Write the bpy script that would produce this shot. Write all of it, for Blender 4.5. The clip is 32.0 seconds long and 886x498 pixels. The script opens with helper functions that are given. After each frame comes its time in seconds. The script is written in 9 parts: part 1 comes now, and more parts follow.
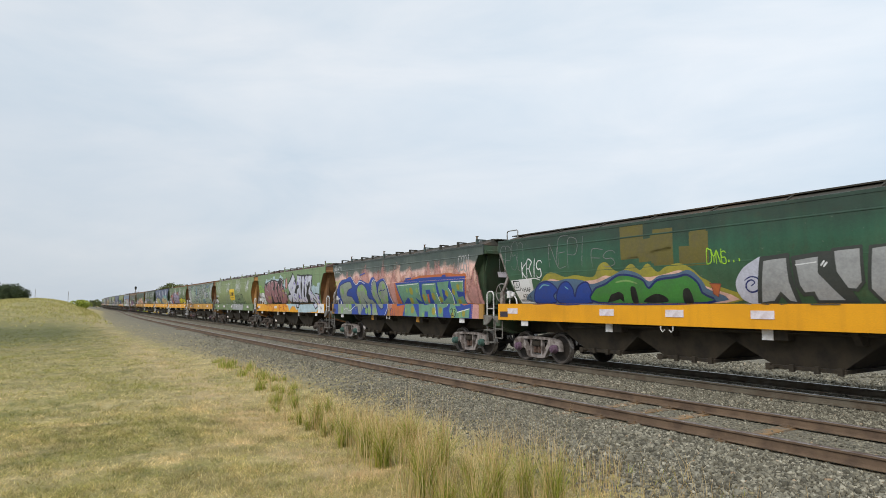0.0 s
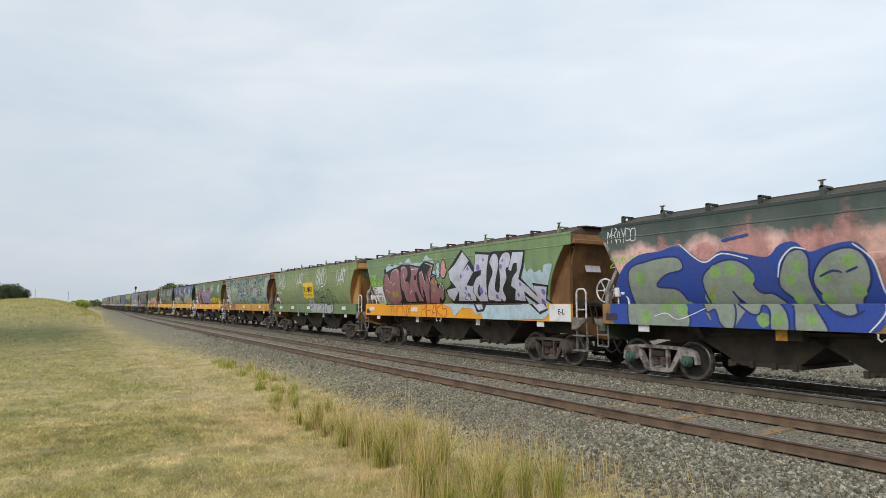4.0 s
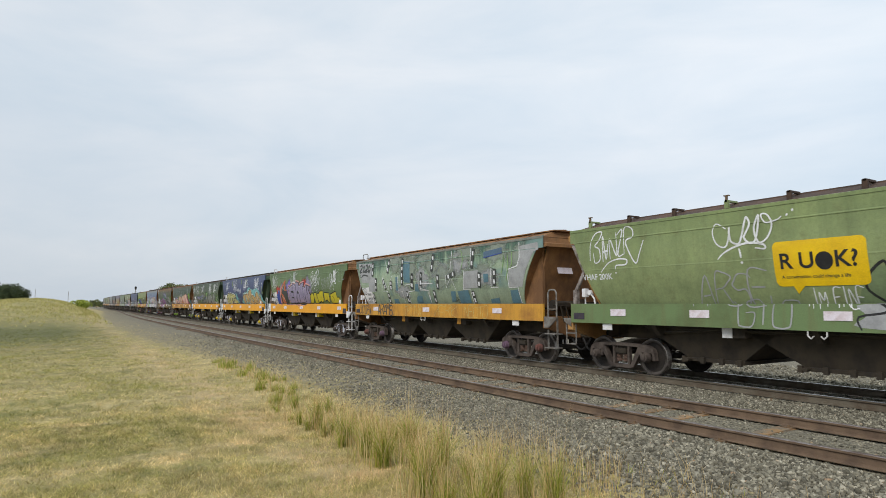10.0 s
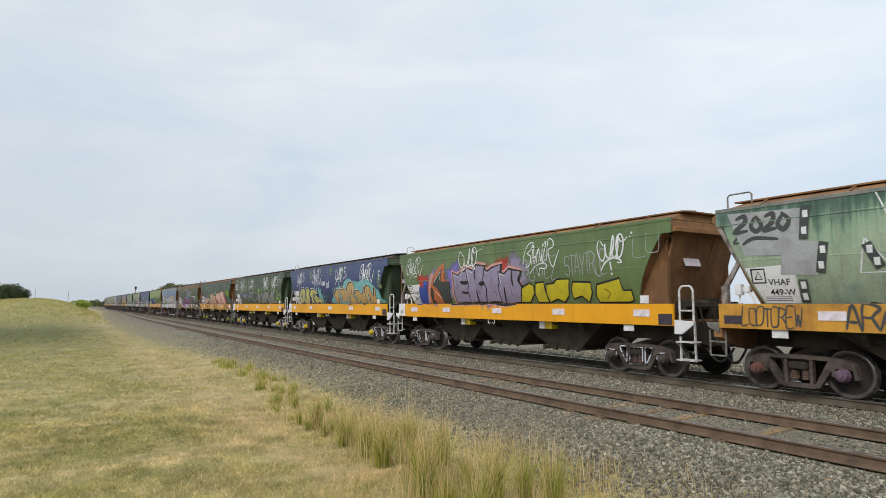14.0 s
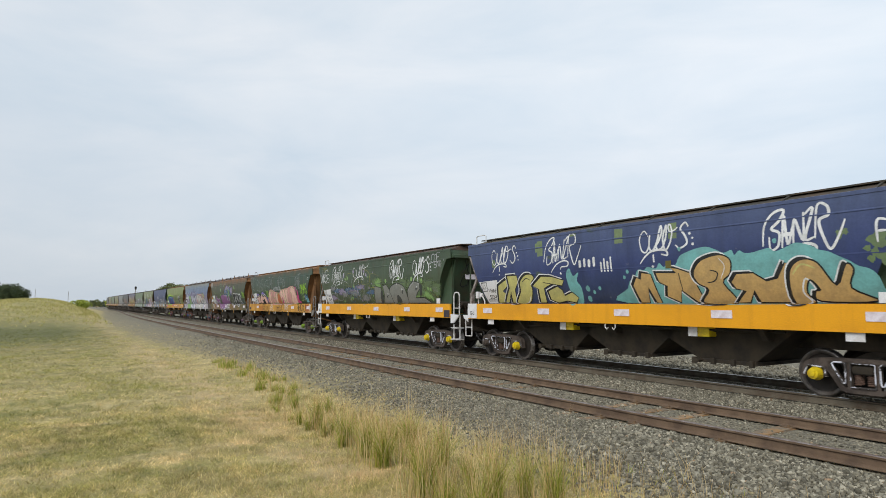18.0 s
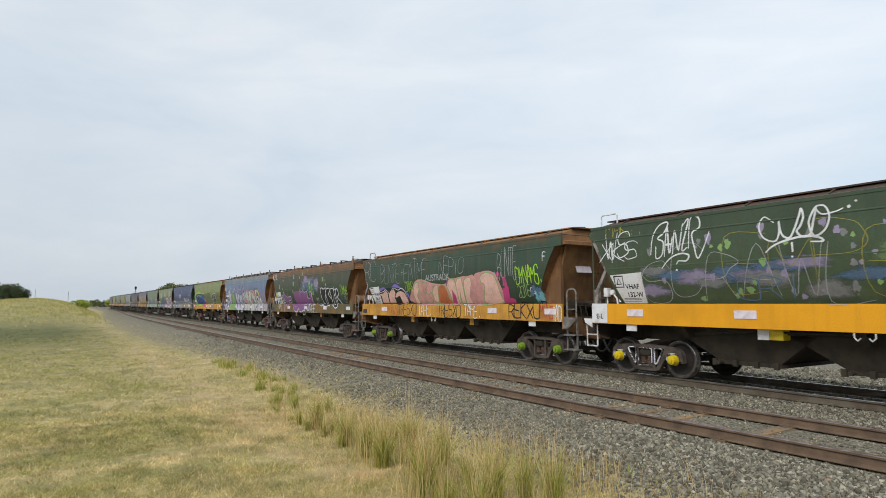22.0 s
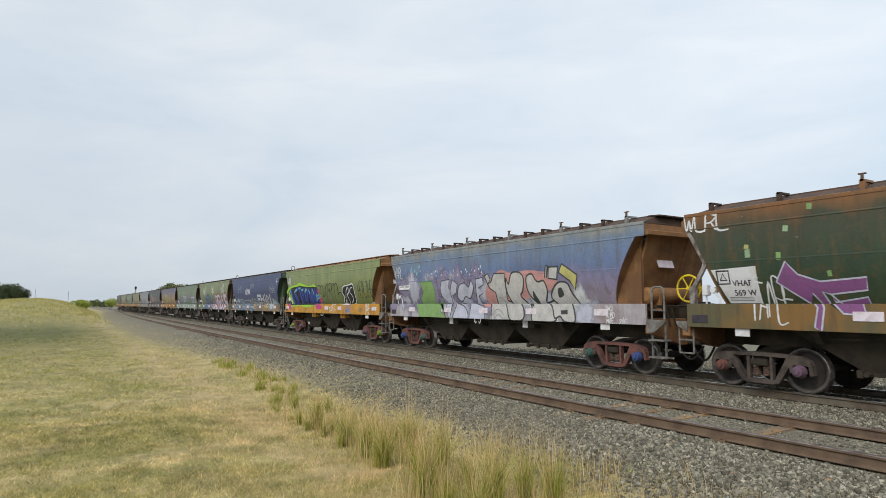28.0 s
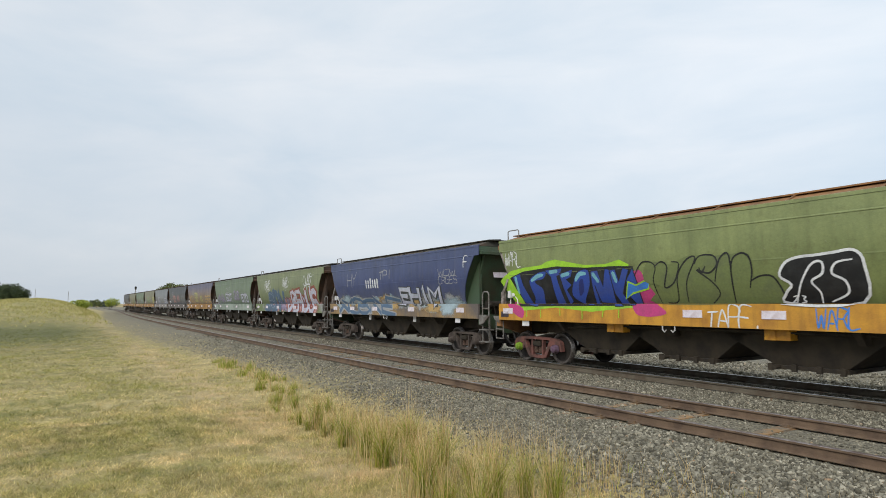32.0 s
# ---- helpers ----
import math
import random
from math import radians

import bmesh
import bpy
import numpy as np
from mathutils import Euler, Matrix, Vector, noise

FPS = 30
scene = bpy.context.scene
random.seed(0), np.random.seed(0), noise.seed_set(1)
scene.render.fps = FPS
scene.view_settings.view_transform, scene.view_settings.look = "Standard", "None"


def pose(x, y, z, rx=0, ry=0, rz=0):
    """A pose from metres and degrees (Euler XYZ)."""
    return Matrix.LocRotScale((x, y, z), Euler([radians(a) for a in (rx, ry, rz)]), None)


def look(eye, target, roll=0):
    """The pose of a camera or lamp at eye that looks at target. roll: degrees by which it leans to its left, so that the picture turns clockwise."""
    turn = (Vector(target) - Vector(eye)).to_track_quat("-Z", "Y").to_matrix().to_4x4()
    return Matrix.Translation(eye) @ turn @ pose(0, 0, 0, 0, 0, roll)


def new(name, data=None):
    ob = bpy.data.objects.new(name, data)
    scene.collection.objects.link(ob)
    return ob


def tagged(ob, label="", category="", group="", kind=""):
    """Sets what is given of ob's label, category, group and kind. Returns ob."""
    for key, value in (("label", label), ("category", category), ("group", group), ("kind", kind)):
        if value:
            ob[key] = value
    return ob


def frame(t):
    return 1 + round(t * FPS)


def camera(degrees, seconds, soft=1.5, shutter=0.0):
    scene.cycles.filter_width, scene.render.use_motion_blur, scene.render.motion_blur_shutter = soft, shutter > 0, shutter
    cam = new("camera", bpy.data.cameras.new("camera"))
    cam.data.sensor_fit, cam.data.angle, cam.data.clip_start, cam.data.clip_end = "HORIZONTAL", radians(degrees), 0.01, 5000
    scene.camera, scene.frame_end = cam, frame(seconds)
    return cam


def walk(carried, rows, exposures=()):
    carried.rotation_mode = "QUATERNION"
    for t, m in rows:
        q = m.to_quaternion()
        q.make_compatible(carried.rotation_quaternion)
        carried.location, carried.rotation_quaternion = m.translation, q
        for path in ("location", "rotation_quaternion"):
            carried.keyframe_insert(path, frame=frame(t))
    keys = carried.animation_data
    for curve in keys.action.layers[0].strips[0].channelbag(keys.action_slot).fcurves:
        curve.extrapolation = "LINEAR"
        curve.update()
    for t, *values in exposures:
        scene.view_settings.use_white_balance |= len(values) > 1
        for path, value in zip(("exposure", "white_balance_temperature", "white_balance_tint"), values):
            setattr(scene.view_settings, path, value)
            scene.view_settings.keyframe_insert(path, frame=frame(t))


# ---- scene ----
# camera: held still on the grass beside the line
HFOV = 71.96
EYE = (0.0, 0.0, 1.67)
cam = camera(HFOV, 32.0, soft=0.5, shutter=0.12)
CAM_POSE = pose(EYE[0], EYE[1], EYE[2], 90 + 5.13, 0, -31.74)
walk(cam, [(0.0, CAM_POSE), (32.0, CAM_POSE)], exposures=[(0.0, 0.0, 6500, 10), (32.0, 0.0, 6500, 10)])

# ---- light: bright overcast ----
SUN_EL, SUN_AZ = 41.0, 243.0


def make_world():
    w = bpy.data.worlds.new("overcast_sky")
    scene.world = w
    w.use_nodes = True
    nt = w.node_tree
    nt.nodes.clear()
    out = nt.nodes.new("ShaderNodeOutputWorld")
    bg = nt.nodes.new("ShaderNodeBackground")
    sky = nt.nodes.new("ShaderNodeTexSky")
    sky.sky_type = "NISHITA"
    sky.sun_disc = False
    sky.sun_elevation = radians(SUN_EL)
    sky.sun_rotation = radians(SUN_AZ)
    sky.air_density, sky.dust_density = 1.0, 2.0
    dim = nt.nodes.new("ShaderNodeMix")
    dim.data_type, dim.blend_type = "RGBA", "MULTIPLY"
    dim.inputs[0].default_value = 1.0
    dim.inputs[7].default_value = (0.1, 0.1, 0.1, 1)
    nt.links.new(sky.outputs[0], dim.inputs[6])
    # cloud sheet: a soft streaky veil over the blue
    tc = nt.nodes.new("ShaderNodeTexCoord")
    mp = nt.nodes.new("ShaderNodeMapping")
    mp.inputs["Rotation"].default_value = (0.15, 0.1, 0.9)
    mp.inputs["Scale"].default_value = (1.3, 1.0, 4.2)
    nt.links.new(tc.outputs["Generated"], mp.inputs[0])
    n1 = nt.nodes.new("ShaderNodeTexNoise")
    n1.inputs["Scale"].default_value = 1.9
    n1.inputs["Detail"].default_value = 5.0
    n1.inputs["Roughness"].default_value = 0.55
    n1.inputs["Distortion"].default_value = 0.4
    nt.links.new(mp.outputs[0], n1.inputs[0])
    cr = nt.nodes.new("ShaderNodeValToRGB")
    e = cr.color_ramp.elements
    e[0].position, e[0].color = 0.3, (0.64, 0.745, 0.845, 1)
    e[1].position, e[1].color = 0.68, (0.83, 0.875, 0.925, 1)
    nt.links.new(n1.outputs[0], cr.inputs[0])
    mx = nt.nodes.new("ShaderNodeMix")
    mx.data_type = "RGBA"
    mx.inputs[0].default_value = 0.88
    nt.links.new(dim.outputs[2], mx.inputs[6])
    nt.links.new(cr.outputs[0], mx.inputs[7])
    # the air greys a little towards the horizon
    sp = nt.nodes.new("ShaderNodeSeparateXYZ")
    nt.links.new(tc.outputs["Generated"], sp.inputs[0])
    hz = nt.nodes.new("ShaderNodeValToRGB")
    h = hz.color_ramp.elements
    h[0].position, h[0].color = 0.0, (0.88, 0.89, 0.905, 1)
    h[1].position, h[1].color = 0.32, (1.06, 1.06, 1.055, 1)
    nt.links.new(sp.outputs[2], hz.inputs[0])
    veil = nt.nodes.new("ShaderNodeMix")
    veil.data_type, veil.blend_type = "RGBA", "MULTIPLY"
    veil.inputs[0].default_value = 1.0
    nt.links.new(mx.outputs[2], veil.inputs[6])
    nt.links.new(hz.outputs[0], veil.inputs[7])
    # the cloud is thinner towards the south-east
    side = nt.nodes.new("ShaderNodeVectorMath")
    side.operation = "DOT_PRODUCT"
    side.inputs[1].default_value = (0.85, -0.526, 0.0)
    nt.links.new(tc.outputs["Generated"], side.inputs[0])
    thin = nt.nodes.new("ShaderNodeMapRange")
    thin.inputs[1].default_value, thin.inputs[2].default_value = -0.6, 0.6
    thin.inputs[3].default_value, thin.inputs[4].default_value = 0.94, 1.09
    nt.links.new(side.outputs["Value"], thin.inputs[0])
    bright = nt.nodes.new("ShaderNodeVectorMath")
    bright.operation = "SCALE"
    nt.links.new(veil.outputs[2], bright.inputs[0])
    nt.links.new(thin.outputs[0], bright.inputs["Scale"])
    nt.links.new(bright.outputs[0], bg.inputs[0])
    bg.inputs[1].default_value = 1.0
    nt.links.new(bg.outputs[0], out.inputs[0])


make_world()
sun_data = bpy.data.lights.new("sun", "SUN")
sun_data.energy, sun_data.angle, sun_data.color = 2.0, radians(25), (1.0, 0.96, 0.9)
sun = new("sun", sun_data)
_az, _el = radians(SUN_AZ), radians(SUN_EL)
_to = Vector((math.sin(_az) * math.cos(_el), math.cos(_az) * math.cos(_el), math.sin(_el)))
sun.matrix_world = look(_to * 60, (0, 0, 0))


# ---- materials ----
def rgb(r, g, b):
    """linear colour from 0-255 display values"""
    return tuple(((c / 255) / 12.92 if c / 255 <= 0.04045 else ((c / 255 + 0.055) / 1.055) ** 2.4) for c in (r, g, b)) + (1.0,)


class Mat:
    def __init__(self, name, rough=0.6, metal=0.0):
        self.m = bpy.data.materials.new(name)
        self.m.use_nodes = True
        self.nt = self.m.node_tree
        self.b = self.nt.nodes["Principled BSDF"]
        self.b.inputs["Roughness"].default_value = rough
        self.b.inputs["Metallic"].default_value = metal
        self.tc = self.node("ShaderNodeTexCoord")

    def node(self, kind):
        return self.nt.nodes.new(kind)

    def link(self, a, b):
        self.nt.links.new(a, b)

    def coords(self, scale=(1, 1, 1), offset=(0, 0, 0), source="Object"):
        mp = self.node("ShaderNodeMapping")
        mp.inputs["Scale"].default_value = scale
        mp.inputs["Location"].default_value = offset
        self.link(self.tc.outputs[source], mp.inputs[0])
        return mp.outputs[0]

    def noise(self, scale, detail=4, rough=0.55, vec=None, distort=0.0):
        n = self.node("ShaderNodeTexNoise")
        n.inputs["Scale"].default_value = scale
        n.inputs["Detail"].default_value = detail
        n.inputs["Roughness"].default_value = rough
        n.inputs["Distortion"].default_value = distort
        self.link(vec if vec is not None else self.coords(), n.inputs[0])
        return n.outputs[0]

    def ramp(self, fac, stops, ease="LINEAR"):
        r = self.node("ShaderNodeValToRGB")
        el = r.color_ramp.elements
        r.color_ramp.interpolation = ease
        while len(el) < len(stops):
            el.new(0.5)
        for e, (p, c) in zip(el, stops):
            e.position = p
            e.color = c if len(c) == 4 else (*c, 1)
        self.link(fac, r.inputs[0])
        return r.outputs[0]

    def mix(self, fac, a, b, blend="MIX"):
        n = self.node("ShaderNodeMix")
        n.data_type, n.blend_type = "RGBA", blend
        for sock, val in ((n.inputs[0], fac), (n.inputs[6], a), (n.inputs[7], b)):
            if isinstance(val, (int, float)):
                sock.default_value = val
            elif isinstance(val, tuple):
                sock.default_value = val if len(val) == 4 else (*val, 1)
            else:
                self.link(val, sock)
        return n.outputs[2]

    def math(self, op, a, b=0.0, c=None):
        n = self.node("ShaderNodeMath")
        n.operation = op
        for sock, val in zip(n.inputs, (a, b, c)):
            if val is None:
                continue
            if isinstance(val, (int, float)):
                sock.default_value = val
            else:
                self.link(val, sock)
        return n.outputs[0]

    def mask(self, fac, lo, hi):
        return self.ramp(fac, [(lo, (0, 0, 0, 1)), (hi, (1, 1, 1, 1))])

    def colour(self, sock):
        if isinstance(sock, tuple):
            self.b.inputs["Base Color"].default_value = sock
        else:
            self.link(sock, self.b.inputs["Base Color"])

    def bump(self, height, strength=0.3, dist=0.02):
        n = self.node("ShaderNodeBump")
        n.inputs["Strength"].default_value = strength
        n.inputs["Distance"].default_value = dist
        self.link(height, n.inputs["Height"])
        self.link(n.outputs[0], self.b.inputs["Normal"])


def worn(name, base, alt, scale=2.5, lo=0.42, hi=0.62, rough=0.6, metal=0.0, fine=45, bump=0.15, streak=0.0, streak_col=None, vary=0.0):
    """a surface of one colour with stains of another, fine grain and, if wanted, runs down its face"""
    k = Mat(name, rough, metal)
    col = k.mix(k.mask(k.noise(scale, 6, 0.6), lo, hi), base, alt)
    if streak:
        s = k.mask(k.noise(1.0, 5, 0.6, k.coords((7, 7, 0.55))), 0.5, 0.68)
        col = k.mix(k.math("MULTIPLY", s, streak), col, streak_col or alt)
    g = k.noise(fine, 3, 0.6)
    col = k.mix(0.35, col, k.ramp(g, [(0.25, (0.55, 0.55, 0.55)), (0.75, (1.25, 1.25, 1.25))]), "MULTIPLY")
    if vary:
        info = k.node("ShaderNodeObjectInfo")
        v = k.math("MULTIPLY_ADD", info.outputs["Random"], vary, 1 - vary / 2)
        cmb = k.node("ShaderNodeCombineColor")
        for i in range(3):
            k.link(v, cmb.inputs[i])
        col = k.mix(1.0, col, cmb.outputs[0], "MULTIPLY")
    k.colour(col)
    k.bump(g, bump, 0.01)
    return k.m


def paint(name, stops, stain, amount=0.4, streak=0.3, patch=None, drip=0.0, rough=0.45):
    """weathered wagon paint: (height, colour) bands with ragged edges, rust or dirt runs, faded blotches"""
    k = Mat(name, rough)
    sep = k.node("ShaderNodeSeparateXYZ")
    k.link(k.tc.outputs["Object"], sep.inputs[0])
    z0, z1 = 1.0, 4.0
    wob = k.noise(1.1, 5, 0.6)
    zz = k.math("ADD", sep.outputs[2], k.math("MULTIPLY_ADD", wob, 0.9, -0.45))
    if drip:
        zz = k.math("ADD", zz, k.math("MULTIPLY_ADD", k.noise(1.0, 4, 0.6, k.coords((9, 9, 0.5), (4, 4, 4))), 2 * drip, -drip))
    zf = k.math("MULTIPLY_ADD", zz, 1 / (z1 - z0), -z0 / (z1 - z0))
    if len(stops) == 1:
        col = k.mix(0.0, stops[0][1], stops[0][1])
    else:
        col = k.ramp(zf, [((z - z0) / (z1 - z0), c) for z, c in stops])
    if patch:
        pc, lo, hi, sc = patch
        col = k.mix(k.mask(k.noise(sc, 3, 0.5, k.coords((1, 1, 1.4), (7, 3, 1))), lo, hi), col, pc)
    blotch = k.noise(0.8, 6, 0.7, k.coords((1, 1, 1), (3, 9, 2)))
    col = k.mix(0.7, col, k.ramp(blotch, [(0.28, (0.74, 0.76, 0.74)), (0.5, (1.16, 1.16, 1.15)), (0.72, (1.5, 1.46, 1.4))]), "MULTIPLY")
    rain = k.noise(1.0, 4, 0.6, k.coords((5, 5, 0.25), (1, 4, 2)))
    col = k.mix(0.3, col, k.ramp(rain, [(0.32, (0.6, 0.6, 0.58)), (0.5, (1.0, 1.0, 1.0)), (0.7, (1.25, 1.25, 1.22))]), "MULTIPLY")
    scrape = k.mask(k.noise(6.0, 6, 0.75, k.coords((1, 1, 1), (2, 2, 8))), 0.64, 0.7)
    col = k.mix(k.math("MULTIPLY", scrape, 0.6), col, k.mix(0.5, col, (0.42, 0.4, 0.36)))
    if streak:
        runs = k.mask(k.noise(1.0, 5, 0.65, k.coords((5, 5, 0.45))), 0.52, 0.72)
        col = k.mix(k.math("MULTIPLY", runs, streak), col, stain)
    spots = k.mask(k.noise(3.2, 7, 0.7), 0.62 - amount * 0.25, 0.74 - amount * 0.2)
    col = k.mix(k.math("MULTIPLY", spots, min(1, amount)), col, stain)
    g = k.noise(55, 3, 0.6)
    col = k.mix(0.45, col, k.ramp(k.mix(0.5, g, k.noise(17, 4, 0.7)), [(0.34, (0.55, 0.55, 0.55)), (0.5, (1, 1, 1)), (0.66, (1.3, 1.3, 1.28))]), "MULTIPLY")
    k.colour(col)
    dents = k.noise(1.7, 2, 0.4, k.coords((1, 1, 0.5)))
    k.bump(k.math("ADD", k.math("MULTIPLY", dents, 3.0), k.math("MULTIPLY", g, 0.1)), 0.35, 0.02)
    return k.m


M = {}
M["rail_side"] = worn("rail_rust", rgb(112, 92, 73), rgb(88, 71, 57), 3, rough=0.8, fine=90, bump=0.3)
M["rail_side_main"] = worn("rail_rust_grey", rgb(100, 92, 78), rgb(84, 72, 58), 3, rough=0.8, fine=90, bump=0.3)
M["rail_top"] = worn("rail_worn_steel", rgb(150, 142, 140), rgb(112, 98, 94), 5, rough=0.42, metal=0.6, fine=60, bump=0.05)
M["rail_top_main"] = worn("rail_polished_steel", rgb(176, 174, 172), rgb(130, 122, 116), 5, rough=0.3, metal=0.9, fine=60, bump=0.05)
M["sleeper"] = worn("sleeper_timber", rgb(120, 108, 92), rgb(148, 116, 78), 4, rough=0.9, fine=70, bump=0.5, vary=0.5)
M["plate_rust"] = worn("orange_rust", rgb(112, 90, 66), rgb(92, 76, 60), 6, rough=0.9, fine=80, bump=0.4)
M["under"] = worn("underframe_grime", rgb(56, 48, 36), rgb(36, 31, 24), 2.5, rough=0.85, fine=40, bump=0.3, streak=0.4, streak_col=rgb(66, 54, 40))
M["bogie"] = worn("bogie_grime", rgb(84, 74, 67), rgb(54, 46, 41), 4, rough=0.8, fine=50, bump=0.35)
M["bogie_white"] = worn("bogie_overspray", rgb(206, 208, 218), rgb(66, 62, 60), 7, 0.46, 0.53, rough=0.7, fine=50, bump=0.3)
M["bogie_pale"] = worn("bogie_pale_dust", rgb(150, 142, 138), rgb(92, 82, 76), 5, 0.42, 0.6, rough=0.75, fine=50, bump=0.3)
M["bogie_red"] = worn("bogie_red_primer", rgb(116, 74, 66), rgb(78, 58, 52), 4, rough=0.8, fine=50, bump=0.35)
M["wheel"] = worn("wheel_grime", rgb(56, 50, 45), rgb(40, 36, 33), 5, rough=0.75, metal=0.2, fine=60, bump=0.25)
M["tread"] = worn("wheel_tread", rgb(150, 146, 142), rgb(96, 90, 86), 9, rough=0.35, metal=0.85, fine=60, bump=0.1)
M["rim"] = worn("wheel_rim", rgb(96, 90, 85), rgb(66, 60, 55), 6, rough=0.6, metal=0.3, fine=60, bump=0.2)
M["spring"] = worn("spring_steel", rgb(120, 96, 84), rgb(84, 70, 62), 9, rough=0.6, metal=0.3, fine=60, bump=0.1)
M["white"] = worn("white_enamel", rgb(222, 222, 224), rgb(188, 184, 178), 3, 0.5, 0.75, rough=0.5, fine=60, bump=0.05)
M["reflector"] = worn("reflective_plate", rgb(226, 218, 226), rgb(206, 192, 196), 6, rough=0.4, fine=60, bump=0.03)
M["rust"] = worn("brown_rust", rgb(146, 106, 66), rgb(112, 80, 52), 1.6, 0.4, 0.62, rough=0.8, fine=40, bump=0.3, streak=0.35, streak_col=rgb(92, 64, 42))
M["rust_dark"] = worn("dark_rust", rgb(84, 60, 44), rgb(58, 46, 38), 1.6, 0.4, 0.62, rough=0.8, fine=40, bump=0.3, streak=0.35)
M["grey_pipe"] = worn("grey_pipe", rgb(128, 126, 122), rgb(96, 88, 80), 6, rough=0.6, fine=60, bump=0.1)
M["white_pipe"] = worn("white_pipe", rgb(214, 214, 214), rgb(170, 166, 160), 6, rough=0.5, fine=60, bump=0.1)
M["rubber"] = worn("black_rubber", rgb(32, 31, 30), rgb(44, 42, 40), 6, rough=0.7, fine=60, bump=0.1)


# ---- mesh helpers ----
def box(bm, x0, x1, y0, y1, z0, z1):
    r = bmesh.ops.create_cube(bm, size=1.0)
    for v in r["verts"]:
        v.co = Vector(((x0 + x1) / 2 + v.co.x * abs(x1 - x0), (y0 + y1) / 2 + v.co.y * abs(y1 - y0), (z0 + z1) / 2 + v.co.z * abs(z1 - z0)))
    return r["verts"]


def cyl(bm, p, q, r, seg=12, r2=None):
    p, q = Vector(p), Vector(q)
    d = q - p
    res = bmesh.ops.create_cone(bm, cap_ends=True, segments=seg, radius1=r, radius2=r if r2 is None else r2, depth=d.length)
    m = Matrix.Translation((p + q) / 2) @ d.to_track_quat("Z", "Y").to_matrix().to_4x4()
    bmesh.ops.transform(bm, matrix=m, verts=res["verts"])
    return res["verts"]


def pipe(bm, pts, r, seg=7):
    pts = [Vector(p) for p in pts]
    rings = []
    for i, p in enumerate(pts):
        d = (pts[min(i + 1, len(pts) - 1)] - pts[max(i - 1, 0)]).normalized()
        a = d.orthogonal().normalized() if i == 0 else (rings_a - d * rings_a.dot(d)).normalized()
        rings_a = a
        b = d.cross(a)
        rings.append([bm.verts.new(p + (a * math.cos(2 * math.pi * j / seg) + b * math.sin(2 * math.pi * j / seg)) * r) for j in range(seg)])
    for s, t in zip(rings, rings[1:]):
        for j in range(seg):
            bm.faces.new((s[j], s[(j + 1) % seg], t[(j + 1) % seg], t[j]))
    bm.faces.new(rings[0][::-1])
    bm.faces.new(rings[-1])


def prism(bm, outline, axis, a, b):
    """a polygon given in the two other axes (in x, y, z order), drawn out along one axis from a to b"""
    def at(p, q, s):
        return {"x": (s, p, q), "y": (p, s, q), "z": (p, q, s)}[axis]
    lo = [bm.verts.new(at(p, q, a)) for p, q in outline]
    hi = [bm.verts.new(at(p, q, b)) for p, q in outline]
    n = len(outline)
    faces = [bm.faces.new(lo[::-1]), bm.faces.new(hi)]
    for i in range(n):
        faces.append(bm.faces.new((lo[i], lo[(i + 1) % n], hi[(i + 1) % n], hi[i])))
    return faces


def finish(bm, bevel=0.0, seg=2):
    if bevel:
        edges = [e for e in bm.edges if len(e.link_faces) == 2 and e.calc_face_angle(0) > 0.6]
        bmesh.ops.bevel(bm, geom=edges, offset=bevel, segments=seg, affect="EDGES", clamp_overlap=True)
    bmesh.ops.recalc_face_normals(bm, faces=bm.faces[:])
    me = bpy.data.meshes.new("mesh")
    bm.to_mesh(me)
    bm.free()
    return me


CACHE = {}


def shape(key, build, bevel=0.0):
    """one mesh shared by all the parts of the same kind"""
    if key not in CACHE:
        bm = bmesh.new()
        build(bm)
        CACHE[key] = finish(bm, bevel)
        CACHE[key].materials.append(None)
    return CACHE[key]


def part(name, mesh, material, parent=None, label="", m=None):
    if isinstance(mesh, bmesh.types.BMesh):
        mesh = finish(mesh)
    if not mesh.materials:
        mesh.materials.append(None)
    ob = new(name, mesh)
    if material is not None:
        ob.material_slots[0].link = "OBJECT"
        ob.material_slots[0].material = material
    if parent is not None:
        ob.parent = parent
    if m is not None:
        ob.matrix_basis = m
    if label:
        ob["label"] = label
    return ob


def thing(name, label, category, group="", kind="", m=None):
    ob = new(name)
    ob.empty_display_size = 0.3
    if m is not None:
        ob.matrix_basis = m
    return tagged(ob, label, category, group, kind)


# ---- the line: where tracks run ----
GAUGE = 1.6
MAIN_X = 12.72
CURVE_Y, CURVE_R = 180.0, 3000.0


def main_line(y):
    """place across and heading (radians) of the main track at y along it"""
    d = max(0.0, y - CURVE_Y)
    return MAIN_X + d * d / (2 * CURVE_R), d / CURVE_R


LOOP = [(-60, 11.0), (-20, 9.45), (3, 8.56), (10, 8.37), (26, 8.3), (60, 8.45), (101, 9.25), (145, 11.1), (200, 13.2), (260, 14.5)]


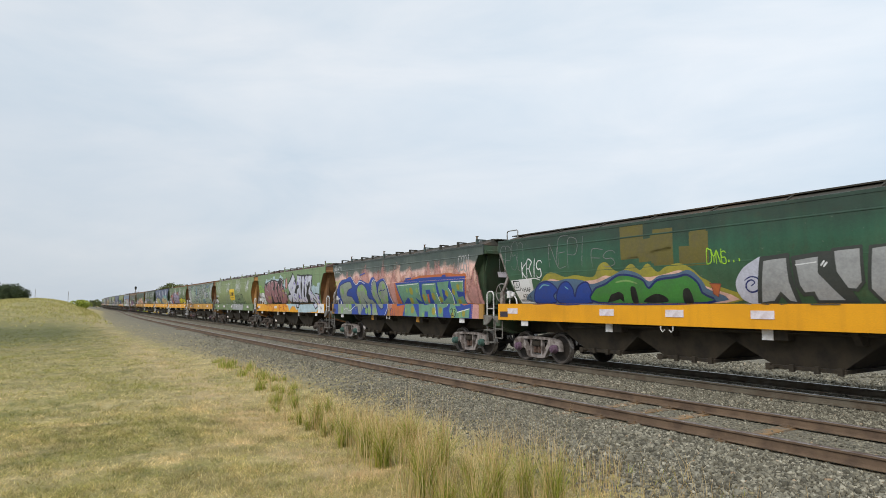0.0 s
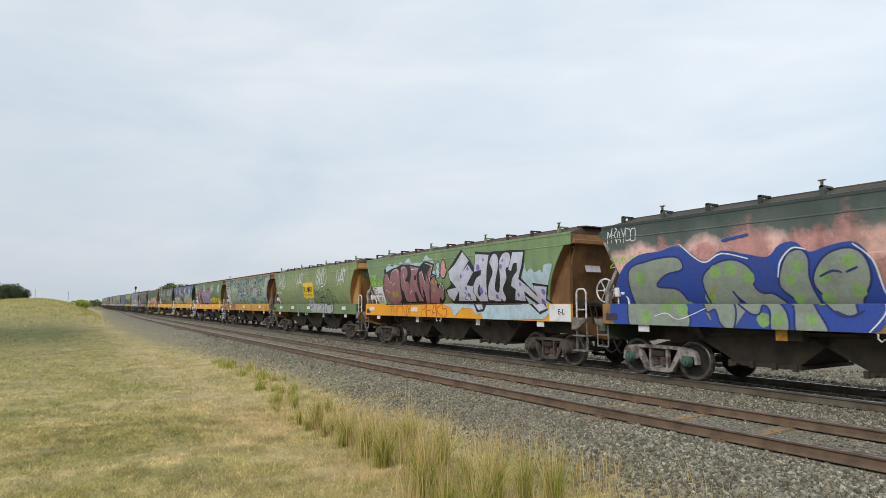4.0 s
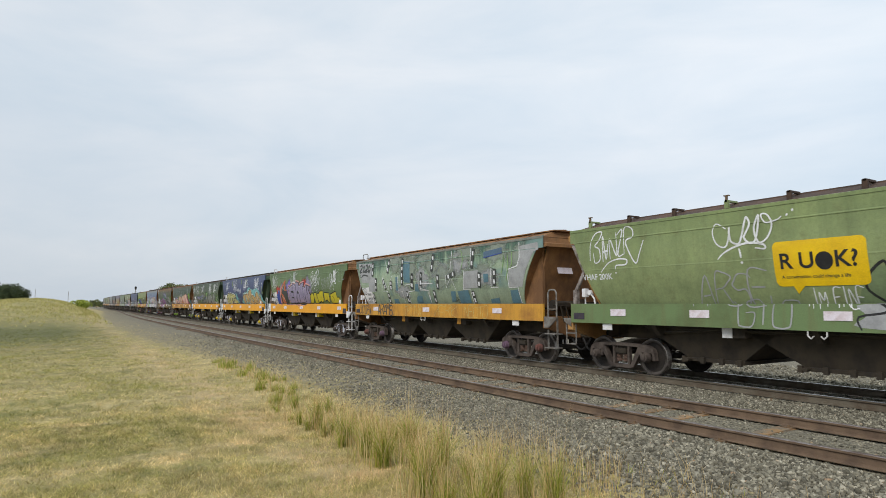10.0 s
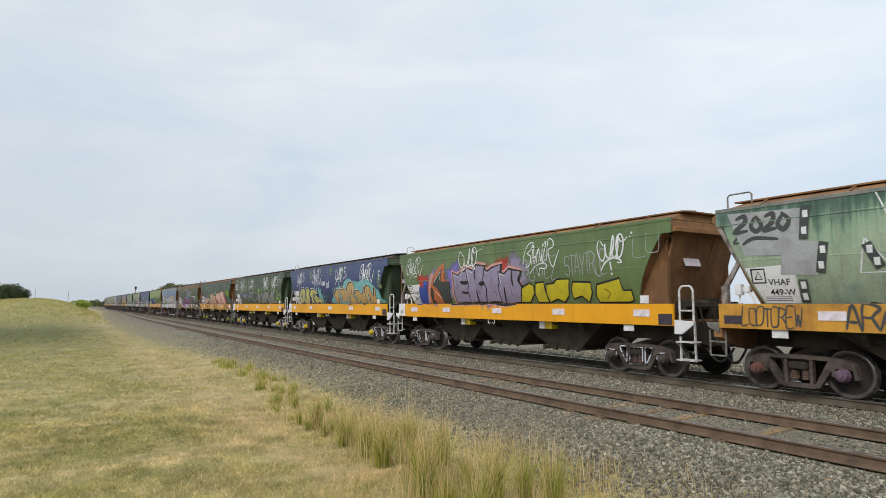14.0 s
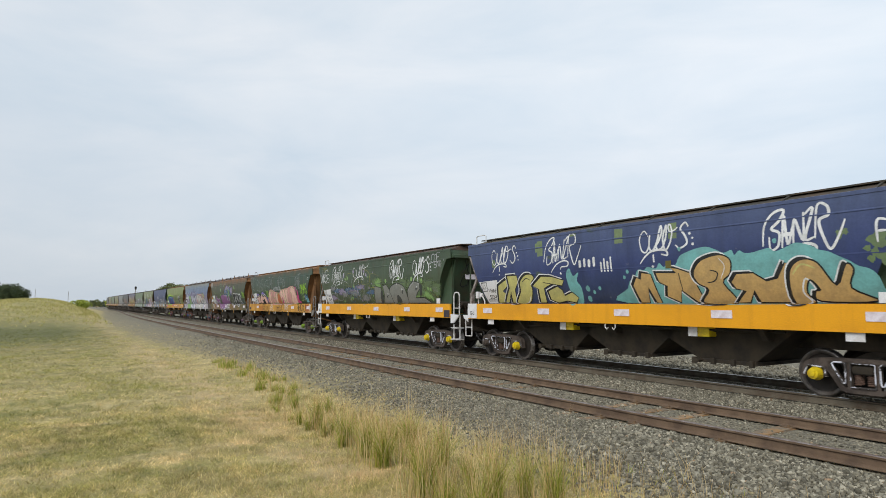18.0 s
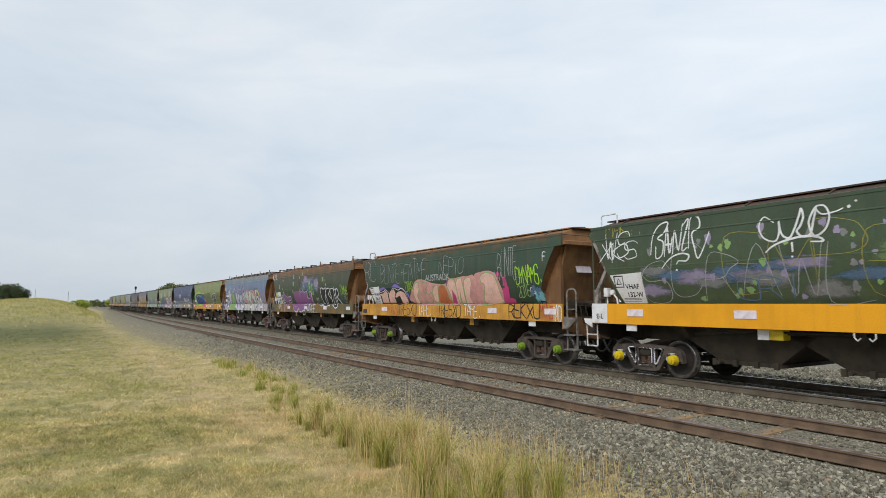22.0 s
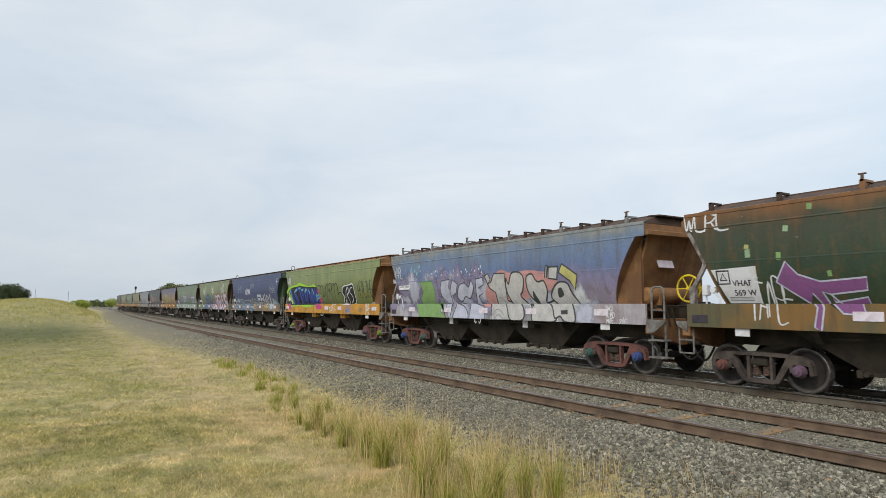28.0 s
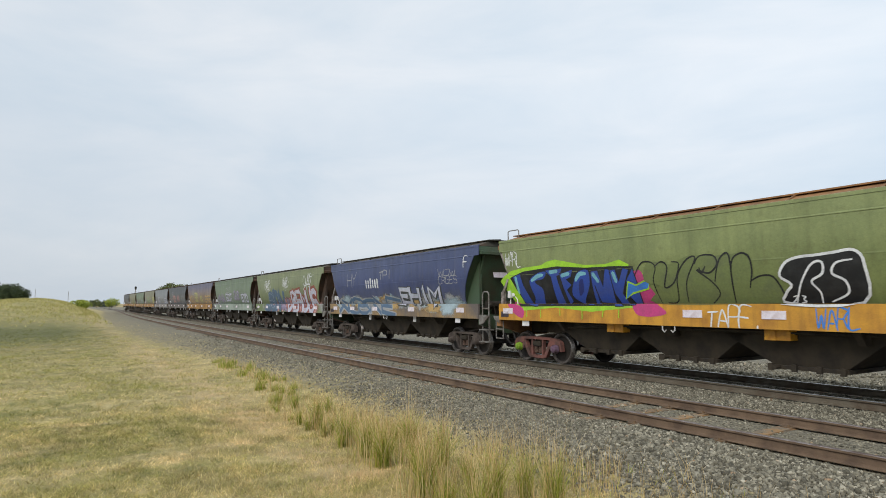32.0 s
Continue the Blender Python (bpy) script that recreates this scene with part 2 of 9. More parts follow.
def loop_line(y):
    """place across of the second track, a passing loop that joins the main line far off"""
    p = LOOP
    i = 0
    while i < len(p) - 2 and y > p[i + 1][0]:
        i += 1
    y0, x0 = p[i]
    y1, x1 = p[i + 1]
    def slope(j):
        a, b = p[max(0, j - 1)], p[min(len(p) - 1, j + 1)]
        return (b[1] - a[1]) / (b[0] - a[0])
    h = y1 - y0
    t = (y - y0) / h
    return (2 * t**3 - 3 * t**2 + 1) * x0 + (t**3 - 2 * t**2 + t) * h * slope(i) + (-2 * t**3 + 3 * t**2) * x1 + (t**3 - t**2) * h * slope(i + 1)


def smooth(a, b, v):
    t = min(1.0, max(0.0, (v - a) / (b - a)))
    return t * t * (3 - 2 * t)


def ground_z(x, y):
    z = -0.34 + 0.16 * smooth(3.4, 5.6, x)
    z -= 0.35 * smooth(15.2, 18.0, x)
    # low grassed bank left of the line, with a hollow before it
    z += 2.75 * (math.exp(-(((x + 4) / 9) ** 2)) if x > -4 else 0.55 + 0.45 * math.exp(-(((x + 4) / 9) ** 2))) * smooth(60, 118, y) * (1 - smooth(190, 320, y)) * (1 - smooth(0, 8, x)) * (1 - smooth(60, 200, -x))
    z -= 0.35 * math.exp(-(((x + 12) / 9) ** 2)) * math.exp(-(((y - 42) / 14) ** 2))
    if x < 5:
        z += 0.05 * noise.noise((x * 0.35, y * 0.35, 0)) * (1 - smooth(3.5, 5, x)) + 0.02 * noise.noise((x * 1.7, y * 1.7, 4))
    far = smooth(700, 2500, math.hypot(x, y))
    return z + far * 1.2


def grass_edge(y):
    return 4.75 - 0.5 * smooth(17, 27, y) - 0.6 * smooth(27, 40, y) + 4.6 * smooth(80, 180, y) + 0.35 * noise.noise((0.0, y * 0.45, 2.0))


# ---- ground ----
def lawn_colour(k, x, y, shift=None):
    """straw and green in patches, clumps and blades; shift tells one blade from the next"""
    big = k.noise(0.16, 5, 0.6)
    mid = k.mix(0.5, k.noise(1.6, 5, 0.7, k.coords((1, 0.6, 1))), k.noise(0.5, 4, 0.6))
    fine = k.mix(0.5, k.noise(26, 4, 0.7), k.noise(4.5, 5, 0.7, k.coords((1, 0.35, 1))))
    tone = fine
    where = k.math("ADD", k.math("MULTIPLY_ADD", x, -0.014, 0.022), k.math("ADD", k.math("MULTIPLY", big, 0.4), k.math("MULTIPLY", mid, 0.6)))
    # the patches break up into tufts
    where = k.math("ADD", where, k.math("MULTIPLY_ADD", k.noise(7.0, 5, 0.75, k.coords((1, 0.6, 1), (4, 0, 2))), 0.5, -0.25))
    if shift is not None:
        tone = k.math("ADD", k.math("MULTIPLY_ADD", shift, 0.46, 0.02), k.math("MULTIPLY", k.noise(3.0, 3, 0.6), 0.5))
        where = k.math("ADD", where, k.math("MULTIPLY_ADD", k.math("FRACT", k.math("MULTIPLY", shift, 37.0)), 0.16, -0.08))
    straw = k.ramp(tone, [(0.2, rgb(112, 100, 60)), (0.5, rgb(160, 145, 96)), (0.8, rgb(200, 185, 136))])
    green = k.ramp(tone, [(0.2, rgb(84, 84, 42)), (0.5, rgb(130, 125, 68)), (0.8, rgb(168, 156, 94))])
    g = k.mix(k.mask(where, 0.44, 0.6), straw, green)
    # pale thatch lies in drifts between the tufts
    drift = k.mask(k.mix(0.4, k.noise(0.75, 5, 0.65, k.coords((0.6, 1.5, 1), (8, 3, 0))), k.noise(3.2, 5, 0.7, k.coords((0.5, 1.4, 1), (2, 7, 0)))), 0.5, 0.6)
    g = k.mix(k.math("MULTIPLY", drift, 0.6), g, k.ramp(tone, [(0.2, rgb(132, 114, 78)), (0.5, rgb(184, 164, 120)), (0.8, rgb(216, 198, 154))]))
    earth = k.mask(k.noise(0.9, 6, 0.7, k.coords((1, 1, 1), (5, 2, 0))), 0.61, 0.72)
    g = k.mix(k.math("MULTIPLY", earth, 0.45), g, rgb(164, 146, 112))
    g = k.mix(1.0, g, k.ramp(k.mix(0.5, k.noise(1.25, 5, 0.7, k.coords((1, 0.7, 1), (3, 1, 0))), k.noise(4.2, 5, 0.7, k.coords((1, 0.6, 1), (1, 6, 0)))), [(0.38, (0.66, 0.69, 0.64)), (0.5, (1, 1, 1)), (0.62, (1.28, 1.25, 1.25))]), "MULTIPLY")
    # worn brown strip beside the tussocks
    xb = k.math("MULTIPLY", k.math("SUBTRACT", x, 2.9), 1.5)
    strip = k.math("POWER", 2.718, k.math("MULTIPLY", k.math("MULTIPLY", xb, xb), -1.0))
    strip = k.math("MULTIPLY", strip, k.mask(k.noise(1.1, 5, 0.7), 0.4, 0.55))
    g = k.mix(k.math("MULTIPLY", strip, 0.55), g, rgb(182, 158, 120))
    # the lush strip in the hollow
    yb = k.math("MULTIPLY", k.math("SUBTRACT", y, 52), 0.048)
    lush = k.math("POWER", 2.718, k.math("MULTIPLY", k.math("MULTIPLY", yb, yb), -1.0))
    lx = k.mask(k.math("MULTIPLY_ADD", k.math("ADD", x, k.math("MULTIPLY_ADD", big, 6, -3)), -0.1, 0.5), 0.0, 0.5)
    g = k.mix(k.math("MULTIPLY", k.math("MULTIPLY", lush, lx), 0.9), g, k.ramp(tone, [(0.2, rgb(54, 60, 25)), (0.55, rgb(82, 86, 39)), (0.85, rgb(114, 114, 57))]))
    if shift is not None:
        # blade colour is brightened to make up for light lost on upright blades
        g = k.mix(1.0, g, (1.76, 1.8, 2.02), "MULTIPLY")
    return g, straw, fine, mid


def ground_material():
    k = Mat("ground_surface", 0.92)
    sep = k.node("ShaderNodeSeparateXYZ")
    k.link(k.tc.outputs["Object"], sep.inputs[0])
    x, y = sep.outputs[0], sep.outputs[1]
    # gravel
    v = k.node("ShaderNodeTexVoronoi")
    v.inputs["Scale"].default_value = 26.0
    k.link(k.coords(), v.inputs[0])
    cell = k.node("ShaderNodeSeparateColor")
    k.link(v.outputs["Color"], cell.inputs[0])
    stone = k.ramp(cell.outputs[0], [(0.0, rgb(80, 77, 66)), (0.45, rgb(117, 112, 98)), (0.85, rgb(142, 137, 121)), (1.0, rgb(164, 155, 134))])
    dust = k.mask(k.noise(0.55, 5, 0.6), 0.45, 0.65)
    stone = k.mix(k.math("MULTIPLY_ADD", dust, 0.5, 0.15), stone, rgb(128, 122, 108))
    # shade in the gaps is put into the colour: pale hearts, dark rims
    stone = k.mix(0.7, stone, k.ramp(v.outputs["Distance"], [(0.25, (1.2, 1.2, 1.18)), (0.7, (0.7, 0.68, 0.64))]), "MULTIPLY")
    lumps = k.mix(0.5, k.noise(2.2, 5, 0.7), k.noise(9.0, 4, 0.7))
    stone = k.mix(0.8, stone, k.ramp(lumps, [(0.3, (0.68, 0.67, 0.64)), (0.5, (1.0, 1.0, 0.98)), (0.68, (1.28, 1.24, 1.16))]), "MULTIPLY")
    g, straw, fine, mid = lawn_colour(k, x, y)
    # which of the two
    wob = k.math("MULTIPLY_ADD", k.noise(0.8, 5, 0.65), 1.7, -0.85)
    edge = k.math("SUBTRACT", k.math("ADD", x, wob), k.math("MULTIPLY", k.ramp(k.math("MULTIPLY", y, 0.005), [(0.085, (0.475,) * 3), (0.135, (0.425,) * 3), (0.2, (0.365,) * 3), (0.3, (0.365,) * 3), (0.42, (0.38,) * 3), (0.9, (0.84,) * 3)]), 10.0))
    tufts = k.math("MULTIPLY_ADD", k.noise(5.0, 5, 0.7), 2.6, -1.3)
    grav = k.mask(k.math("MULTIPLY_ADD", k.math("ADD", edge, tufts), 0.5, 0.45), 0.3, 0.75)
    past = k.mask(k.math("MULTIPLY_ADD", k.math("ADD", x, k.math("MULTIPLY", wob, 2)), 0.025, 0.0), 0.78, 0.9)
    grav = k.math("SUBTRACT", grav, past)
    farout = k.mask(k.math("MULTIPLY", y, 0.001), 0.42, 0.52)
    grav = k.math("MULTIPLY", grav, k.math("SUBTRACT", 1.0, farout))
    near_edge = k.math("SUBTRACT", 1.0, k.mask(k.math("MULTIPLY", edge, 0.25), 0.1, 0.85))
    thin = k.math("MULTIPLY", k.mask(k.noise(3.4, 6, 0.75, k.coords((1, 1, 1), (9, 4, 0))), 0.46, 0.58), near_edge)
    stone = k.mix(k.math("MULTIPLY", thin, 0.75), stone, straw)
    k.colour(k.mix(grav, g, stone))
    hgt = k.mix(grav, k.mix(0.5, fine, mid), k.math("SUBTRACT", 1.0, v.outputs["Distance"]))
    k.bump(hgt, 0.9, 0.035)
    return k.m


M["ground"] = ground_material()


def build_ground():
    xs = [-2600, -1200, -600, -300, -160, -100, -70] + list(np.arange(-52, -12, 2.5)) + list(np.arange(-12, 6.5, 0.35)) + list(np.arange(6.5, 20, 1.0)) + [22, 26, 34, 50, 80, 140, 300, 700, 1500, 2800]
    ys = [-800, -300, -120, -60, -30, -15, -8] + list(np.arange(-4, 30, 0.45)) + list(np.arange(30, 70, 1.6)) + list(np.arange(70, 340, 6.0)) + [360, 420, 520, 700, 1000, 1500, 2200, 3200, 4300]
    verts = [(x, y, ground_z(x, y)) for y in ys for x in xs]
    nx = len(xs)
    faces = [(j * nx + i, j * nx + i + 1, (j + 1) * nx + i + 1, (j + 1) * nx + i) for j in range(len(ys) - 1) for i in range(nx - 1)]
    me = bpy.data.meshes.new("ground")
    me.from_pydata(verts, [], faces)
    me.shade_smooth()
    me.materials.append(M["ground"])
    tagged(new("ground", me), "dry mown grass and grey ballast beside the line", "ground", kind="structure")


build_ground()


# ---- tracks ----
RAIL = [(-0.066, -0.152), (0.066, -0.152), (0.066, -0.14), (0.012, -0.122), (0.009, -0.045), (0.034, -0.032), (0.035, -0.008), (0.027, 0.0), (-0.027, 0.0), (-0.035, -0.008), (-0.034, -0.032), (-0.009, -0.045), (-0.012, -0.122), (-0.066, -0.14)]


def rail_mesh(line, off, ys, dz=0.0):
    n = len(RAIL)
    verts, faces, mats = [], [], []
    for y in ys:
        x = line(y) + off
        verts += [(x + p, y, q + dz) for p, q in RAIL]
    for j in range(len(ys) - 1):
        for i in range(n):
            a, b = j * n + i, j * n + (i + 1) % n
            faces.append((a, a + n, b + n, b))
            mats.append(1 if i in (6, 7, 8) else 0)
    me = bpy.data.meshes.new("rail")
    me.from_pydata(verts, [], faces)
    me.polygons.foreach_set("material_index", mats)
    return me


def make_track(name, label, line, ys, side, top, sleeper_to, pitch, z_sleeper):
    tr = thing(name, label, "railway track", kind="structure")
    for off in (-GAUGE / 2 - 0.035, GAUGE / 2 + 0.035):
        me = rail_mesh(line, off, ys)
        me.materials.append(side)
        me.materials.append(top)
        r = part("rail", me, None, tr)
    rnd = random.Random(5)
    sl = shape("sleeper", lambda bm: box(bm, -1.35, 1.35, -0.125, 0.125, -0.13, 0.0), 0.012)
    n = 0
    y = -6.0
    while y < sleeper_to:
        x = line(y)
        part("sleeper", sl, M["sleeper"], tr, m=pose(x + rnd.uniform(-0.06, 0.06), y, z_sleeper + rnd.uniform(-0.03, 0.012), rnd.uniform(-1.5, 1.5), rnd.uniform(-0.5, 0.5), rnd.uniform(-2, 2)))
        y += pitch * rnd.uniform(0.95, 1.05)
    return tr


YS = list(np.arange(-60, 40, 2.0)) + list(np.arange(40, 300, 5.0))
main_track = make_track("main_track", "main line track with polished rails in grey ballast", lambda y: main_line(y)[0], YS + list(np.arange(300, 760, 15.0)), M["rail_side_main"], M["rail_top_main"], 45, 0.68, -0.185)
loop_track = make_track("loop_track", "rusty loop track with half-buried timber sleepers", loop_line, [y for y in YS if y <= 190], M["rail_side"], M["rail_top"], 60, 0.7, -0.178)


# ---- grain hopper wagons ----
HW = 1.45          # half width over the side sills
Y_L, Y_R = 6.25, -6.55   # ends of the side sills
Z_S0, Z_S1 = 1.19, 1.67  # side sill
Z_E0, Z_E1 = 3.24, 3.56  # top band under the eave
AXLE = 0.775
WHEEL_R = 0.42


LEVELS = [Z_S1 + 0.133 * i for i in range(11)]


def tuck(z):
    """the side sheets curve inwards below the shoulder"""
    return 0.26 * max(0.0, (3.0 - max(z, Z_S1)) / 1.33) ** 2.2


def edge_r(z):
    return Y_R + 1.1 - 0.84 * ((z - Z_S1) / (Z_E0 - Z_S1)) ** 1.35


def edge_l(z):
    return Y_L - 0.8 + 0.66 * (z - Z_S1) / (Z_E0 - Z_S1)


def sheet(bm, front, back):
    """a curved plate: a smooth face, its back, and the rim between"""
    for rows, flip in ((front, False), (back, True)):
        v = [[bm.verts.new(p) for p in r] for r in rows]
        for lo, hi in zip(v, v[1:]):
            for i in range(len(lo) - 1):
                q = (lo[i], lo[i + 1], hi[i + 1], hi[i])
                bm.faces.new(q[::-1] if flip else q).smooth = True
    for i in (0, -1):
        f, k = [r[i] for r in front], [r[i] for r in back]
        for j in range(len(f) - 1):
            bm.faces.new([bm.verts.new(q) for q in (f[j], f[j + 1], k[j + 1], k[j])])
        bm.faces.new([bm.verts.new(q) for q in (front[i][0], front[i][-1], back[i][-1], back[i][0])])


def b_side(bm):
    rows = [(z, edge_l(z), edge_r(z)) for z in LEVELS] + [(Z_E0 - 0.002, edge_l(Z_E0), edge_r(Z_E0)), (Z_E0, Y_L, Y_R), (Z_E1, Y_L, Y_R)]
    sheet(bm, [[(tuck(z), a, z), (tuck(z), b, z)] for z, a, b in rows], [[(tuck(z) + 0.025, a, z), (tuck(z) + 0.025, b, z)] for z, a, b in rows])


def conform(bm):
    """lay what is drawn flat onto the curve of the side"""
    zs = [v.co.z for v in bm.verts] or [0.0]
    for z in LEVELS[1:]:
        if min(zs) < z < max(zs):
            bmesh.ops.bisect_plane(bm, geom=bm.verts[:] + bm.edges[:] + bm.faces[:], plane_co=(0, 0, z), plane_no=(0, 0, 1))
    for v in bm.verts:
        z = v.co.z
        i = min(len(LEVELS) - 2, max(0, int((z - LEVELS[0]) / 0.133)))
        t = (z - LEVELS[i]) / 0.133
        v.co.x += 0.0 if z > LEVELS[-1] else tuck(LEVELS[i]) * (1 - t) + tuck(LEVELS[i + 1]) * t


def b_eave(bm):
    """rolled angle along the top edge of the side"""
    prism(bm, [(-0.012, Z_E1 - 0.05), (-0.012, Z_E1 + 0.015), (0.06, Z_E1 + 0.03), (0.06, Z_E1 + 0.01), (0.0, Z_E1 - 0.01), (0.0, Z_E1 - 0.05)], "y", Y_R, Y_L)


def b_seam(bm, z):
    d = 0.009 if z == Z_E0 else 0.0015
    a, b = (Y_R + 0.3, Y_L - 0.14) if z == Z_E0 else (edge_r(z) + 0.02, edge_l(z) - 0.02)
    prism(bm, [(-d, z - 0.012), (-d, z + 0.004), (0.0, z + 0.02), (0.0, z - 0.018)], "y", a, b)


def b_sill(bm):
    prism(bm, [(0.0, Z_S0), (0.0, Z_S1), (0.06, Z_S1), (0.06, Z_S0 + 0.04), (0.22, Z_S0 + 0.04), (0.22, Z_S0)], "y", Y_R, Y_L)


def b_slope(bm, edge, y_top, y_low, d):
    """end sheet that slants in under the body, from side to side"""
    rows = [(y_low, 1.15)] + [(edge(z), z) for z in LEVELS + [Z_E0]] + [(y_top, Z_E0 + 0.1)]
    def w(z):
        return HW - 0.05 - tuck(z)
    sheet(bm, [[(-w(z), y, z), (w(z), y, z)] for y, z in rows], [[(-w(z), y + d, z), (w(z), y + d, z)] for y, z in rows])


def b_slope_r(bm):
    """steep end sheet between the gussets, with a stiffener up its middle"""
    rows = [(Y_R + 0.74, 1.33)] + [(Y_R + 0.1 + 0.64 * (Z_E0 + 0.1 - z) / (Z_E0 - 1.23), z) for z in LEVELS + [Z_E0, Z_E0 + 0.1]]
    w = HW - 0.325
    sheet(bm, [[(-w, y, z), (w, y, z)] for y, z in rows], [[(-w, y + 0.06, z), (w, y + 0.06, z)] for y, z in rows])
    prism(bm, [(Y_R + 0.085, Z_E0 + 0.08), (Y_R + 0.12, Z_E0 + 0.08), (Y_R + 0.6, 1.8), (Y_R + 0.575, 1.8)], "x", 0.3, 0.36)


def b_slope_l(bm):
    b_slope(bm, lambda z: edge_l(z) + 0.06 * (3.3 - z), Y_L - 0.1, Y_L - 0.9, -0.05)


GUSSET_Z = LEVELS + [Z_E0 + 0.02]


def b_end_gusset(bm):
    """upright plate set in behind the side, from its swept edge to an edge near the wagon's end"""
    def rows(d):
        return [[(d, edge_r(min(z, Z_E0)) + 0.02, z), (d, min(Y_R + 0.34, edge_r(min(z, Z_E0))), z)] for z in GUSSET_Z]
    sheet(bm, rows(0.27), rows(0.285))


def b_edge_return(bm):
    """plate turned in behind the swept edge of the side"""
    edge = [(edge_r(min(z, Z_E0)) + 0.012, z) for z in GUSSET_Z]
    sheet(bm, [[(tuck(z) - 0.02, y, z), (0.27, y, z)] for y, z in edge], [[(tuck(z) - 0.02, y + 0.012, z), (0.27, y + 0.012, z)] for y, z in edge])


def b_gusset_lip(bm):
    box(bm, 0.23, 0.33, Y_R + 0.325, Y_R + 0.34, Z_S1, Z_E0 + 0.02)


def b_head_gusset(bm):
    prism(bm, [(0.0, Z_E0 + 0.1), (0.42, Z_E0 + 0.1), (0.36, Z_E0 - 0.3), (0.28, Z_E0 - 0.4), (0.2, Z_E0 - 0.4), (0.1, Z_E0 - 0.3)], "y", Y_R + 0.036, Y_R + 0.046)


def b_end_beam_r(bm):
    prism(bm, [(Y_R - 0.02, Z_E0 + 0.02), (Y_R - 0.08, Z_E0 + 0.03), (Y_R - 0.08, Z_E0 + 0.12), (Y_R + 0.03, Z_E0 + 0.15), (Y_R + 0.05, Z_E1 - 0.02), (Y_R + 0.1, Z_E1 - 0.02), (Y_R + 0.1, Z_E0 + 0.02)], "x", -HW + 0.075, HW - 0.075)


def b_end_beam_l(bm):
    prism(bm, [(Y_L + 0.02, Z_E0 + 0.02), (Y_L + 0.12, Z_E0 + 0.1), (Y_L + 0.12, Z_E0 + 0.2), (Y_L - 0.02, Z_E1 - 0.02), (Y_L - 0.1, Z_E1 - 0.02), (Y_L - 0.1, Z_E0 + 0.02)], "x", -HW + 0.075, HW - 0.075)


def b_roof(bm):
    """hipped sheet roof, thin, over the hopper"""
    lo, hi = Z_E1 - 0.01, 3.752
    ring = [(-HW + 0.07, Y_R + 0.05, lo), (HW - 0.07, Y_R + 0.05, lo), (HW - 0.07, Y_L - 0.05, lo), (-HW + 0.07, Y_L - 0.05, lo)]
    top = [(-0.85, Y_R + 0.12, hi), (0.85, Y_R + 0.12, hi), (0.85, Y_L - 0.4, hi), (-0.85, Y_L - 0.4, hi)]
    a = [bm.verts.new(p) for p in ring]
    b = [bm.verts.new(p) for p in top]
    bm.faces.new(a[::-1])
    bm.faces.new(b)
    for i in range(4):
        bm.faces.new((a[i], a[(i + 1) % 4], b[(i + 1) % 4], b[i]))


def b_roof_end(bm):
    prism(bm, [(Y_R + 0.3, 3.752), (Y_R + 0.3, 3.785), (Y_R - 0.04, 3.765), (Y_R - 0.04, 3.735)], "x", -0.9, 0.9)


def b_walk(bm):
    prism(bm, [(-1.0, 3.735), (-0.5, 3.765), (-0.5, 3.80), (-1.0, 3.765)], "y", Y_R + 0.02, Y_L - 0.15)


def b_walk_bracket(bm):
    prism(bm, [(-1.3, Z_E1 + 0.02), (-0.66, 3.77), (-0.72, 3.77), (-0.98, 3.74), (-1.36, Z_E1 + 0.01)], "y", -0.02, 0.02)


def b_coaming(bm):
    prism(bm, [(-0.86, 3.62), (-0.8, 3.79), (0.8, 3.79), (0.86, 3.62)], "y", Y_R + 0.4, Y_L - 0.3)


def b_hatch_post(bm):
    box(bm, -1.16, -1.1, -0.045, 0.045, Z_E1 + 0.02, 3.80)
    box(bm, -1.16, -0.8, -0.03, 0.03, 3.77, 3.81)


def b_hatch_clip(bm):
    box(bm, -1.16, -1.12, -0.02, 0.02, 3.78, 3.90)
    box(bm, -1.16, -1.1, -0.06, 0.06, 3.895, 3.915)


def b_centre_sill(bm):
    prism(bm, [(-0.2, 0.8), (0.2, 0.8), (0.2, 1.16), (-0.2, 1.16)], "y", Y_R - 0.15, Y_L + 0.15)


def b_headstock(bm):
    prism(bm, [(-HW + 0.03, 1.0), (-HW + 0.03, 1.28), (HW - 0.03, 1.28), (HW - 0.03, 1.0), (0.4, 0.72), (-0.4, 0.72)], "y", -0.09, 0.09)


def b_pocket(bm):
    """one discharge hopper under the body: slanted sheets and a gate frame"""
    top = [(-1.05, -1.85), (1.05, -1.85), (1.05, 1.6), (-1.05, 1.6)]
    low = [(-0.9, -0.66), (0.9, -0.66), (0.9, 0.66), (-0.9, 0.66)]
    a = [bm.verts.new((x, y, 1.2)) for x, y in top]
    b = [bm.verts.new((x, y, 0.5)) for x, y in low]
    bm.faces.new(a)
    bm.faces.new(b[::-1])
    for i in range(4):
        bm.faces.new((a[i], b[i], b[(i + 1) % 4], a[(i + 1) % 4]))


def b_gate(bm):
    box(bm, -1.0, 1.0, -0.72, 0.72, 0.43, 0.5)
    for y in (-0.7, -0.25, 0.2, 0.6):
        box(bm, -1.07, -1.0, y, y + 0.09, 0.4, 0.53)
    cyl(bm, (-1.15, -0.52, 0.47), (-1.0, -0.52, 0.47), 0.045, 8)


def b_cross_bearer(bm):
    prism(bm, [(-1.4, 1.19), (1.4, 1.19), (1.2, 0.95), (-1.2, 0.95)], "y", -0.06, 0.06)


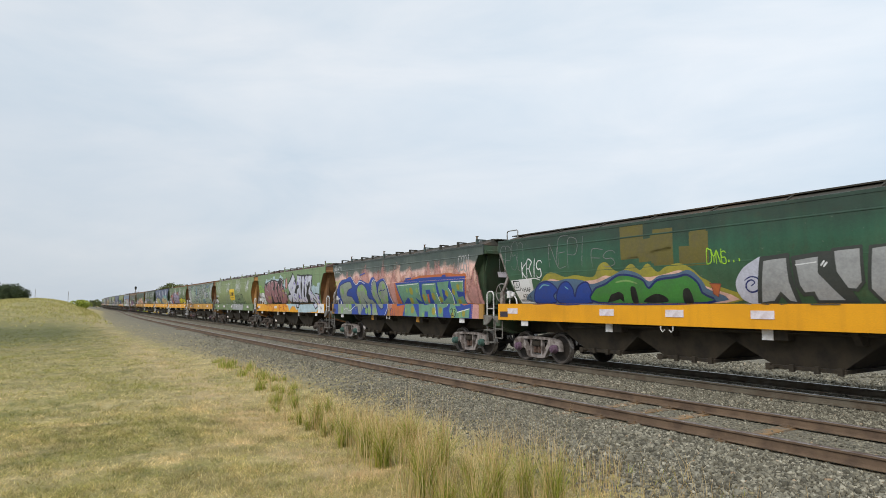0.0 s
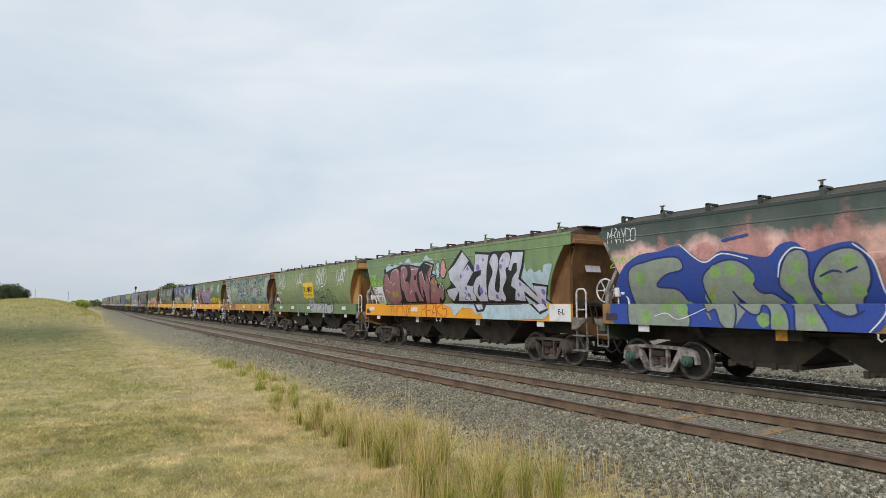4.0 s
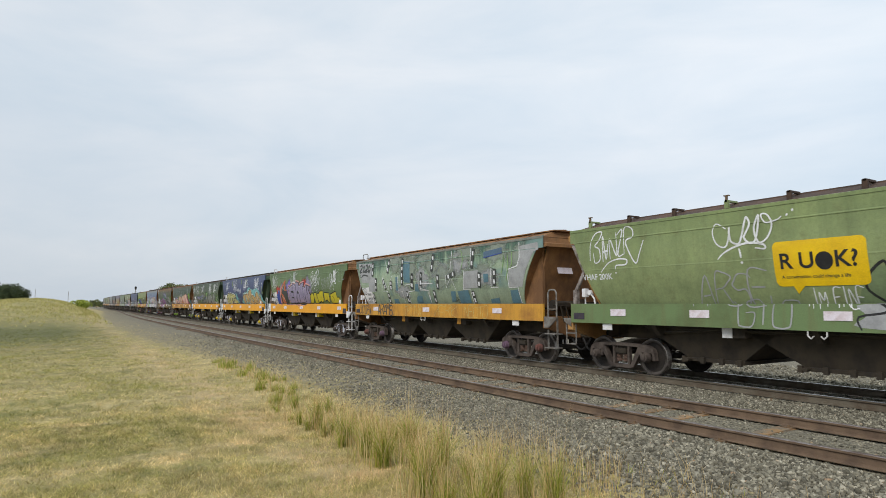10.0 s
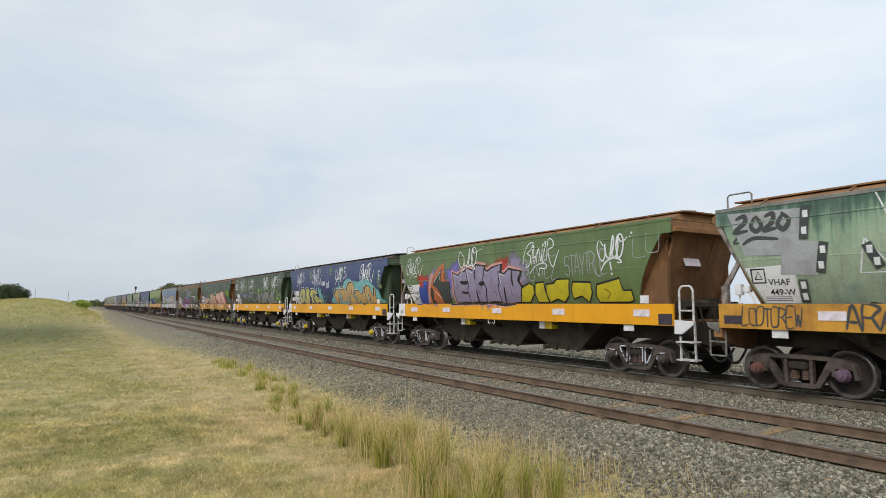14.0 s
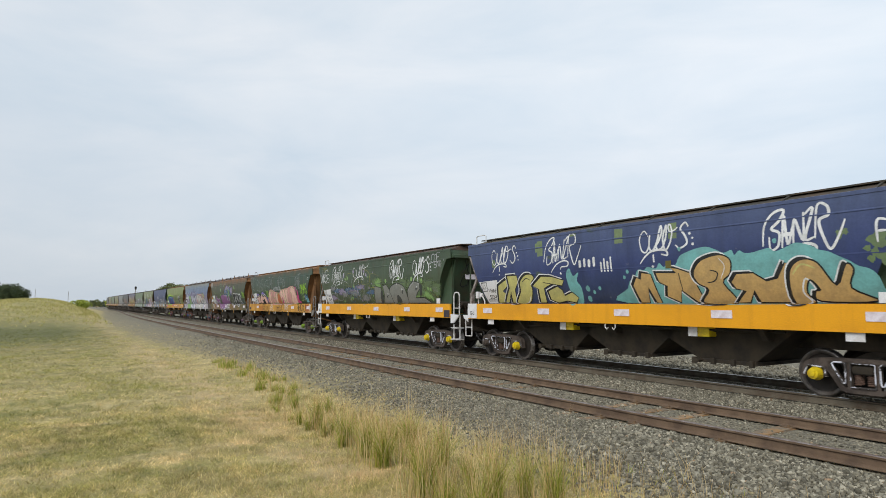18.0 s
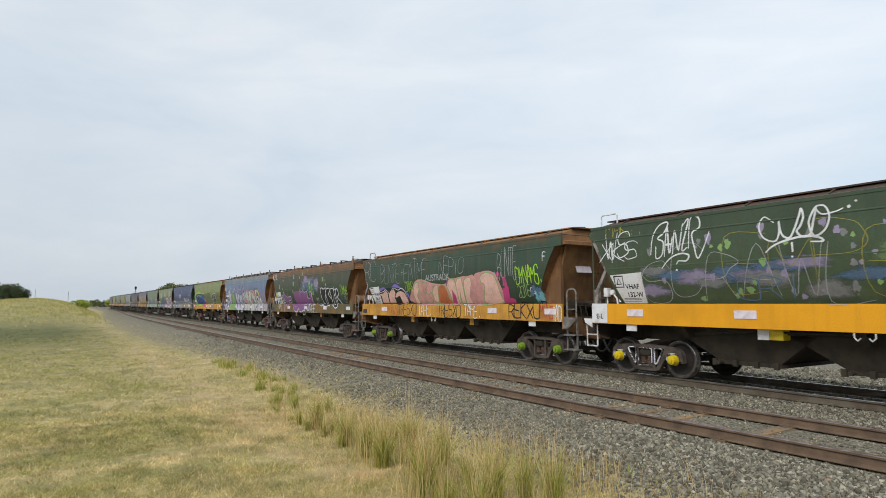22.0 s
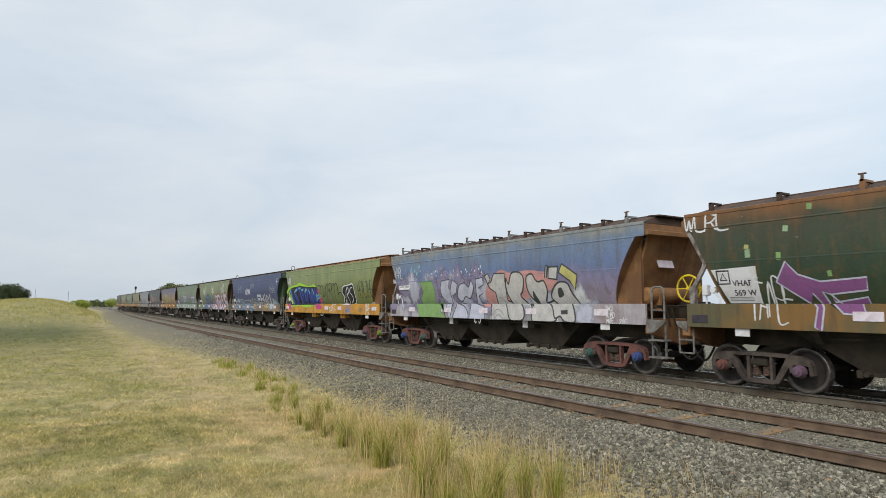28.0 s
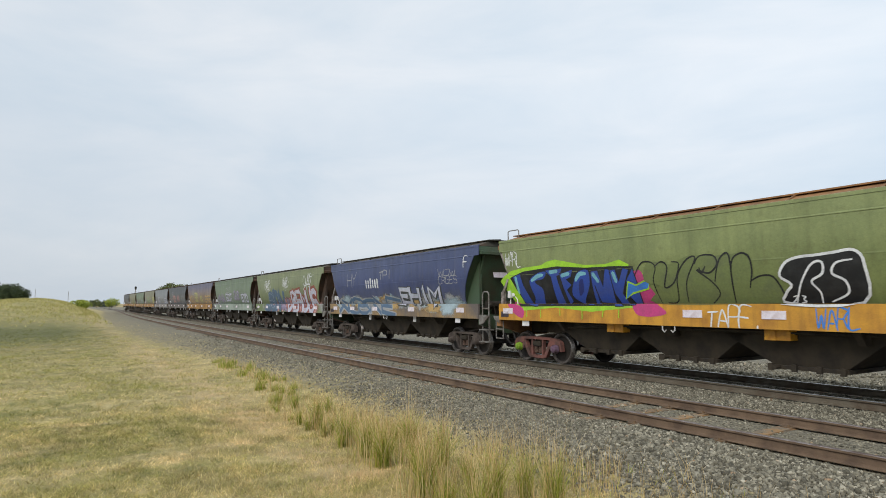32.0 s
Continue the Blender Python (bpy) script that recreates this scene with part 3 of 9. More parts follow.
def b_side_frame(bm):
    """cast bogie side frame: straight top chord, slanted struts to the spring seat, pedestals over the axle boxes"""
    half = [
        [(0.0, 0.655), (0.0, 0.73), (0.5, 0.72), (0.82, 0.69), (0.96, 0.62), (1.0, 0.52), (0.91, 0.52), (0.86, 0.6), (0.5, 0.65)],
        [(0.5, 0.66), (0.5, 0.72), (0.8, 0.69), (0.95, 0.62), (0.99, 0.53), (0.62, 0.53), (0.57, 0.6)],
        [(0.93, 0.56), (1.0, 0.55), (1.02, 0.36), (0.955, 0.35)],
        [(0.58, 0.63), (0.65, 0.62), (0.65, 0.37), (0.585, 0.385)],
        [(0.53, 0.65), (0.63, 0.63), (0.62, 0.55), (0.37, 0.16), (0.27, 0.14), (0.27, 0.2), (0.3, 0.22)],
        [(0.0, 0.13), (0.0, 0.21), (0.3, 0.22), (0.36, 0.17), (0.27, 0.13)],
        [(0.2, 0.18), (0.2, 0.67), (0.258, 0.67), (0.258, 0.2)],
    ]
    for j, b in enumerate(half):
        w = 0.07 - 0.003 * j
        prism(bm, b, "x", -w, w)
        prism(bm, [(-p, q) for p, q in b][::-1], "x", -w + 0.001, w - 0.001)


def b_painted_edge(bm):
    """overspray ridge round the openings of a side frame"""
    for s in (1, -1):
        tri = [(-0.078, s * p, q) for p, q in ((0.27, 0.62), (0.3, 0.65), (0.45, 0.65), (0.49, 0.62), (0.47, 0.57), (0.32, 0.3), (0.29, 0.29), (0.27, 0.33), (0.27, 0.62))]
        pipe(bm, tri, 0.017, 5)
        pipe(bm, [(-0.078, s * 0.6, 0.4), (-0.078, s * 0.62, 0.54), (-0.078, s * 0.9, 0.56), (-0.078, s * 0.98, 0.4)], 0.017, 5)
    pipe(bm, [(-0.078, -0.19, 0.24), (-0.078, -0.19, 0.64), (-0.078, 0.19, 0.64), (-0.078, 0.19, 0.24), (-0.078, -0.19, 0.24)], 0.015, 5)


def b_spring(bm):
    for i in range(5):
        z = 0.265 + i * 0.036
        pipe(bm, [(0.0 + 0.065 * math.cos(a), 0.065 * math.sin(a), z + 0.008 * a) for a in [j * math.pi / 4 for j in range(8)]], 0.016, 5)


def b_bolster(bm):
    prism(bm, [(-1.0, 0.58), (1.0, 0.58), (1.0, 0.72), (0.5, 0.8), (-0.5, 0.8), (-1.0, 0.72)], "y", -0.2, 0.2)
    for s in (-1.04, 1.04):
        box(bm, s - 0.085, s + 0.085, -0.17, 0.17, 0.46, 0.6)


def b_axle_cap(bm):
    cyl(bm, (-0.11, 0, 0), (0.02, 0, 0), 0.095, 14, 0.13)
    cyl(bm, (-0.145, 0, 0), (-0.11, 0, 0), 0.05, 10)
    for i in range(3):
        a = i * 2.09
        cyl(bm, (-0.125, 0.06 * math.cos(a), 0.06 * math.sin(a)), (-0.105, 0.06 * math.cos(a), 0.06 * math.sin(a)), 0.016, 6)


def b_axle(bm):
    cyl(bm, (-1.02, 0, 0), (1.02, 0, 0), 0.075, 12)


def wheel_mesh():
    """wheel on the axis x: dished web, rim, flange, polished tread"""
    if "wheel" in CACHE:
        return CACHE["wheel"]
    prof = [(0.0, 0.09), (-0.03, 0.12), (-0.02, 0.16), (0.015, 0.3), (0.0, WHEEL_R - 0.075), (-0.045, WHEEL_R - 0.06), (-0.052, WHEEL_R - 0.012), (-0.045, WHEEL_R), (0.035, WHEEL_R + 0.004), (0.05, WHEEL_R + 0.028), (0.07, WHEEL_R + 0.028), (0.08, WHEEL_R), (0.08, WHEEL_R - 0.06), (0.045, WHEEL_R - 0.08), (0.05, 0.3), (0.06, 0.12), (0.08, 0.09)]
    seg = 40
    verts, faces, mats = [], [], []
    for j in range(seg):
        a = 2 * math.pi * j / seg
        verts += [(p, r * math.cos(a), r * math.sin(a)) for p, r in prof]
    n = len(prof)
    for j in range(seg):
        for i in range(n - 1):
            a, b = j * n + i, ((j + 1) % seg) * n + i
            faces.append((a, a + 1, b + 1, b))
            mats.append(1 if i in (6, 7, 8) else 2 if i in (4, 5) else 0)
    me = bpy.data.meshes.new("wheel")
    me.from_pydata(verts, [], faces)
    me.polygons.foreach_set("material_index", mats)
    me.polygons.foreach_set("use_smooth", [True] * len(faces))
    me.materials.append(M["wheel"])
    me.materials.append(M["tread"])
    me.materials.append(M["rim"])
    bm = bmesh.new()
    bm.from_mesh(me)
    # lifting holes' dark discs and a chalk mark let the turning show
    for a in (0.4, 3.5):
        cyl(bm, (-0.012, 0.22 * math.cos(a), 0.22 * math.sin(a)), (0.02, 0.22 * math.cos(a), 0.22 * math.sin(a)), 0.03, 8)
    bmesh.ops.recalc_face_normals(bm, faces=bm.faces[:])
    bm.to_mesh(me)
    bm.free()
    CACHE["wheel"] = me
    return me


def b_handrail(bm):
    y0, y1 = Y_R - 0.10, Y_R - 0.44
    x = -HW + 0.1
    pts = [(x, y0, 1.2), (x, y0, 1.95), (x, y0 - 0.04, 2.02), (x, y0 - 0.09, 2.05), (x, y1 + 0.09, 2.05), (x, y1 + 0.04, 2.02), (x, y1, 1.95), (x, y1, 1.2)]
    pipe(bm, pts, 0.024, 8)
    pipe(bm, [(x, y0, 1.52), (x, y1, 1.52)], 0.02, 6)


def b_step(bm):
    y0, y1 = Y_R - 0.10, Y_R - 0.46
    x = -HW + 0.1
    for y in (y0, y1):
        box(bm, x - 0.02, x + 0.03, y - 0.012, y + 0.012, 0.44, 1.3)
    for z in (0.46, 0.84):
        box(bm, x - 0.12, x + 0.16, y1 - 0.03, y0 + 0.03, z, z + 0.03)


def b_step_l(bm):
    x = -HW + 0.12
    for y in (Y_L - 0.05, Y_L + 0.3):
        pipe(bm, [(x, y, 1.15), (x, y, 0.62)], 0.02, 6)
    pipe(bm, [(x, Y_L - 0.05, 0.62), (x, Y_L + 0.3, 0.62)], 0.02, 6)
    pipe(bm, [(x, Y_L - 0.05, 0.9), (x, Y_L + 0.3, 0.9)], 0.02, 6)


def b_ladder_l(bm):
    x = -HW + 0.14
    pipe(bm, [(x, Y_L + 0.06, 1.25), (x, Y_L + 0.06, 3.3)], 0.022, 6)
    pipe(bm, [(x + 0.42, Y_L + 0.06, 1.25), (x + 0.42, Y_L + 0.06, 3.3)], 0.022, 6)
    for i in range(6):
        z = 1.55 + i * 0.3
        pipe(bm, [(x, Y_L + 0.06, z), (x + 0.42, Y_L + 0.06, z)], 0.014, 5)


def b_top_rail(bm):
    x = -HW + 0.3
    y0, y1 = Y_L - 0.1, Y_L - 0.62
    pipe(bm, [(x, y0, Z_E1), (x, y0, 3.86), (x, y0 - 0.05, 3.9), (x, y1 + 0.05, 3.9), (x, y1, 3.86), (x, y1, Z_E1 + 0.1)], 0.018, 6)


def b_strut_l(bm):
    """kneed brace under the end of the top band, standing on a short post"""
    prism(bm, [(Y_L + 0.01, Z_E0 - 0.02), (Y_L - 0.09, Z_E0 - 0.02), (Y_L - 0.48, 2.5), (Y_L - 0.16, 1.98), (Y_L - 0.06, 1.98), (Y_L - 0.38, 2.5)], "x", -HW + 0.06, -HW + 0.12)
    prism(bm, [(Y_L - 0.17, 1.3), (Y_L - 0.17, 2.02), (Y_L - 0.04, 2.02), (Y_L - 0.04, 1.3)], "x", -HW + 0.05, -HW + 0.15)


def b_tank(bm):
    cyl(bm, (-1.05, 0, 0), (0.5, 0, 0), 0.2, 20)
    for s in (-1.05, 0.5):
        d = -1 if s < 0 else 1
        cyl(bm, (s, 0, 0), (s + d * 0.05, 0, 0), 0.2 if d < 0 else 0.2, 20, 0.13)
    for s in (-0.8, 0.25):
        box(bm, s - 0.03, s + 0.03, -0.22, 0.22, -0.36, -0.02)


def b_cylinder(bm):
    cyl(bm, (-0.9, 0, 0), (0.1, 0, 0), 0.13, 16)
    cyl(bm, (-0.98, 0, 0), (-0.9, 0, 0), 0.16, 16)
    box(bm, -0.7, -0.6, -0.15, 0.15, -0.32, 0.0)
    box(bm, -0.1, 0.0, -0.15, 0.15, -0.32, 0.0)
    cyl(bm, (-1.05, -0.25, 0.05), (-0.6, -0.25, 0.05), 0.07, 10)


def b_brake_gear(bm):
    """levers, a reservoir and a bracket box over the end of the frame"""
    box(bm, 0.35, 1.15, Y_R + 0.12, Y_R + 0.42, 1.3, 1.72)
    cyl(bm, (0.2, Y_R + 0.05, 1.55), (1.2, Y_R + 0.05, 1.55), 0.13, 14)
    box(bm, -0.3, 0.35, Y_R + 0.2, Y_R + 0.3, 1.3, 1.55)
    box(bm, 0.0, 0.08, Y_R - 0.1, Y_R + 0.3, 1.3, 1.8)


def b_cross_pipe(bm):
    pipe(bm, [(-1.25, Y_R - 0.16, 1.62), (-0.2, Y_R - 0.16, 1.62), (1.2, Y_R - 0.16, 1.62)], 0.018, 6)


def b_brake_pipe(bm):
    for x in (0.0,):
        pipe(bm, [(x, Y_R + 0.9, 1.5), (x, Y_R - 0.1, 1.6), (x, Y_R - 0.16, 1.62), (x + 0.1, Y_R - 0.2, 1.15)], 0.02, 6)


def b_end_frame_l(bm):
    """open framing behind the ladder: a cross ledge and two braces"""
    box(bm, -1.3, HW - 0.14, Y_L - 0.62, Y_L - 0.5, 1.34, 1.42)
    prism(bm, [(Y_L + 0.0, Z_E0 - 0.1), (Y_L - 0.08, Z_E0 - 0.1), (Y_L - 0.72, 1.4), (Y_L - 0.64, 1.4)], "x", 0.5, 0.56)


def b_retainer(bm):
    box(bm, -HW + 0.1, -HW + 0.24, Y_L - 0.42, Y_L - 0.3, 1.84, 2.06)
    pipe(bm, [(-HW + 0.17, Y_L - 0.36, 1.85), (-HW + 0.17, Y_L - 0.36, 1.66)], 0.02, 6)
    cyl(bm, (-HW + 0.16, Y_L - 0.5, 1.95), (-HW + 0.3, Y_L - 0.5, 1.95), 0.07, 10)
    pipe(bm, [(-HW + 0.2, Y_L - 0.5, 1.95), (-HW + 0.22, Y_L - 0.62, 1.8), (-HW + 0.22, Y_L - 0.66, 1.6)], 0.022, 6)


def b_hand_wheel(bm):
    ring = [(0, 0.23 * math.cos(a), 0.23 * math.sin(a)) for a in [i * math.pi / 10 for i in range(21)]]
    pipe(bm, ring, 0.018, 6)
    for i in range(3):
        a = i * math.pi / 3
        pipe(bm, [(0, 0.23 * math.cos(a), 0.23 * math.sin(a)), (0, -0.23 * math.cos(a), -0.23 * math.sin(a))], 0.012, 5)
    cyl(bm, (-0.03, 0, 0), (0.5, 0, 0), 0.035, 8)


def b_coupler(bm):
    box(bm, -0.12, 0.12, -0.7, 0.2, 0.78, 0.98)
    box(bm, -0.19, 0.17, -0.86, -0.6, 0.72, 1.03)
    box(bm, -0.21, -0.08, -0.95, -0.78, 0.74, 1.01)


def b_hose(bm):
    pts = []
    for i in range(11):
        t = i / 10
        pts.append((-0.45 + 0.1 * t, -0.05 - 0.62 * t, 0.72 - 0.32 * math.sin(math.pi * t)))
    pipe(bm, pts, 0.026, 7)


def b_platform(bm):
    box(bm, -HW + 0.12, HW - 0.12, Y_R - 0.1, Y_R + 0.25, 1.28, 1.32)


def b_platform_l(bm):
    box(bm, -HW + 0.12, HW - 0.12, Y_L - 1.0, Y_L + 0.1, 1.28, 1.32)


def b_plate(bm, w, h, t=0.012):
    box(bm, -t, 0.0, -w / 2, w / 2, -h / 2, h / 2)


def b_step_bracket(bm):
    prism(bm, [(Y_R - 0.02, 1.32), (Y_R - 0.5, 1.3), (Y_R - 0.5, 1.24), (Y_R - 0.2, 1.02), (Y_R - 0.02, 1.02)], "x", -HW + 0.01, -HW + 0.05)


def b_step_bracket_l(bm):
    prism(bm, [(Y_L + 0.02, 1.3), (Y_L + 0.3, 1.3), (Y_L + 0.26, 1.2), (Y_L + 0.02, 1.08)], "x", -HW + 0.01, -HW + 0.05)


def b_notice(bm):
    """on the end slope sheet, lying along its slant"""
    ang = math.atan2(Z_E0 + 0.1 - 1.33, 0.64)
    m = Matrix.Translation((-0.35, Y_R + 0.1 + 0.64 * (Z_E0 + 0.1 - 2.7) / (Z_E0 + 0.1 - 1.33), 2.7)) @ Matrix.Rotation(-(math.pi / 2 - ang), 4, "X")
    vs = box(bm, -0.28, 0.28, -0.012, 0.001, -0.17, 0.17)
    bmesh.ops.transform(bm, matrix=m, verts=vs)


def words(text, parent, mat, y, z, size, x, name="lettering", up=None):
    """printed words, reading towards -y, on a face that looks to -x"""
    cu = bpy.data.curves.new("text", "FONT")
    cu.offset = size * 0.018
    cu.body, cu.size, cu.align_x, cu.align_y = text, size, "LEFT", "CENTER"
    tmp = bpy.data.objects.new("text", cu)
    scene.collection.objects.link(tmp)
    bpy.context.view_layer.update()
    me = bpy.data.meshes.new_from_object(tmp)
    bpy.data.objects.remove(tmp)
    m = Matrix(((0, 0, -1, x), (-1, 0, 0, y), (0, 1, 0, z), (0, 0, 0, 1)))
    me.materials.clear()
    me.materials.append(mat)
    me.transform(m)
    if z > Z_S1:
        bm = bmesh.new()
        bm.from_mesh(me)
        conform(bm)
        bm.to_mesh(me)
        bm.free()
    ob = new(name, me)
    ob.parent = parent
    return ob


def b_equipment(bm):
    box(bm, -1.25, -0.95, -0.22, 0.22, 0.98, 1.24)


def b_brake_rod(bm):
    pipe(bm, [(-1.1, 3.6, 1.02), (-1.1, 2.2, 1.1), (-1.1, -3.4, 1.12)], 0.03, 6)
    pipe(bm, [(-1.22, 3.2, 1.13), (-1.22, -4.0, 1.13)], 0.022, 6)


def plate(parent, y, z, w, h, mat, name="reflector", x=-HW, label=""):
    return part(name, shape(("plate", w, h), lambda bm: b_plate(bm, w, h)), mat, parent, label, pose(x - 0.002, y, z))


def u_bolt(bm):
    pipe(bm, [(0, -0.16, 0.06), (0, -0.16, -0.02), (0, -0.11, -0.07), (0, -0.06, -0.02)], 0.014, 6)


def make_wagon(sp):
    w = thing("grain_hopper_wagon", sp["label"], "freight wagon", "wagons of the grain train")
    body, sill, end, roofm = sp["body"], sp["sill"], sp["end"], sp["roof"]
    pipe_m, bog = sp.get("pipe", M["grey_pipe"]), sp.get("bogie", M["bogie"])
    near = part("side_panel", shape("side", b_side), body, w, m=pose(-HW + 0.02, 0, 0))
    far = part("side_panel", shape("side", b_side), body, w, m=pose(HW - 0.02, 0, 0) @ Matrix.Diagonal((-1, 1, 1, 1)))
    for x, sx in ((-HW + 0.02, 1), (HW - 0.02, -1)):
        part("eave_angle", shape("eave", b_eave), sp.get("band", body), w, m=pose(x, 0, 0) @ Matrix.Diagonal((sx, 1, 1, 1)))
    for z in (Z_E0, 2.52):
        part("weld_seam", shape(("seam", z), lambda bm: b_seam(bm, z)), body, w, m=pose(-HW + 0.0195 + tuck(z), 0, 0))
    part("side_sill", shape("sill", b_sill, 0.006), sill, w, m=pose(-HW, 0, 0))
    part("side_sill", shape("sill", b_sill, 0.006), sill, w, m=pose(HW, 0, 0) @ Matrix.Diagonal((-1, 1, 1, 1)))
    part("end_slope_sheet", shape("slope_r", b_slope_r), end, w)
    part("end_slope_sheet", shape("slope_l", b_slope_l), end, w)
    near_edge = pose(-HW + 0.05, 0, 0)
    part("end_gusset", shape("gusset", b_end_gusset), end, w, m=near_edge)
    part("end_gusset", shape("gusset", b_end_gusset), end, w, m=pose(HW - 0.05, 0, 0) @ Matrix.Diagonal((-1, 1, 1, 1)))
    part("edge_return", shape("return", b_edge_return), end, w, m=near_edge)
    part("gusset_lip", shape("lip", b_gusset_lip), end, w, m=near_edge)
    if sp.get("head"):
        part("head_gusset", shape("head", b_head_gusset), sp["head"], w, m=pose(-HW + 0.3, 0, 0))
    part("end_beam", shape("beam_r", b_end_beam_r, 0.01), end, w)
    part("end_beam", shape("beam_l", b_end_beam_l, 0.01), end, w)
    part("roof", shape("roof", b_roof), roofm, w)
    if sp.get("posts"):
        part("hatch_coaming", shape("coaming", b_coaming), roofm, w)
        n = sp["posts"]
        for i in range(n):
            y = Y_R + 0.75 + (Y_L - Y_R - 1.2) * i / (n - 1)
            part("hatch_post", shape("hpost", b_hatch_post), roofm if i % 3 else sp["body"], w, m=pose(0, y, 0))
            if i % 3 == 0:
                part("hatch_clip", shape("hclip", b_hatch_clip), M["plate_rust"], w, m=pose(0, y, 0))
    else:
        part("roof_walkway", shape("walk", b_walk), roofm, w)
        for i in range(8):
            part("walkway_bracket", shape("wbracket", b_walk_bracket), roofm, w, m=pose(0, Y_R + 0.9 + i * 1.58, 0))
    part("roof_end_plate", shape("roofend", b_roof_end, 0.008), roofm, w)
    if not sp.get("posts"):
        part("top_handrail", shape("toprail", b_top_rail), pipe_m, w)
    part("centre_sill", shape("csill", b_centre_sill), M["under"], w)
    for y in (Y_L + 0.06, Y_R - 0.06):
        part("headstock", shape("headstock", b_headstock, 0.01), end if not sp.get("white_end") else M["under"], w, m=pose(0, y, 0))
    for y in (-2.55, 0.0, 2.5):
        pk = part("discharge_hopper", shape("pocket", b_pocket), M["under"], w, m=pose(0, y, 0) @ Matrix.Diagonal((1, -1, 1, 1)))
        part("gate", shape("gate", b_gate), M["under"], pk)
    for y in (-3.6, 0.2, 3.7):
        part("cross_bearer", shape("bearer", b_cross_bearer), M["under"], w, m=pose(0, y, 0))
    part("brake_rod", shape("brod", b_brake_rod), M["under"], w)
    part("platform", shape("plat", b_platform), end, w)
    part("platform", shape("platl", b_platform_l), end, w)
    part("handrail", shape("handrail", b_handrail), sp.get("rail", pipe_m), w)
    part("step", shape("step", b_step), pipe_m, w)
    part("step", shape("stepl", b_step_l), pipe_m, w)
    if sp.get("white_end"):
        part("end_ladder", shape("ladder", b_ladder_l), end, w)
    part("end_strut", shape("strut", b_strut_l), M["bogie_pale"], w, "dusty pale steel brace")
    part("end_frame", shape("framel", b_end_frame_l), end, w)
    part("retainer_valve", shape("retainer", b_retainer, 0.01), M["white"], w, "small white valve box")
    if sp.get("tank"):
        part("air_tank", shape("tank", b_tank), sp["tank"], w, m=pose(0, Y_R + 0.3, 1.86))
    else:
        part("brake_cylinder", shape("cylinder", b_cylinder), M["under"], w, m=pose(0, Y_R + 0.15, 1.62))
    part("brake_gear", shape("gear", b_brake_gear, 0.012), M["under"], w, "grimy brake gear across the end")
    part("cross_pipe", shape("cpipe", b_cross_pipe), M["under"], w)
    for x in (-0.95, -0.75, -0.3):
        part("brake_pipe", shape("bpipe", b_brake_pipe), M["under"], w, m=pose(x, 0, 0))
    if sp.get("handwheel"):
        part("hand_brake_wheel", shape("hwheel", b_hand_wheel), sp["handwheel"], w, m=pose(-HW + 0.24, Y_L + 0.12, 2.0) @ Matrix.Diagonal((1, 1.25, 1.25, 1)))
    for y, s in ((Y_R - 0.02, 1), (Y_L + 0.02, -1)):
        part("coupler", shape("coupler", b_coupler, 0.01), M["under"], w, m=pose(0, y, 0) @ Matrix.Diagonal((1, s, 1, 1)))
        part("brake_hose", shape("hose", b_hose), M["rubber"], w, m=pose(0, y, 0) @ Matrix.Diagonal((1, s, 1, 1)))
    # plates along the sill
    for y in sp.get("refl", (-5.5, -2.1, 1.1, 3.5, 5.55)):
        plate(w, y, 1.46, 0.46, 0.16, M["reflector"])
    plate(w, Y_R + 1.28, 1.11, 0.3, 0.15, M["white"], "jacking_plate", -HW + 0.06)
    plate(w, Y_L - 1.2, 1.11, 0.3, 0.15, M["white"], "jacking_plate", -HW + 0.06)
    for y in (1.8, -2.2):
        eq = part("valve_box", shape("equip", b_equipment, 0.01), sp.get("valve", M["under"]), w, m=pose(0, y, 0))
        plate(w, y + 0.16, 1.08, 0.22, 0.2, sp.get("tag", M["white"]), "tag_plate", -1.255)
    for s in (1, -1):
        part("tie_down_hook", shape("ubolt", u_bolt), M["white_pipe"], w, m=pose(-HW + 0.01, 0.12, 1.12) @ Matrix.Diagonal((1, s, 1, 1)))
    if sp.get("white_end"):
        plate(w, Y_L - 0.26, 1.44, 0.5, 0.47, M["white"], "end_plate")
        plate(w, Y_R + 0.75, 1.77, 0.24, 0.18, M["white"], "light_bracket", -HW + 0.0)
        plate(w, Y_R + 0.2, 1.33, 0.36, 0.24, M["dark_plate"], "dark_plate", -HW)
        part("step_bracket", shape("bracketw", b_step_bracket), M["white"], w)
        part("step_bracket", shape("bracketl", b_step_bracket_l), M["white"], w)
        words("E-L", w, M["rubber"], Y_L - 0.16, 1.36, 0.17, -HW - 0.016, "lettering")
    else:
        plate(w, Y_L - 0.3, 1.36, 0.36, 0.16, M["dark_plate"], "dark_plate", -HW)
        part("step_bracket", shape("bracketw", b_step_bracket), pipe_m, w)
        part("step_bracket", shape("bracketl", b_step_bracket_l), pipe_m, w)
    if sp.get("right_plate"):
        plate(w, Y_R + 0.42, 1.43, 0.82, 0.45, M["white"], "end_plate")
        words("E-L", w, M["rubber"], Y_R + 0.5, 1.45, 0.2, -HW - 0.016, "lettering")
    if sp.get("notice", True):
        part("end_notice", shape("notice", b_notice), M["reflector"], w, "small weathered notice plate")
    # bogies
    caps = sp.get("caps", (bog, bog))
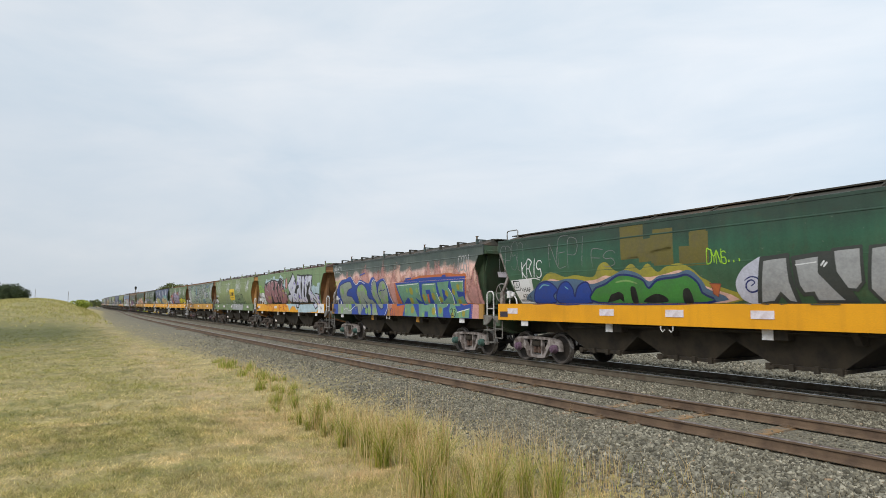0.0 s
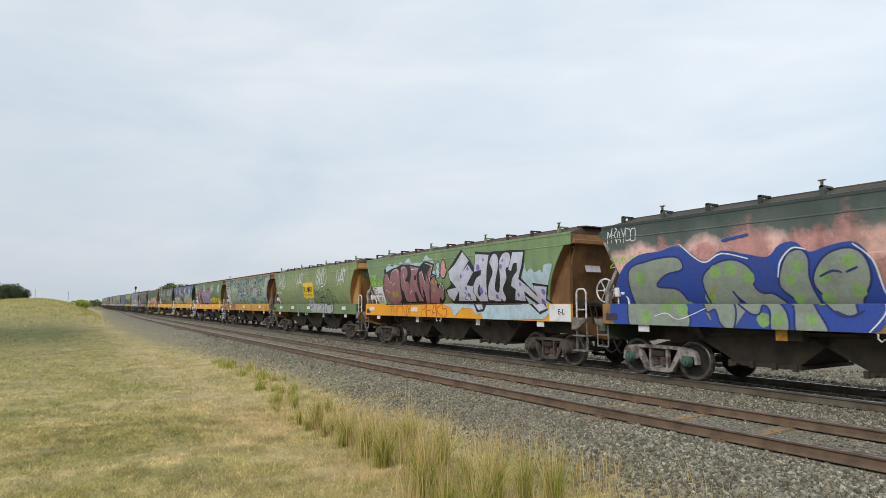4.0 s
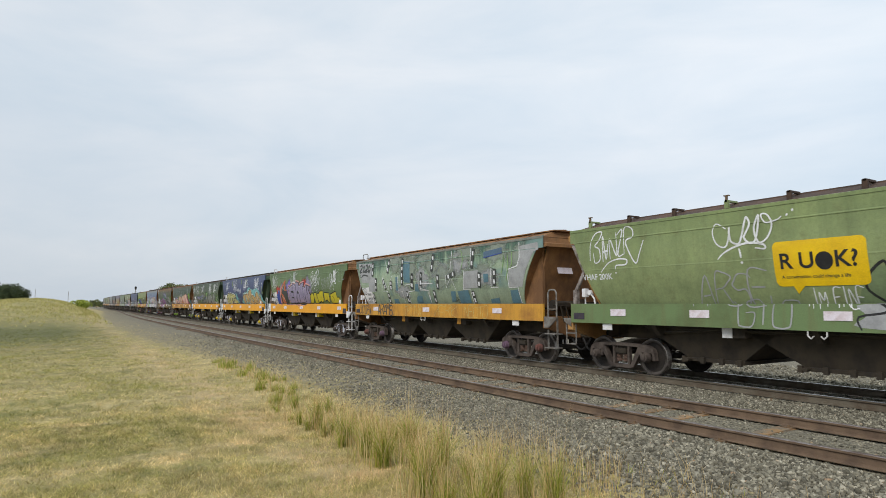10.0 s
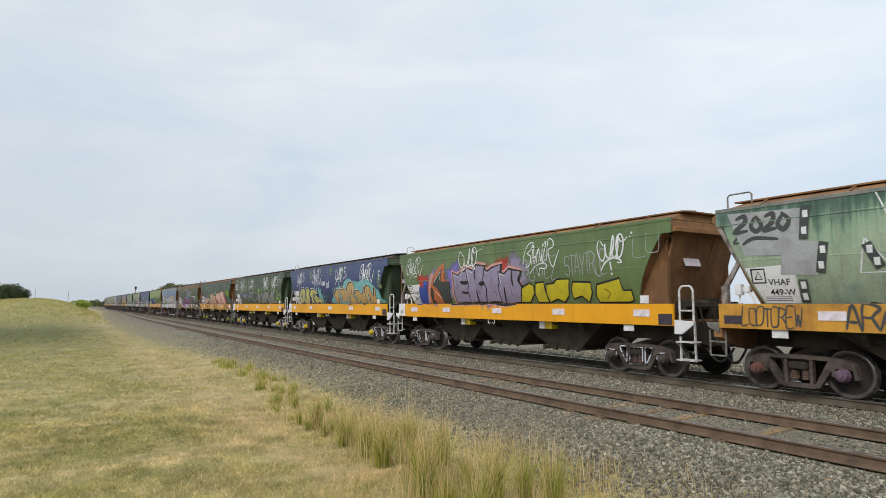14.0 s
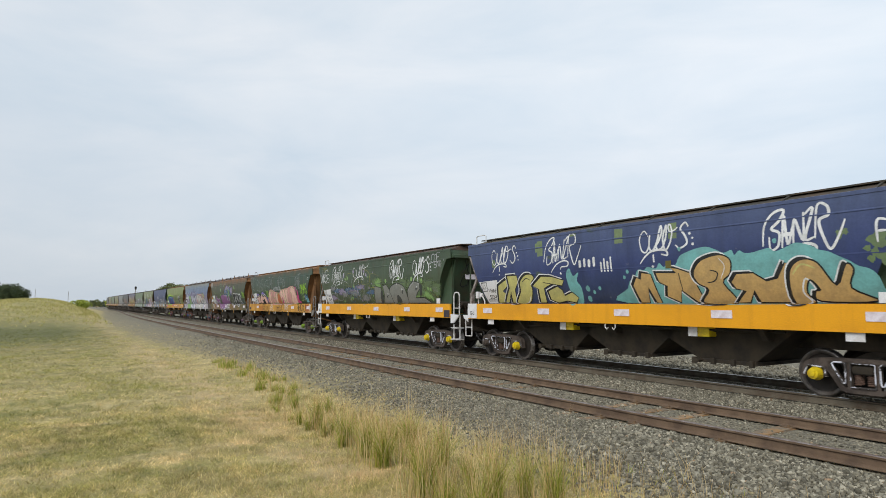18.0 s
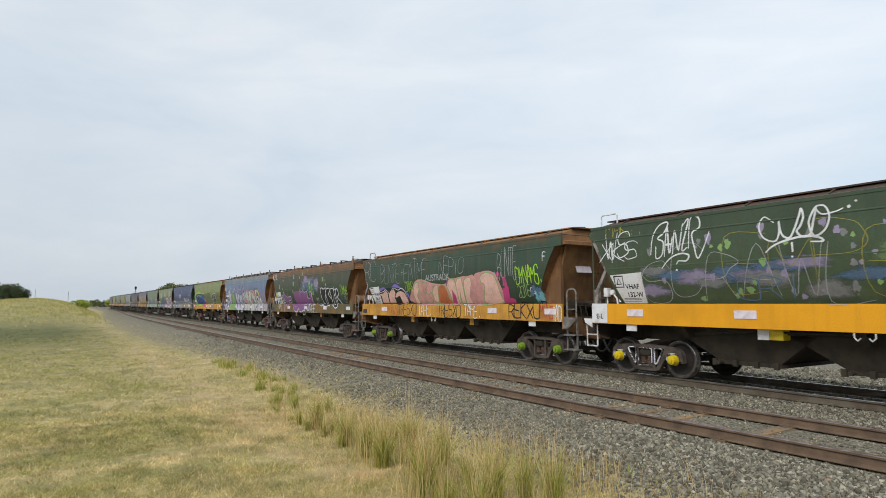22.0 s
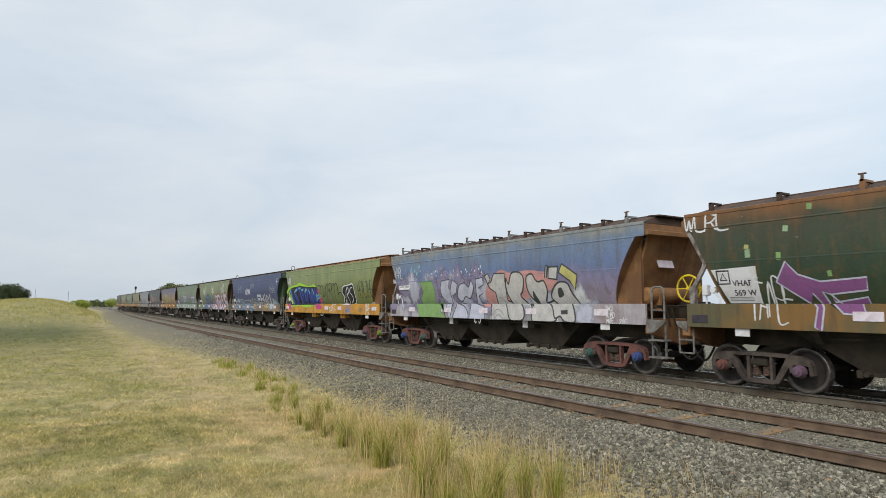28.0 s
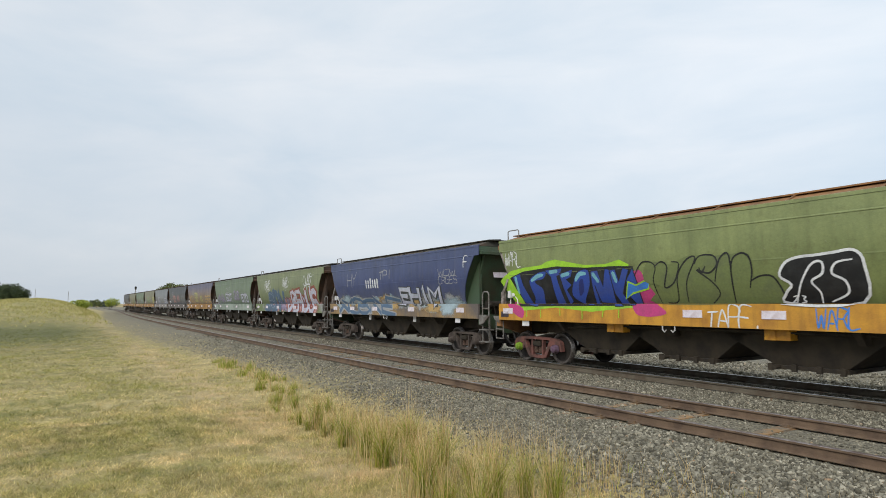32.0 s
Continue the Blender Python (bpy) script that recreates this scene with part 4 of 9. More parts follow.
    for k, by in enumerate((4.92, -5.22)):
        bo = part("bogie", shape("bolster", b_bolster, 0.02), M["under"], w, m=pose(0, by, 0))
        for s in (-1, 1):
            part("side_frame", shape("sframe", b_side_frame, 0.01), bog, bo, m=pose(s * 1.04, 0, 0))
            if sp.get("edges") and s < 0:
                part("painted_edge", shape("pedge", b_painted_edge), sp["edges"], bo, "white overspray round the frame openings", pose(s * 1.04, 0, 0))
            for sy in (-0.1, 0.1):
                part("spring", shape("spring", b_spring), M["spring"], bo, m=pose(s * 1.04 - 0.03 * s, sy, 0))
            for j, sy in enumerate((-AXLE, AXLE)):
                part("axle_cap", shape("cap", b_axle_cap), caps[(j + k) % len(caps)] if s < 0 else bog, bo, m=pose(s * 1.1, sy, WHEEL_R) @ Matrix.Diagonal((-s, 1, 1, 1)))
        for sy in (-AXLE, AXLE):
            ws = part("wheelset", shape("axle", b_axle), M["wheel"], w, m=pose(0, by + sy, WHEEL_R))
            for s in (-1, 1):
                part("wheel", wheel_mesh(), None, ws, m=pose(s * (GAUGE / 2 + 0.03), 0, 0, 0, 0, 0 if s < 0 else 180))
            WHEELS.append((ws, by + sy))
    return w


WHEELS = []
YEL = worn("yellow_sill_paint", rgb(232, 162, 12), rgb(212, 146, 14), 0.9, 0.45, 0.75, rough=0.45, fine=50, bump=0.05, streak=0.12, streak_col=rgb(150, 100, 30))
YEL_OLD = worn("old_yellow_sill_paint", rgb(204, 150, 52), rgb(160, 110, 46), 1.6, 0.42, 0.68, rough=0.6, fine=50, bump=0.12, streak=0.35, streak_col=rgb(120, 84, 44))
YEL_DIRTY = worn("dirty_yellow_sill_paint", rgb(176, 134, 70), rgb(112, 84, 54), 1.3, 0.4, 0.62, rough=0.7, fine=50, bump=0.2, streak=0.5, streak_col=rgb(88, 66, 46))
CAP_Y = worn("yellow_axle_cap", rgb(222, 196, 24), rgb(190, 160, 30), 6, rough=0.5)
CAP_P = worn("purple_axle_cap", rgb(112, 88, 108), rgb(84, 66, 76), 6, rough=0.6)
CAP_G = worn("green_axle_cap", rgb(126, 160, 44), rgb(96, 120, 40), 6, rough=0.5)
CAP_T = worn("teal_axle_cap", rgb(70, 100, 92), rgb(56, 76, 70), 6, rough=0.6)
END_G = worn("dark_green_end", rgb(64, 84, 62), rgb(70, 70, 52), 1.4, 0.45, 0.7, rough=0.6, fine=40, bump=0.2, streak=0.35, streak_col=rgb(62, 56, 44))
END_TAN = worn("ochre_tan_end", rgb(178, 134, 78), rgb(150, 108, 62), 1.4, 0.42, 0.66, rough=0.7, fine=40, bump=0.2, streak=0.3, streak_col=rgb(112, 78, 46))
ROOF_D = worn("roof_grime_dark", rgb(56, 54, 46), rgb(76, 62, 48), 1.5, rough=0.8, fine=40, bump=0.2)
M["dark_plate"] = worn("dark_plate_paint", rgb(52, 46, 58), rgb(64, 56, 62), 5, rough=0.6)
YTAG = worn("amber_tag", rgb(206, 150, 40), rgb(176, 120, 36), 5, rough=0.5)

WAGONS = []


def spec(label, body, sill, end, roof, **kw):
    d = dict(label=label, body=body, sill=sill, end=end, roof=roof)
    d.update(kw)
    WAGONS.append(d)
    return d
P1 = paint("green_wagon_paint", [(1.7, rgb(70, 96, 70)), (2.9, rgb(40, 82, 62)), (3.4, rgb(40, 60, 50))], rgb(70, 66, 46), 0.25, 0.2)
P2 = paint("smoky_dark_paint", [(2.5, rgb(214, 166, 152)), (2.85, rgb(208, 172, 166)), (3.04, rgb(84, 92, 88)), (3.5, rgb(58, 70, 66))], rgb(60, 62, 58), 0.1, 0.1)
P3 = paint("light_green_paint", [(1.5, rgb(108, 131, 92))], rgb(126, 114, 76), 0.25, 0.25)
P4 = paint("sage_green_paint", [(1.5, rgb(132, 144, 104)), (3.6, rgb(114, 129, 84))], rgb(96, 84, 54), 0.3, 0.15)
P4S = worn("sage_sill_paint", rgb(106, 128, 84), rgb(92, 104, 66), 1.2, 0.45, 0.7, rough=0.55, streak=0.25, streak_col=rgb(110, 92, 60))
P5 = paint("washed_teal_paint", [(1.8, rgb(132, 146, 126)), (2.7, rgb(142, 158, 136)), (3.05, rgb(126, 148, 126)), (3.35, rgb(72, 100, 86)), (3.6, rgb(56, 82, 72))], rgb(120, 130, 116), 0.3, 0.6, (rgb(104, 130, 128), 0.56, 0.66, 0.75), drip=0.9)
P6 = paint("field_green_paint", [(1.7, rgb(98, 116, 76)), (3.5, rgb(86, 106, 68))], rgb(76, 76, 52), 0.2, 0.15)
P7 = paint("navy_blue_paint", [(1.7, rgb(50, 62, 90)), (2.6, rgb(46, 58, 102)), (3.5, rgb(66, 78, 112))], rgb(54, 60, 72), 0.2, 0.2, (rgb(62, 76, 62), 0.66, 0.72, 0.9))
P8 = paint("bottle_green_paint", [(1.7, rgb(70, 84, 62)), (3.5, rgb(54, 70, 52))], rgb(78, 58, 42), 0.35, 0.3)
P9 = paint("rusting_green_paint", [(1.7, rgb(48, 66, 52)), (3.35, rgb(46, 68, 54)), (3.75, rgb(104, 74, 48))], rgb(98, 70, 44), 0.35, 0.35)
P10 = paint("rust_bleeding_green_paint", [(1.7, rgb(60, 72, 52)), (2.4, rgb(48, 66, 52)), (3.2, rgb(62, 64, 48)), (3.6, rgb(126, 86, 50))], rgb(118, 80, 46), 0.35, 0.45)
P11 = paint("faded_blue_paint", [(1.7, rgb(150, 138, 150)), (2.3, rgb(128, 122, 152)), (2.7, rgb(94, 112, 148)), (3.3, rgb(104, 120, 142)), (3.5, rgb(128, 132, 132))], rgb(104, 92, 80), 0.4, 0.6)
P12 = paint("olive_green_paint", [(1.7, rgb(112, 122, 74)), (3.5, rgb(122, 132, 88))], rgb(86, 82, 50), 0.3, 0.25)
P13 = paint("dull_blue_paint", [(1.6, rgb(86, 92, 116)), (2.4, rgb(58, 68, 108)), (3.5, rgb(66, 76, 110))], rgb(92, 92, 100), 0.3, 0.3)
# paints of wagons 14 to 22: distance haze is greyed into the colour
P14 = paint("moss_green_paint", [(1.5, rgb(112, 122, 92)), (3.5, rgb(118, 126, 94))], rgb(86, 80, 56), 0.3, 0.3)
P15 = paint("grey_green_paint", [(1.5, rgb(120, 136, 116)), (3.5, rgb(96, 112, 88))], rgb(120, 124, 128), 0.5, 0.3)
P16 = paint("violet_streaked_paint", [(1.5, rgb(150, 126, 96)), (2.5, rgb(132, 116, 110)), (3.3, rgb(92, 92, 116))], rgb(120, 104, 80), 0.4, 0.4)
P17 = paint("slate_paint", [(1.5, rgb(98, 100, 106)), (3.4, rgb(66, 72, 80))], rgb(92, 80, 70), 0.4, 0.4)
P18 = paint("silver_grey_paint", [(1.5, rgb(150, 152, 160)), (3.4, rgb(116, 122, 128))], rgb(130, 120, 112), 0.4, 0.4)
P20 = paint("hazed_olive_paint", [(1.5, rgb(136, 132, 112)), (3.4, rgb(116, 116, 96))], rgb(124, 112, 98), 0.4, 0.4)
RR, RD = M["rust"], M["rust_dark"]

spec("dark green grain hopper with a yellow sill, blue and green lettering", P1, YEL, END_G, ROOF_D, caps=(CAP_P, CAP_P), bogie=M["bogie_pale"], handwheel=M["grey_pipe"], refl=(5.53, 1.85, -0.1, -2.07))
spec("smoky dark grain hopper with orange haze and big green letters", P2, YEL_DIRTY, END_G, ROOF_D, posts=11, caps=(CAP_T, CAP_T), bogie=M["bogie_pale"], handwheel=M["white_pipe"], rail=M["white_pipe"], band=paint("smoky_band_paint", [(3.2, rgb(52, 60, 58))], rgb(60, 60, 56), 0.2, 0.2), tag=YTAG, tank=END_G, refl=())
spec("light green grain hopper with large pale purple letters", P3, YEL, RR, RD, posts=11, white_end=False, rail=M["white_pipe"], right_plate=True, handwheel=M["white_pipe"], refl=(5.6, 1.85))
spec("sage green grain hopper with a yellow speech-bubble sign and white tags", P4, P4S, END_TAN, RD, posts=10, caps=(M["bogie"], M["bogie"]), rail=M["white_pipe"], refl=(4.65, 2.45, -0.24, -5.17), notice=False, head=END_G)
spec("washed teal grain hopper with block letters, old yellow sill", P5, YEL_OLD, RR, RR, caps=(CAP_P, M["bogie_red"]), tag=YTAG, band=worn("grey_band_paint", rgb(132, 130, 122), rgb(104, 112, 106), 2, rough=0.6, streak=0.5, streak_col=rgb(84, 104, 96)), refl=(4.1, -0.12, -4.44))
spec("green grain hopper, red and yellow lettering, fresh yellow sill", P6, YEL, RR, RR, white_end=True, pipe=M["white_pipe"], edges=M["bogie_white"], valve=CAP_Y, refl=(5.0, 2.73, -0.18, -2.93, -5.7))
spec("navy blue grain hopper with tan letters and a fresh yellow sill", P7, YEL, END_G, ROOF_D, white_end=True, pipe=M["white_pipe"], edges=M["bogie_white"], caps=(CAP_Y, M["bogie"]), valve=CAP_Y, refl=(5.15, 2.53, -0.26, -2.86, -5.7))
spec("bottle green grain hopper, grey bubble letters, fresh yellow sill", P8, YEL, END_G, RD, white_end=True, pipe=M["white_pipe"], edges=M["bogie_white"], caps=(CAP_Y, CAP_Y), valve=CAP_Y, refl=(4.89, 2.19, -0.71, -3.45, -5.85))
spec("rusting green grain hopper with pink letters and scribbled yellow sill", P9, YEL_OLD, RR, RR, caps=(CAP_G, CAP_G), tag=YTAG, handwheel=M["rust"], refl=(4.05, -3.44, -6.1))
spec("rust-streaked green grain hopper with purple letters over its side", P10, worn("mottled_sill_paint", rgb(92, 88, 62), rgb(128, 96, 50), 0.9, 0.42, 0.6, rough=0.7, streak=0.5, streak_col=rgb(70, 62, 48)), RR, RD, posts=9, caps=(CAP_P, M["bogie_red"]), tank=M["rust"], tag=YTAG, handwheel=CAP_Y, refl=(2.8, -0.17, -3.07, -6.04))
spec("faded blue grain hopper with large white letters", P11, worn("white_washed_sill_paint", rgb(176, 172, 178), rgb(146, 130, 132), 1.2, 0.45, 0.65, rough=0.6, streak=0.4, streak_col=rgb(120, 104, 96)), RR, RD, posts=16, bogie=M["bogie_red"], caps=(CAP_T, worn("blue_axle_cap", rgb(64, 84, 140), rgb(50, 62, 96), 6)), tank=RR, refl=(4.45, 1.9, -0.21, -2.54, -5.2))
spec("olive green grain hopper with bright blue letters and yellow sill", P12, YEL_OLD, RR, RR, bogie=M["bogie_red"], caps=(CAP_P, CAP_G), tag=YTAG, valve=YTAG, refl=(5.8, -0.5, -2.24, -6.1))
spec("dull blue grain hopper with grey and tan lettering", P13, worn("sooty_yellow_sill_paint", rgb(150, 124, 84), rgb(104, 96, 92), 1.0, 0.42, 0.62, rough=0.7, streak=0.5, streak_col=rgb(90, 84, 80)), END_G, ROOF_D, bogie=M["bogie"])
spec("moss green grain hopper with red and blue lettering", P14, worn("mossy_sill_paint", rgb(110, 124, 84), rgb(150, 150, 150), 1.0, 0.5, 0.66, rough=0.7, streak=0.3), RD, ROOF_D)
spec("grey-green grain hopper with pale lettering", P15, worn("pale_sill_paint", rgb(150, 160, 150), rgb(120, 130, 118), 1.0, rough=0.7, streak=0.4), RD, ROOF_D)
spec("violet-streaked grain hopper with an ochre sill", P16, YEL_DIRTY, RD, RD)
spec("slate grey grain hopper with lettering greyed by haze", P17, worn("slate_sill_paint", rgb(110, 104, 100), rgb(84, 78, 72), 1.0, rough=0.7, streak=0.4), RD, RD)
spec("silver-grey grain hopper with streaks of rust", P18, worn("silver_sill_paint", rgb(140, 138, 136), rgb(110, 100, 92), 1.0, rough=0.7, streak=0.4), RD, RD)
spec("moss green grain hopper with a yellow sill, far down the train", P20, YEL_DIRTY, RD, RD)
spec("grey-green grain hopper, far down the train", P15, YEL_DIRTY, RD, RD)
spec("olive grain hopper, far down the train", P20, YEL_DIRTY, RD, RD)
spec("slate grey grain hopper, the last of the train", P17, YEL_DIRTY, RD, RD)

TRAIN = [make_wagon(s) for s in WAGONS]

# ---- sprayed lettering on the wagon sides ----
GLYPH = {
    "A": "002640|1232", "B": "00062645341303|033342311000", "C": "4536160501103041", "D": "00062645412000", "E": "46060040|0333",
    "F": "460600|0333", "G": "45361605011030414323", "H": "0006|4046|0343", "I": "2026", "J": "4641301001", "K": "0006|460340",
    "L": "060040", "M": "0006234640", "N": "00064046", "O": "160501103041453616", "P": "00063645443303", "Q": "160501103041453616|2240",
    "R": "00062645342303|2340", "S": "4536160504133341301001", "T": "0646|2620", "U": "060110304146", "V": "062046",
    "W": "0610243046", "X": "0046|0640", "Y": "062346|2320", "Z": "06460040", "0": "160501103041453616", "1": "152620",
    "2": "05163645440040", "3": "06462341301001", "6": "461605011030414233130 2".replace(" ", ""), "?": "051636453423|2021", "!": "2622|2021",
    "+": "1333|2224", ".": "2021", "9": "4333140516364540", " ": "",
    "c": "4445352413022110213142", "l": "2613022041", "e": "023345361502103041", "o": "36160401103041453626", "s": "4536151433311001", "a": "0516364540|4324130211204142", "z": "0526363523113132415070",
}
SPRAY = {}


def spray(key, r, g, b, fade=0.28):
    c = rgb(r, g, b)
    d = tuple(v * (1 - fade) + 0.02 for v in c[:3]) + (1,)
    SPRAY[key] = worn("spray_" + key, c, d, 3.4, 0.44, 0.66, rough=0.55, fine=22, bump=0.05, streak=0.4, streak_col=d)


for _k, _c in dict(white=(226, 228, 230), black=(26, 27, 30), grey=(128, 130, 130), silver=(164, 166, 168), dgrey=(62, 66, 64), blue=(44, 74, 160),
                   teal=(108, 152, 126), lime=(158, 210, 50), green=(72, 140, 66), olive=(104, 96, 44), ochre=(158, 150, 60), orange=(190, 106, 62), pink=(226, 184, 170),
                   hotpink=(196, 66, 128), mauve=(150, 104, 110), lilac=(196, 198, 214), violet=(128, 112, 190), purple=(136, 84, 136), cyan=(120, 182, 196),
                   paleblue=(176, 198, 208), tan=(196, 162, 104), straw=(196, 190, 118), gold=(200, 186, 36), red=(190, 62, 52), brick=(142, 72, 60), steel=(86, 112, 140),
                   sky=(60, 130, 214), navy=(34, 46, 110), mint=(150, 178, 140), palegreen=(134, 170, 104), rose=(204, 150, 144), ash=(134, 136, 130), haze=(150, 140, 168), fieldgreen=(112, 124, 76), sage=(116, 134, 96), wash=(142, 152, 140), bone=(198, 196, 192), slateblue=(82, 106, 130), aqua=(116, 178, 178), dusk=(88, 124, 138), moss=(104, 124, 86)).items():
    spray(_k, *_c)

def mist(key):
    """the same paint as a thin spray: dense at the heart of a burst, speckled and gone at its rim"""
    name = "spray_mist_" + key
    if name in bpy.data.materials:
        return bpy.data.materials[name]
    m = SPRAY[key].copy()
    m.name = name
    nt = m.node_tree
    at = nt.nodes.new("ShaderNodeAttribute")
    at.attribute_name = "spray_cover"
    nz = nt.nodes.new("ShaderNodeTexNoise")
    nz.inputs["Scale"].default_value = 5.0
    nz.inputs["Detail"].default_value = 6.0
    nz.inputs["Roughness"].default_value = 0.75
    tc = nt.nodes.new("ShaderNodeTexCoord")
    nt.links.new(tc.outputs["Object"], nz.inputs[0])
    a = nt.nodes.new("ShaderNodeMath")
    a.operation = "MULTIPLY_ADD"
    a.inputs[1].default_value = 1.5
    nt.links.new(at.outputs["Fac"], a.inputs[0])
    nt.links.new(nz.outputs[0], a.inputs[2])
    b = nt.nodes.new("ShaderNodeMapRange")
    b.inputs[1].default_value, b.inputs[2].default_value = 0.62, 1.25
    b.inputs[3].default_value, b.inputs[4].default_value = 0.0, 0.9
    nt.links.new(a.outputs[0], b.inputs[0])
    nt.links.new(b.outputs[0], nt.nodes["Principled BSDF"].inputs["Alpha"])
    return m


FACE, FACE_SILL = -HW + 0.02, -HW


def smooth_line(pts, n=5):
    out = []
    for i in range(len(pts) - 1):
        p0, p1, p2, p3 = pts[max(0, i - 1)], pts[i], pts[i + 1], pts[min(len(pts) - 1, i + 2)]
        for j in range(n):
            t = j / n
            out.append(tuple(0.5 * (2 * b + (c - a) * t + (2 * a - 5 * b + 4 * c - d) * t * t + (3 * b - a - 3 * c + d) * t**3) for a, b, c, d in zip(p0, p1, p2, p3)))
    out.append(pts[-1])
    return out


class Ink:
    """flat paint on a wagon's near side, in metres along y (growing away) and z, a hair in front of the sheet"""

    def __init__(self):
        self.v, self.f, self.mi, self.heart = [], [], [], []
        self.rise = 0.00006

    def ring(self, y, z, lift):
        self.v.append((-lift, y, z))
        return len(self.v) - 1

    def stroke(self, pts, w, lift, mi, taper=False, square=None, flare=0.0):
        """a band of paint along a line: round ends, or square ends drawn out by so much"""
        pts = list(pts)
        n = len(pts)
        if n < 2:
            return
        if square is not None:
            for i, j in ((0, 1), (-1, -2)):
                dy, dz = pts[i][0] - pts[j][0], pts[i][1] - pts[j][1]
                ln = math.hypot(dy, dz) or 1.0
                pts[i] = (pts[i][0] + dy / ln * square, pts[i][1] + dz / ln * square)
        a = []
        m = 7
        for i, (y, z) in enumerate(pts):
            q, r = pts[max(0, i - 1)], pts[min(n - 1, i + 1)]
            dy, dz = r[0] - q[0], r[1] - q[1]
            ln = math.hypot(dy, dz) or 1.0
            t = i / (n - 1)
            hw = w / 2 * (1.0 if not taper else 0.55 + 0.55 * math.sin(math.pi * min(1, (i + 0.6) / n)) ** 0.7)
            hw *= 1 + flare * (2 * t - 1)
            if 0 < i < n - 1 and square is not None:
                ay, az = y - q[0], z - q[1]
                by, bz = r[0] - y, r[1] - z
                la, lb = math.hypot(ay, az) or 1, math.hypot(by, bz) or 1
                cs = max(-1, min(1, (ay * by + az * bz) / la / lb))
                hw *= min(1.12, 1 / max(0.4, math.sqrt((1 + cs) / 2)))
            ny, nz = -dz / ln * hw, dy / ln * hw
            lf = lift + i * self.rise
            a.append((self.ring(y + ny, z + nz, lf), self.ring(y - ny, z - nz, lf)))
        for (p, q), (r, s) in zip(a, a[1:]):
            self.f.append((p, q, s, r))
            self.mi.append(mi)
        if square is not None:
            return
        for (y, z), nxt, lf in ((pts[0], pts[1], lift - self.rise / 2), (pts[-1], pts[-2], lift + n * self.rise)):
            ang = math.atan2(z - nxt[1], y - nxt[0])
            hw = w / 2 * (1.0 if not taper else 0.6)
            c = self.ring(y, z, lf)
            fan = [self.ring(y + hw * math.cos(ang + t), z + hw * math.sin(ang + t), lf) for t in [(-0.5 + k / m) * math.pi for k in range(m + 1)]]
            for k in range(m):
                self.f.append((c, fan[k], fan[k + 1]))
                self.mi.append(mi)

    def blob(self, y, z, ry, rz, lift, mi, rnd, n=30, rough=0.25):
        c = self.ring(y, z, lift)
        self.heart.append(c)
        ph = [rnd.uniform(0, 6.28) for _ in range(5)]
        ids = []
        for k in range(n):
            t = 2 * math.pi * k / n
            s = 1 + rough * (0.5 * math.sin(3 * t + ph[0]) + 0.35 * math.sin(5 * t + ph[1]) + 0.3 * math.sin(8 * t + ph[2]) + 0.25 * math.sin(13 * t + ph[3]))
            ids.append(self.ring(y + ry * s * math.cos(t), z + rz * s * math.sin(t), lift))
        for k in range(n):
            self.f.append((c, ids[k], ids[(k + 1) % n]))
            self.mi.append(mi)

    def put(self, name, parent, mats, label="", soft=False):
        """cut at the sill's top: what lies lower is moved out onto the sill"""
        if not self.f:
            return None
        me = bpy.data.meshes.new(name)
        me.from_pydata(self.v, [], self.f)
        me.polygons.foreach_set("material_index", self.mi)
        if soft:
            den = me.attributes.new("spray_cover", "FLOAT", "POINT")
            for c in self.heart:
                den.data[c].value = 1.0
        zs = [p[2] for p in self.v]
        pieces = []
        for low in (False, True):
            if (low and min(zs) > Z_S1) or (not low and max(zs) < Z_S1):
                continue
            bm = bmesh.new()
            bm.from_mesh(me)
            bmesh.ops.triangulate(bm, faces=[q for q in bm.faces if len(q.verts) > 4])
            def cut(co, no):
                bmesh.ops.bisect_plane(bm, geom=bm.verts[:] + bm.edges[:] + bm.faces[:], plane_co=co, plane_no=no, clear_outer=True)
            if low:
                cut((0, 0, Z_S1 - 0.004), (0, 0, 1))
                cut((0, 0, Z_S0 + 0.004), (0, 0, -1))
            else:
                cut((0, 0, Z_S1 + 0.002), (0, 0, -1))
                cut((0, 0, Z_E1 - 0.055), (0, 0, 1))
            if not low:
                conform(bm)
            for v in bm.verts:
                v.co.x += FACE_SILL if low else FACE
            pieces.append(bm)
        if len(pieces) == 2:
            tmp = bpy.data.meshes.new("half")
            pieces[1].to_mesh(tmp)
            pieces[0].from_mesh(tmp)
            pieces[1].free()
            bpy.data.meshes.remove(tmp)
        bm = pieces[0]
        if not bm.faces:
            bm.free()
            return None
        bm.to_mesh(me)
        bm.free()
        for key in mats:
            me.materials.append(mist(key) if soft else SPRAY[key])
        ob = new(name, me)
        ob.parent = parent
        if label:
            ob["label"] = label
        return ob


def strokes(ch):
    for s in GLYPH.get(ch, "").split("|"):
        if len(s) >= 4:
            yield [(int(s[i]) / 4, int(s[i + 1]) / 6) for i in range(0, len(s), 2)]


LIFT = [0.006]
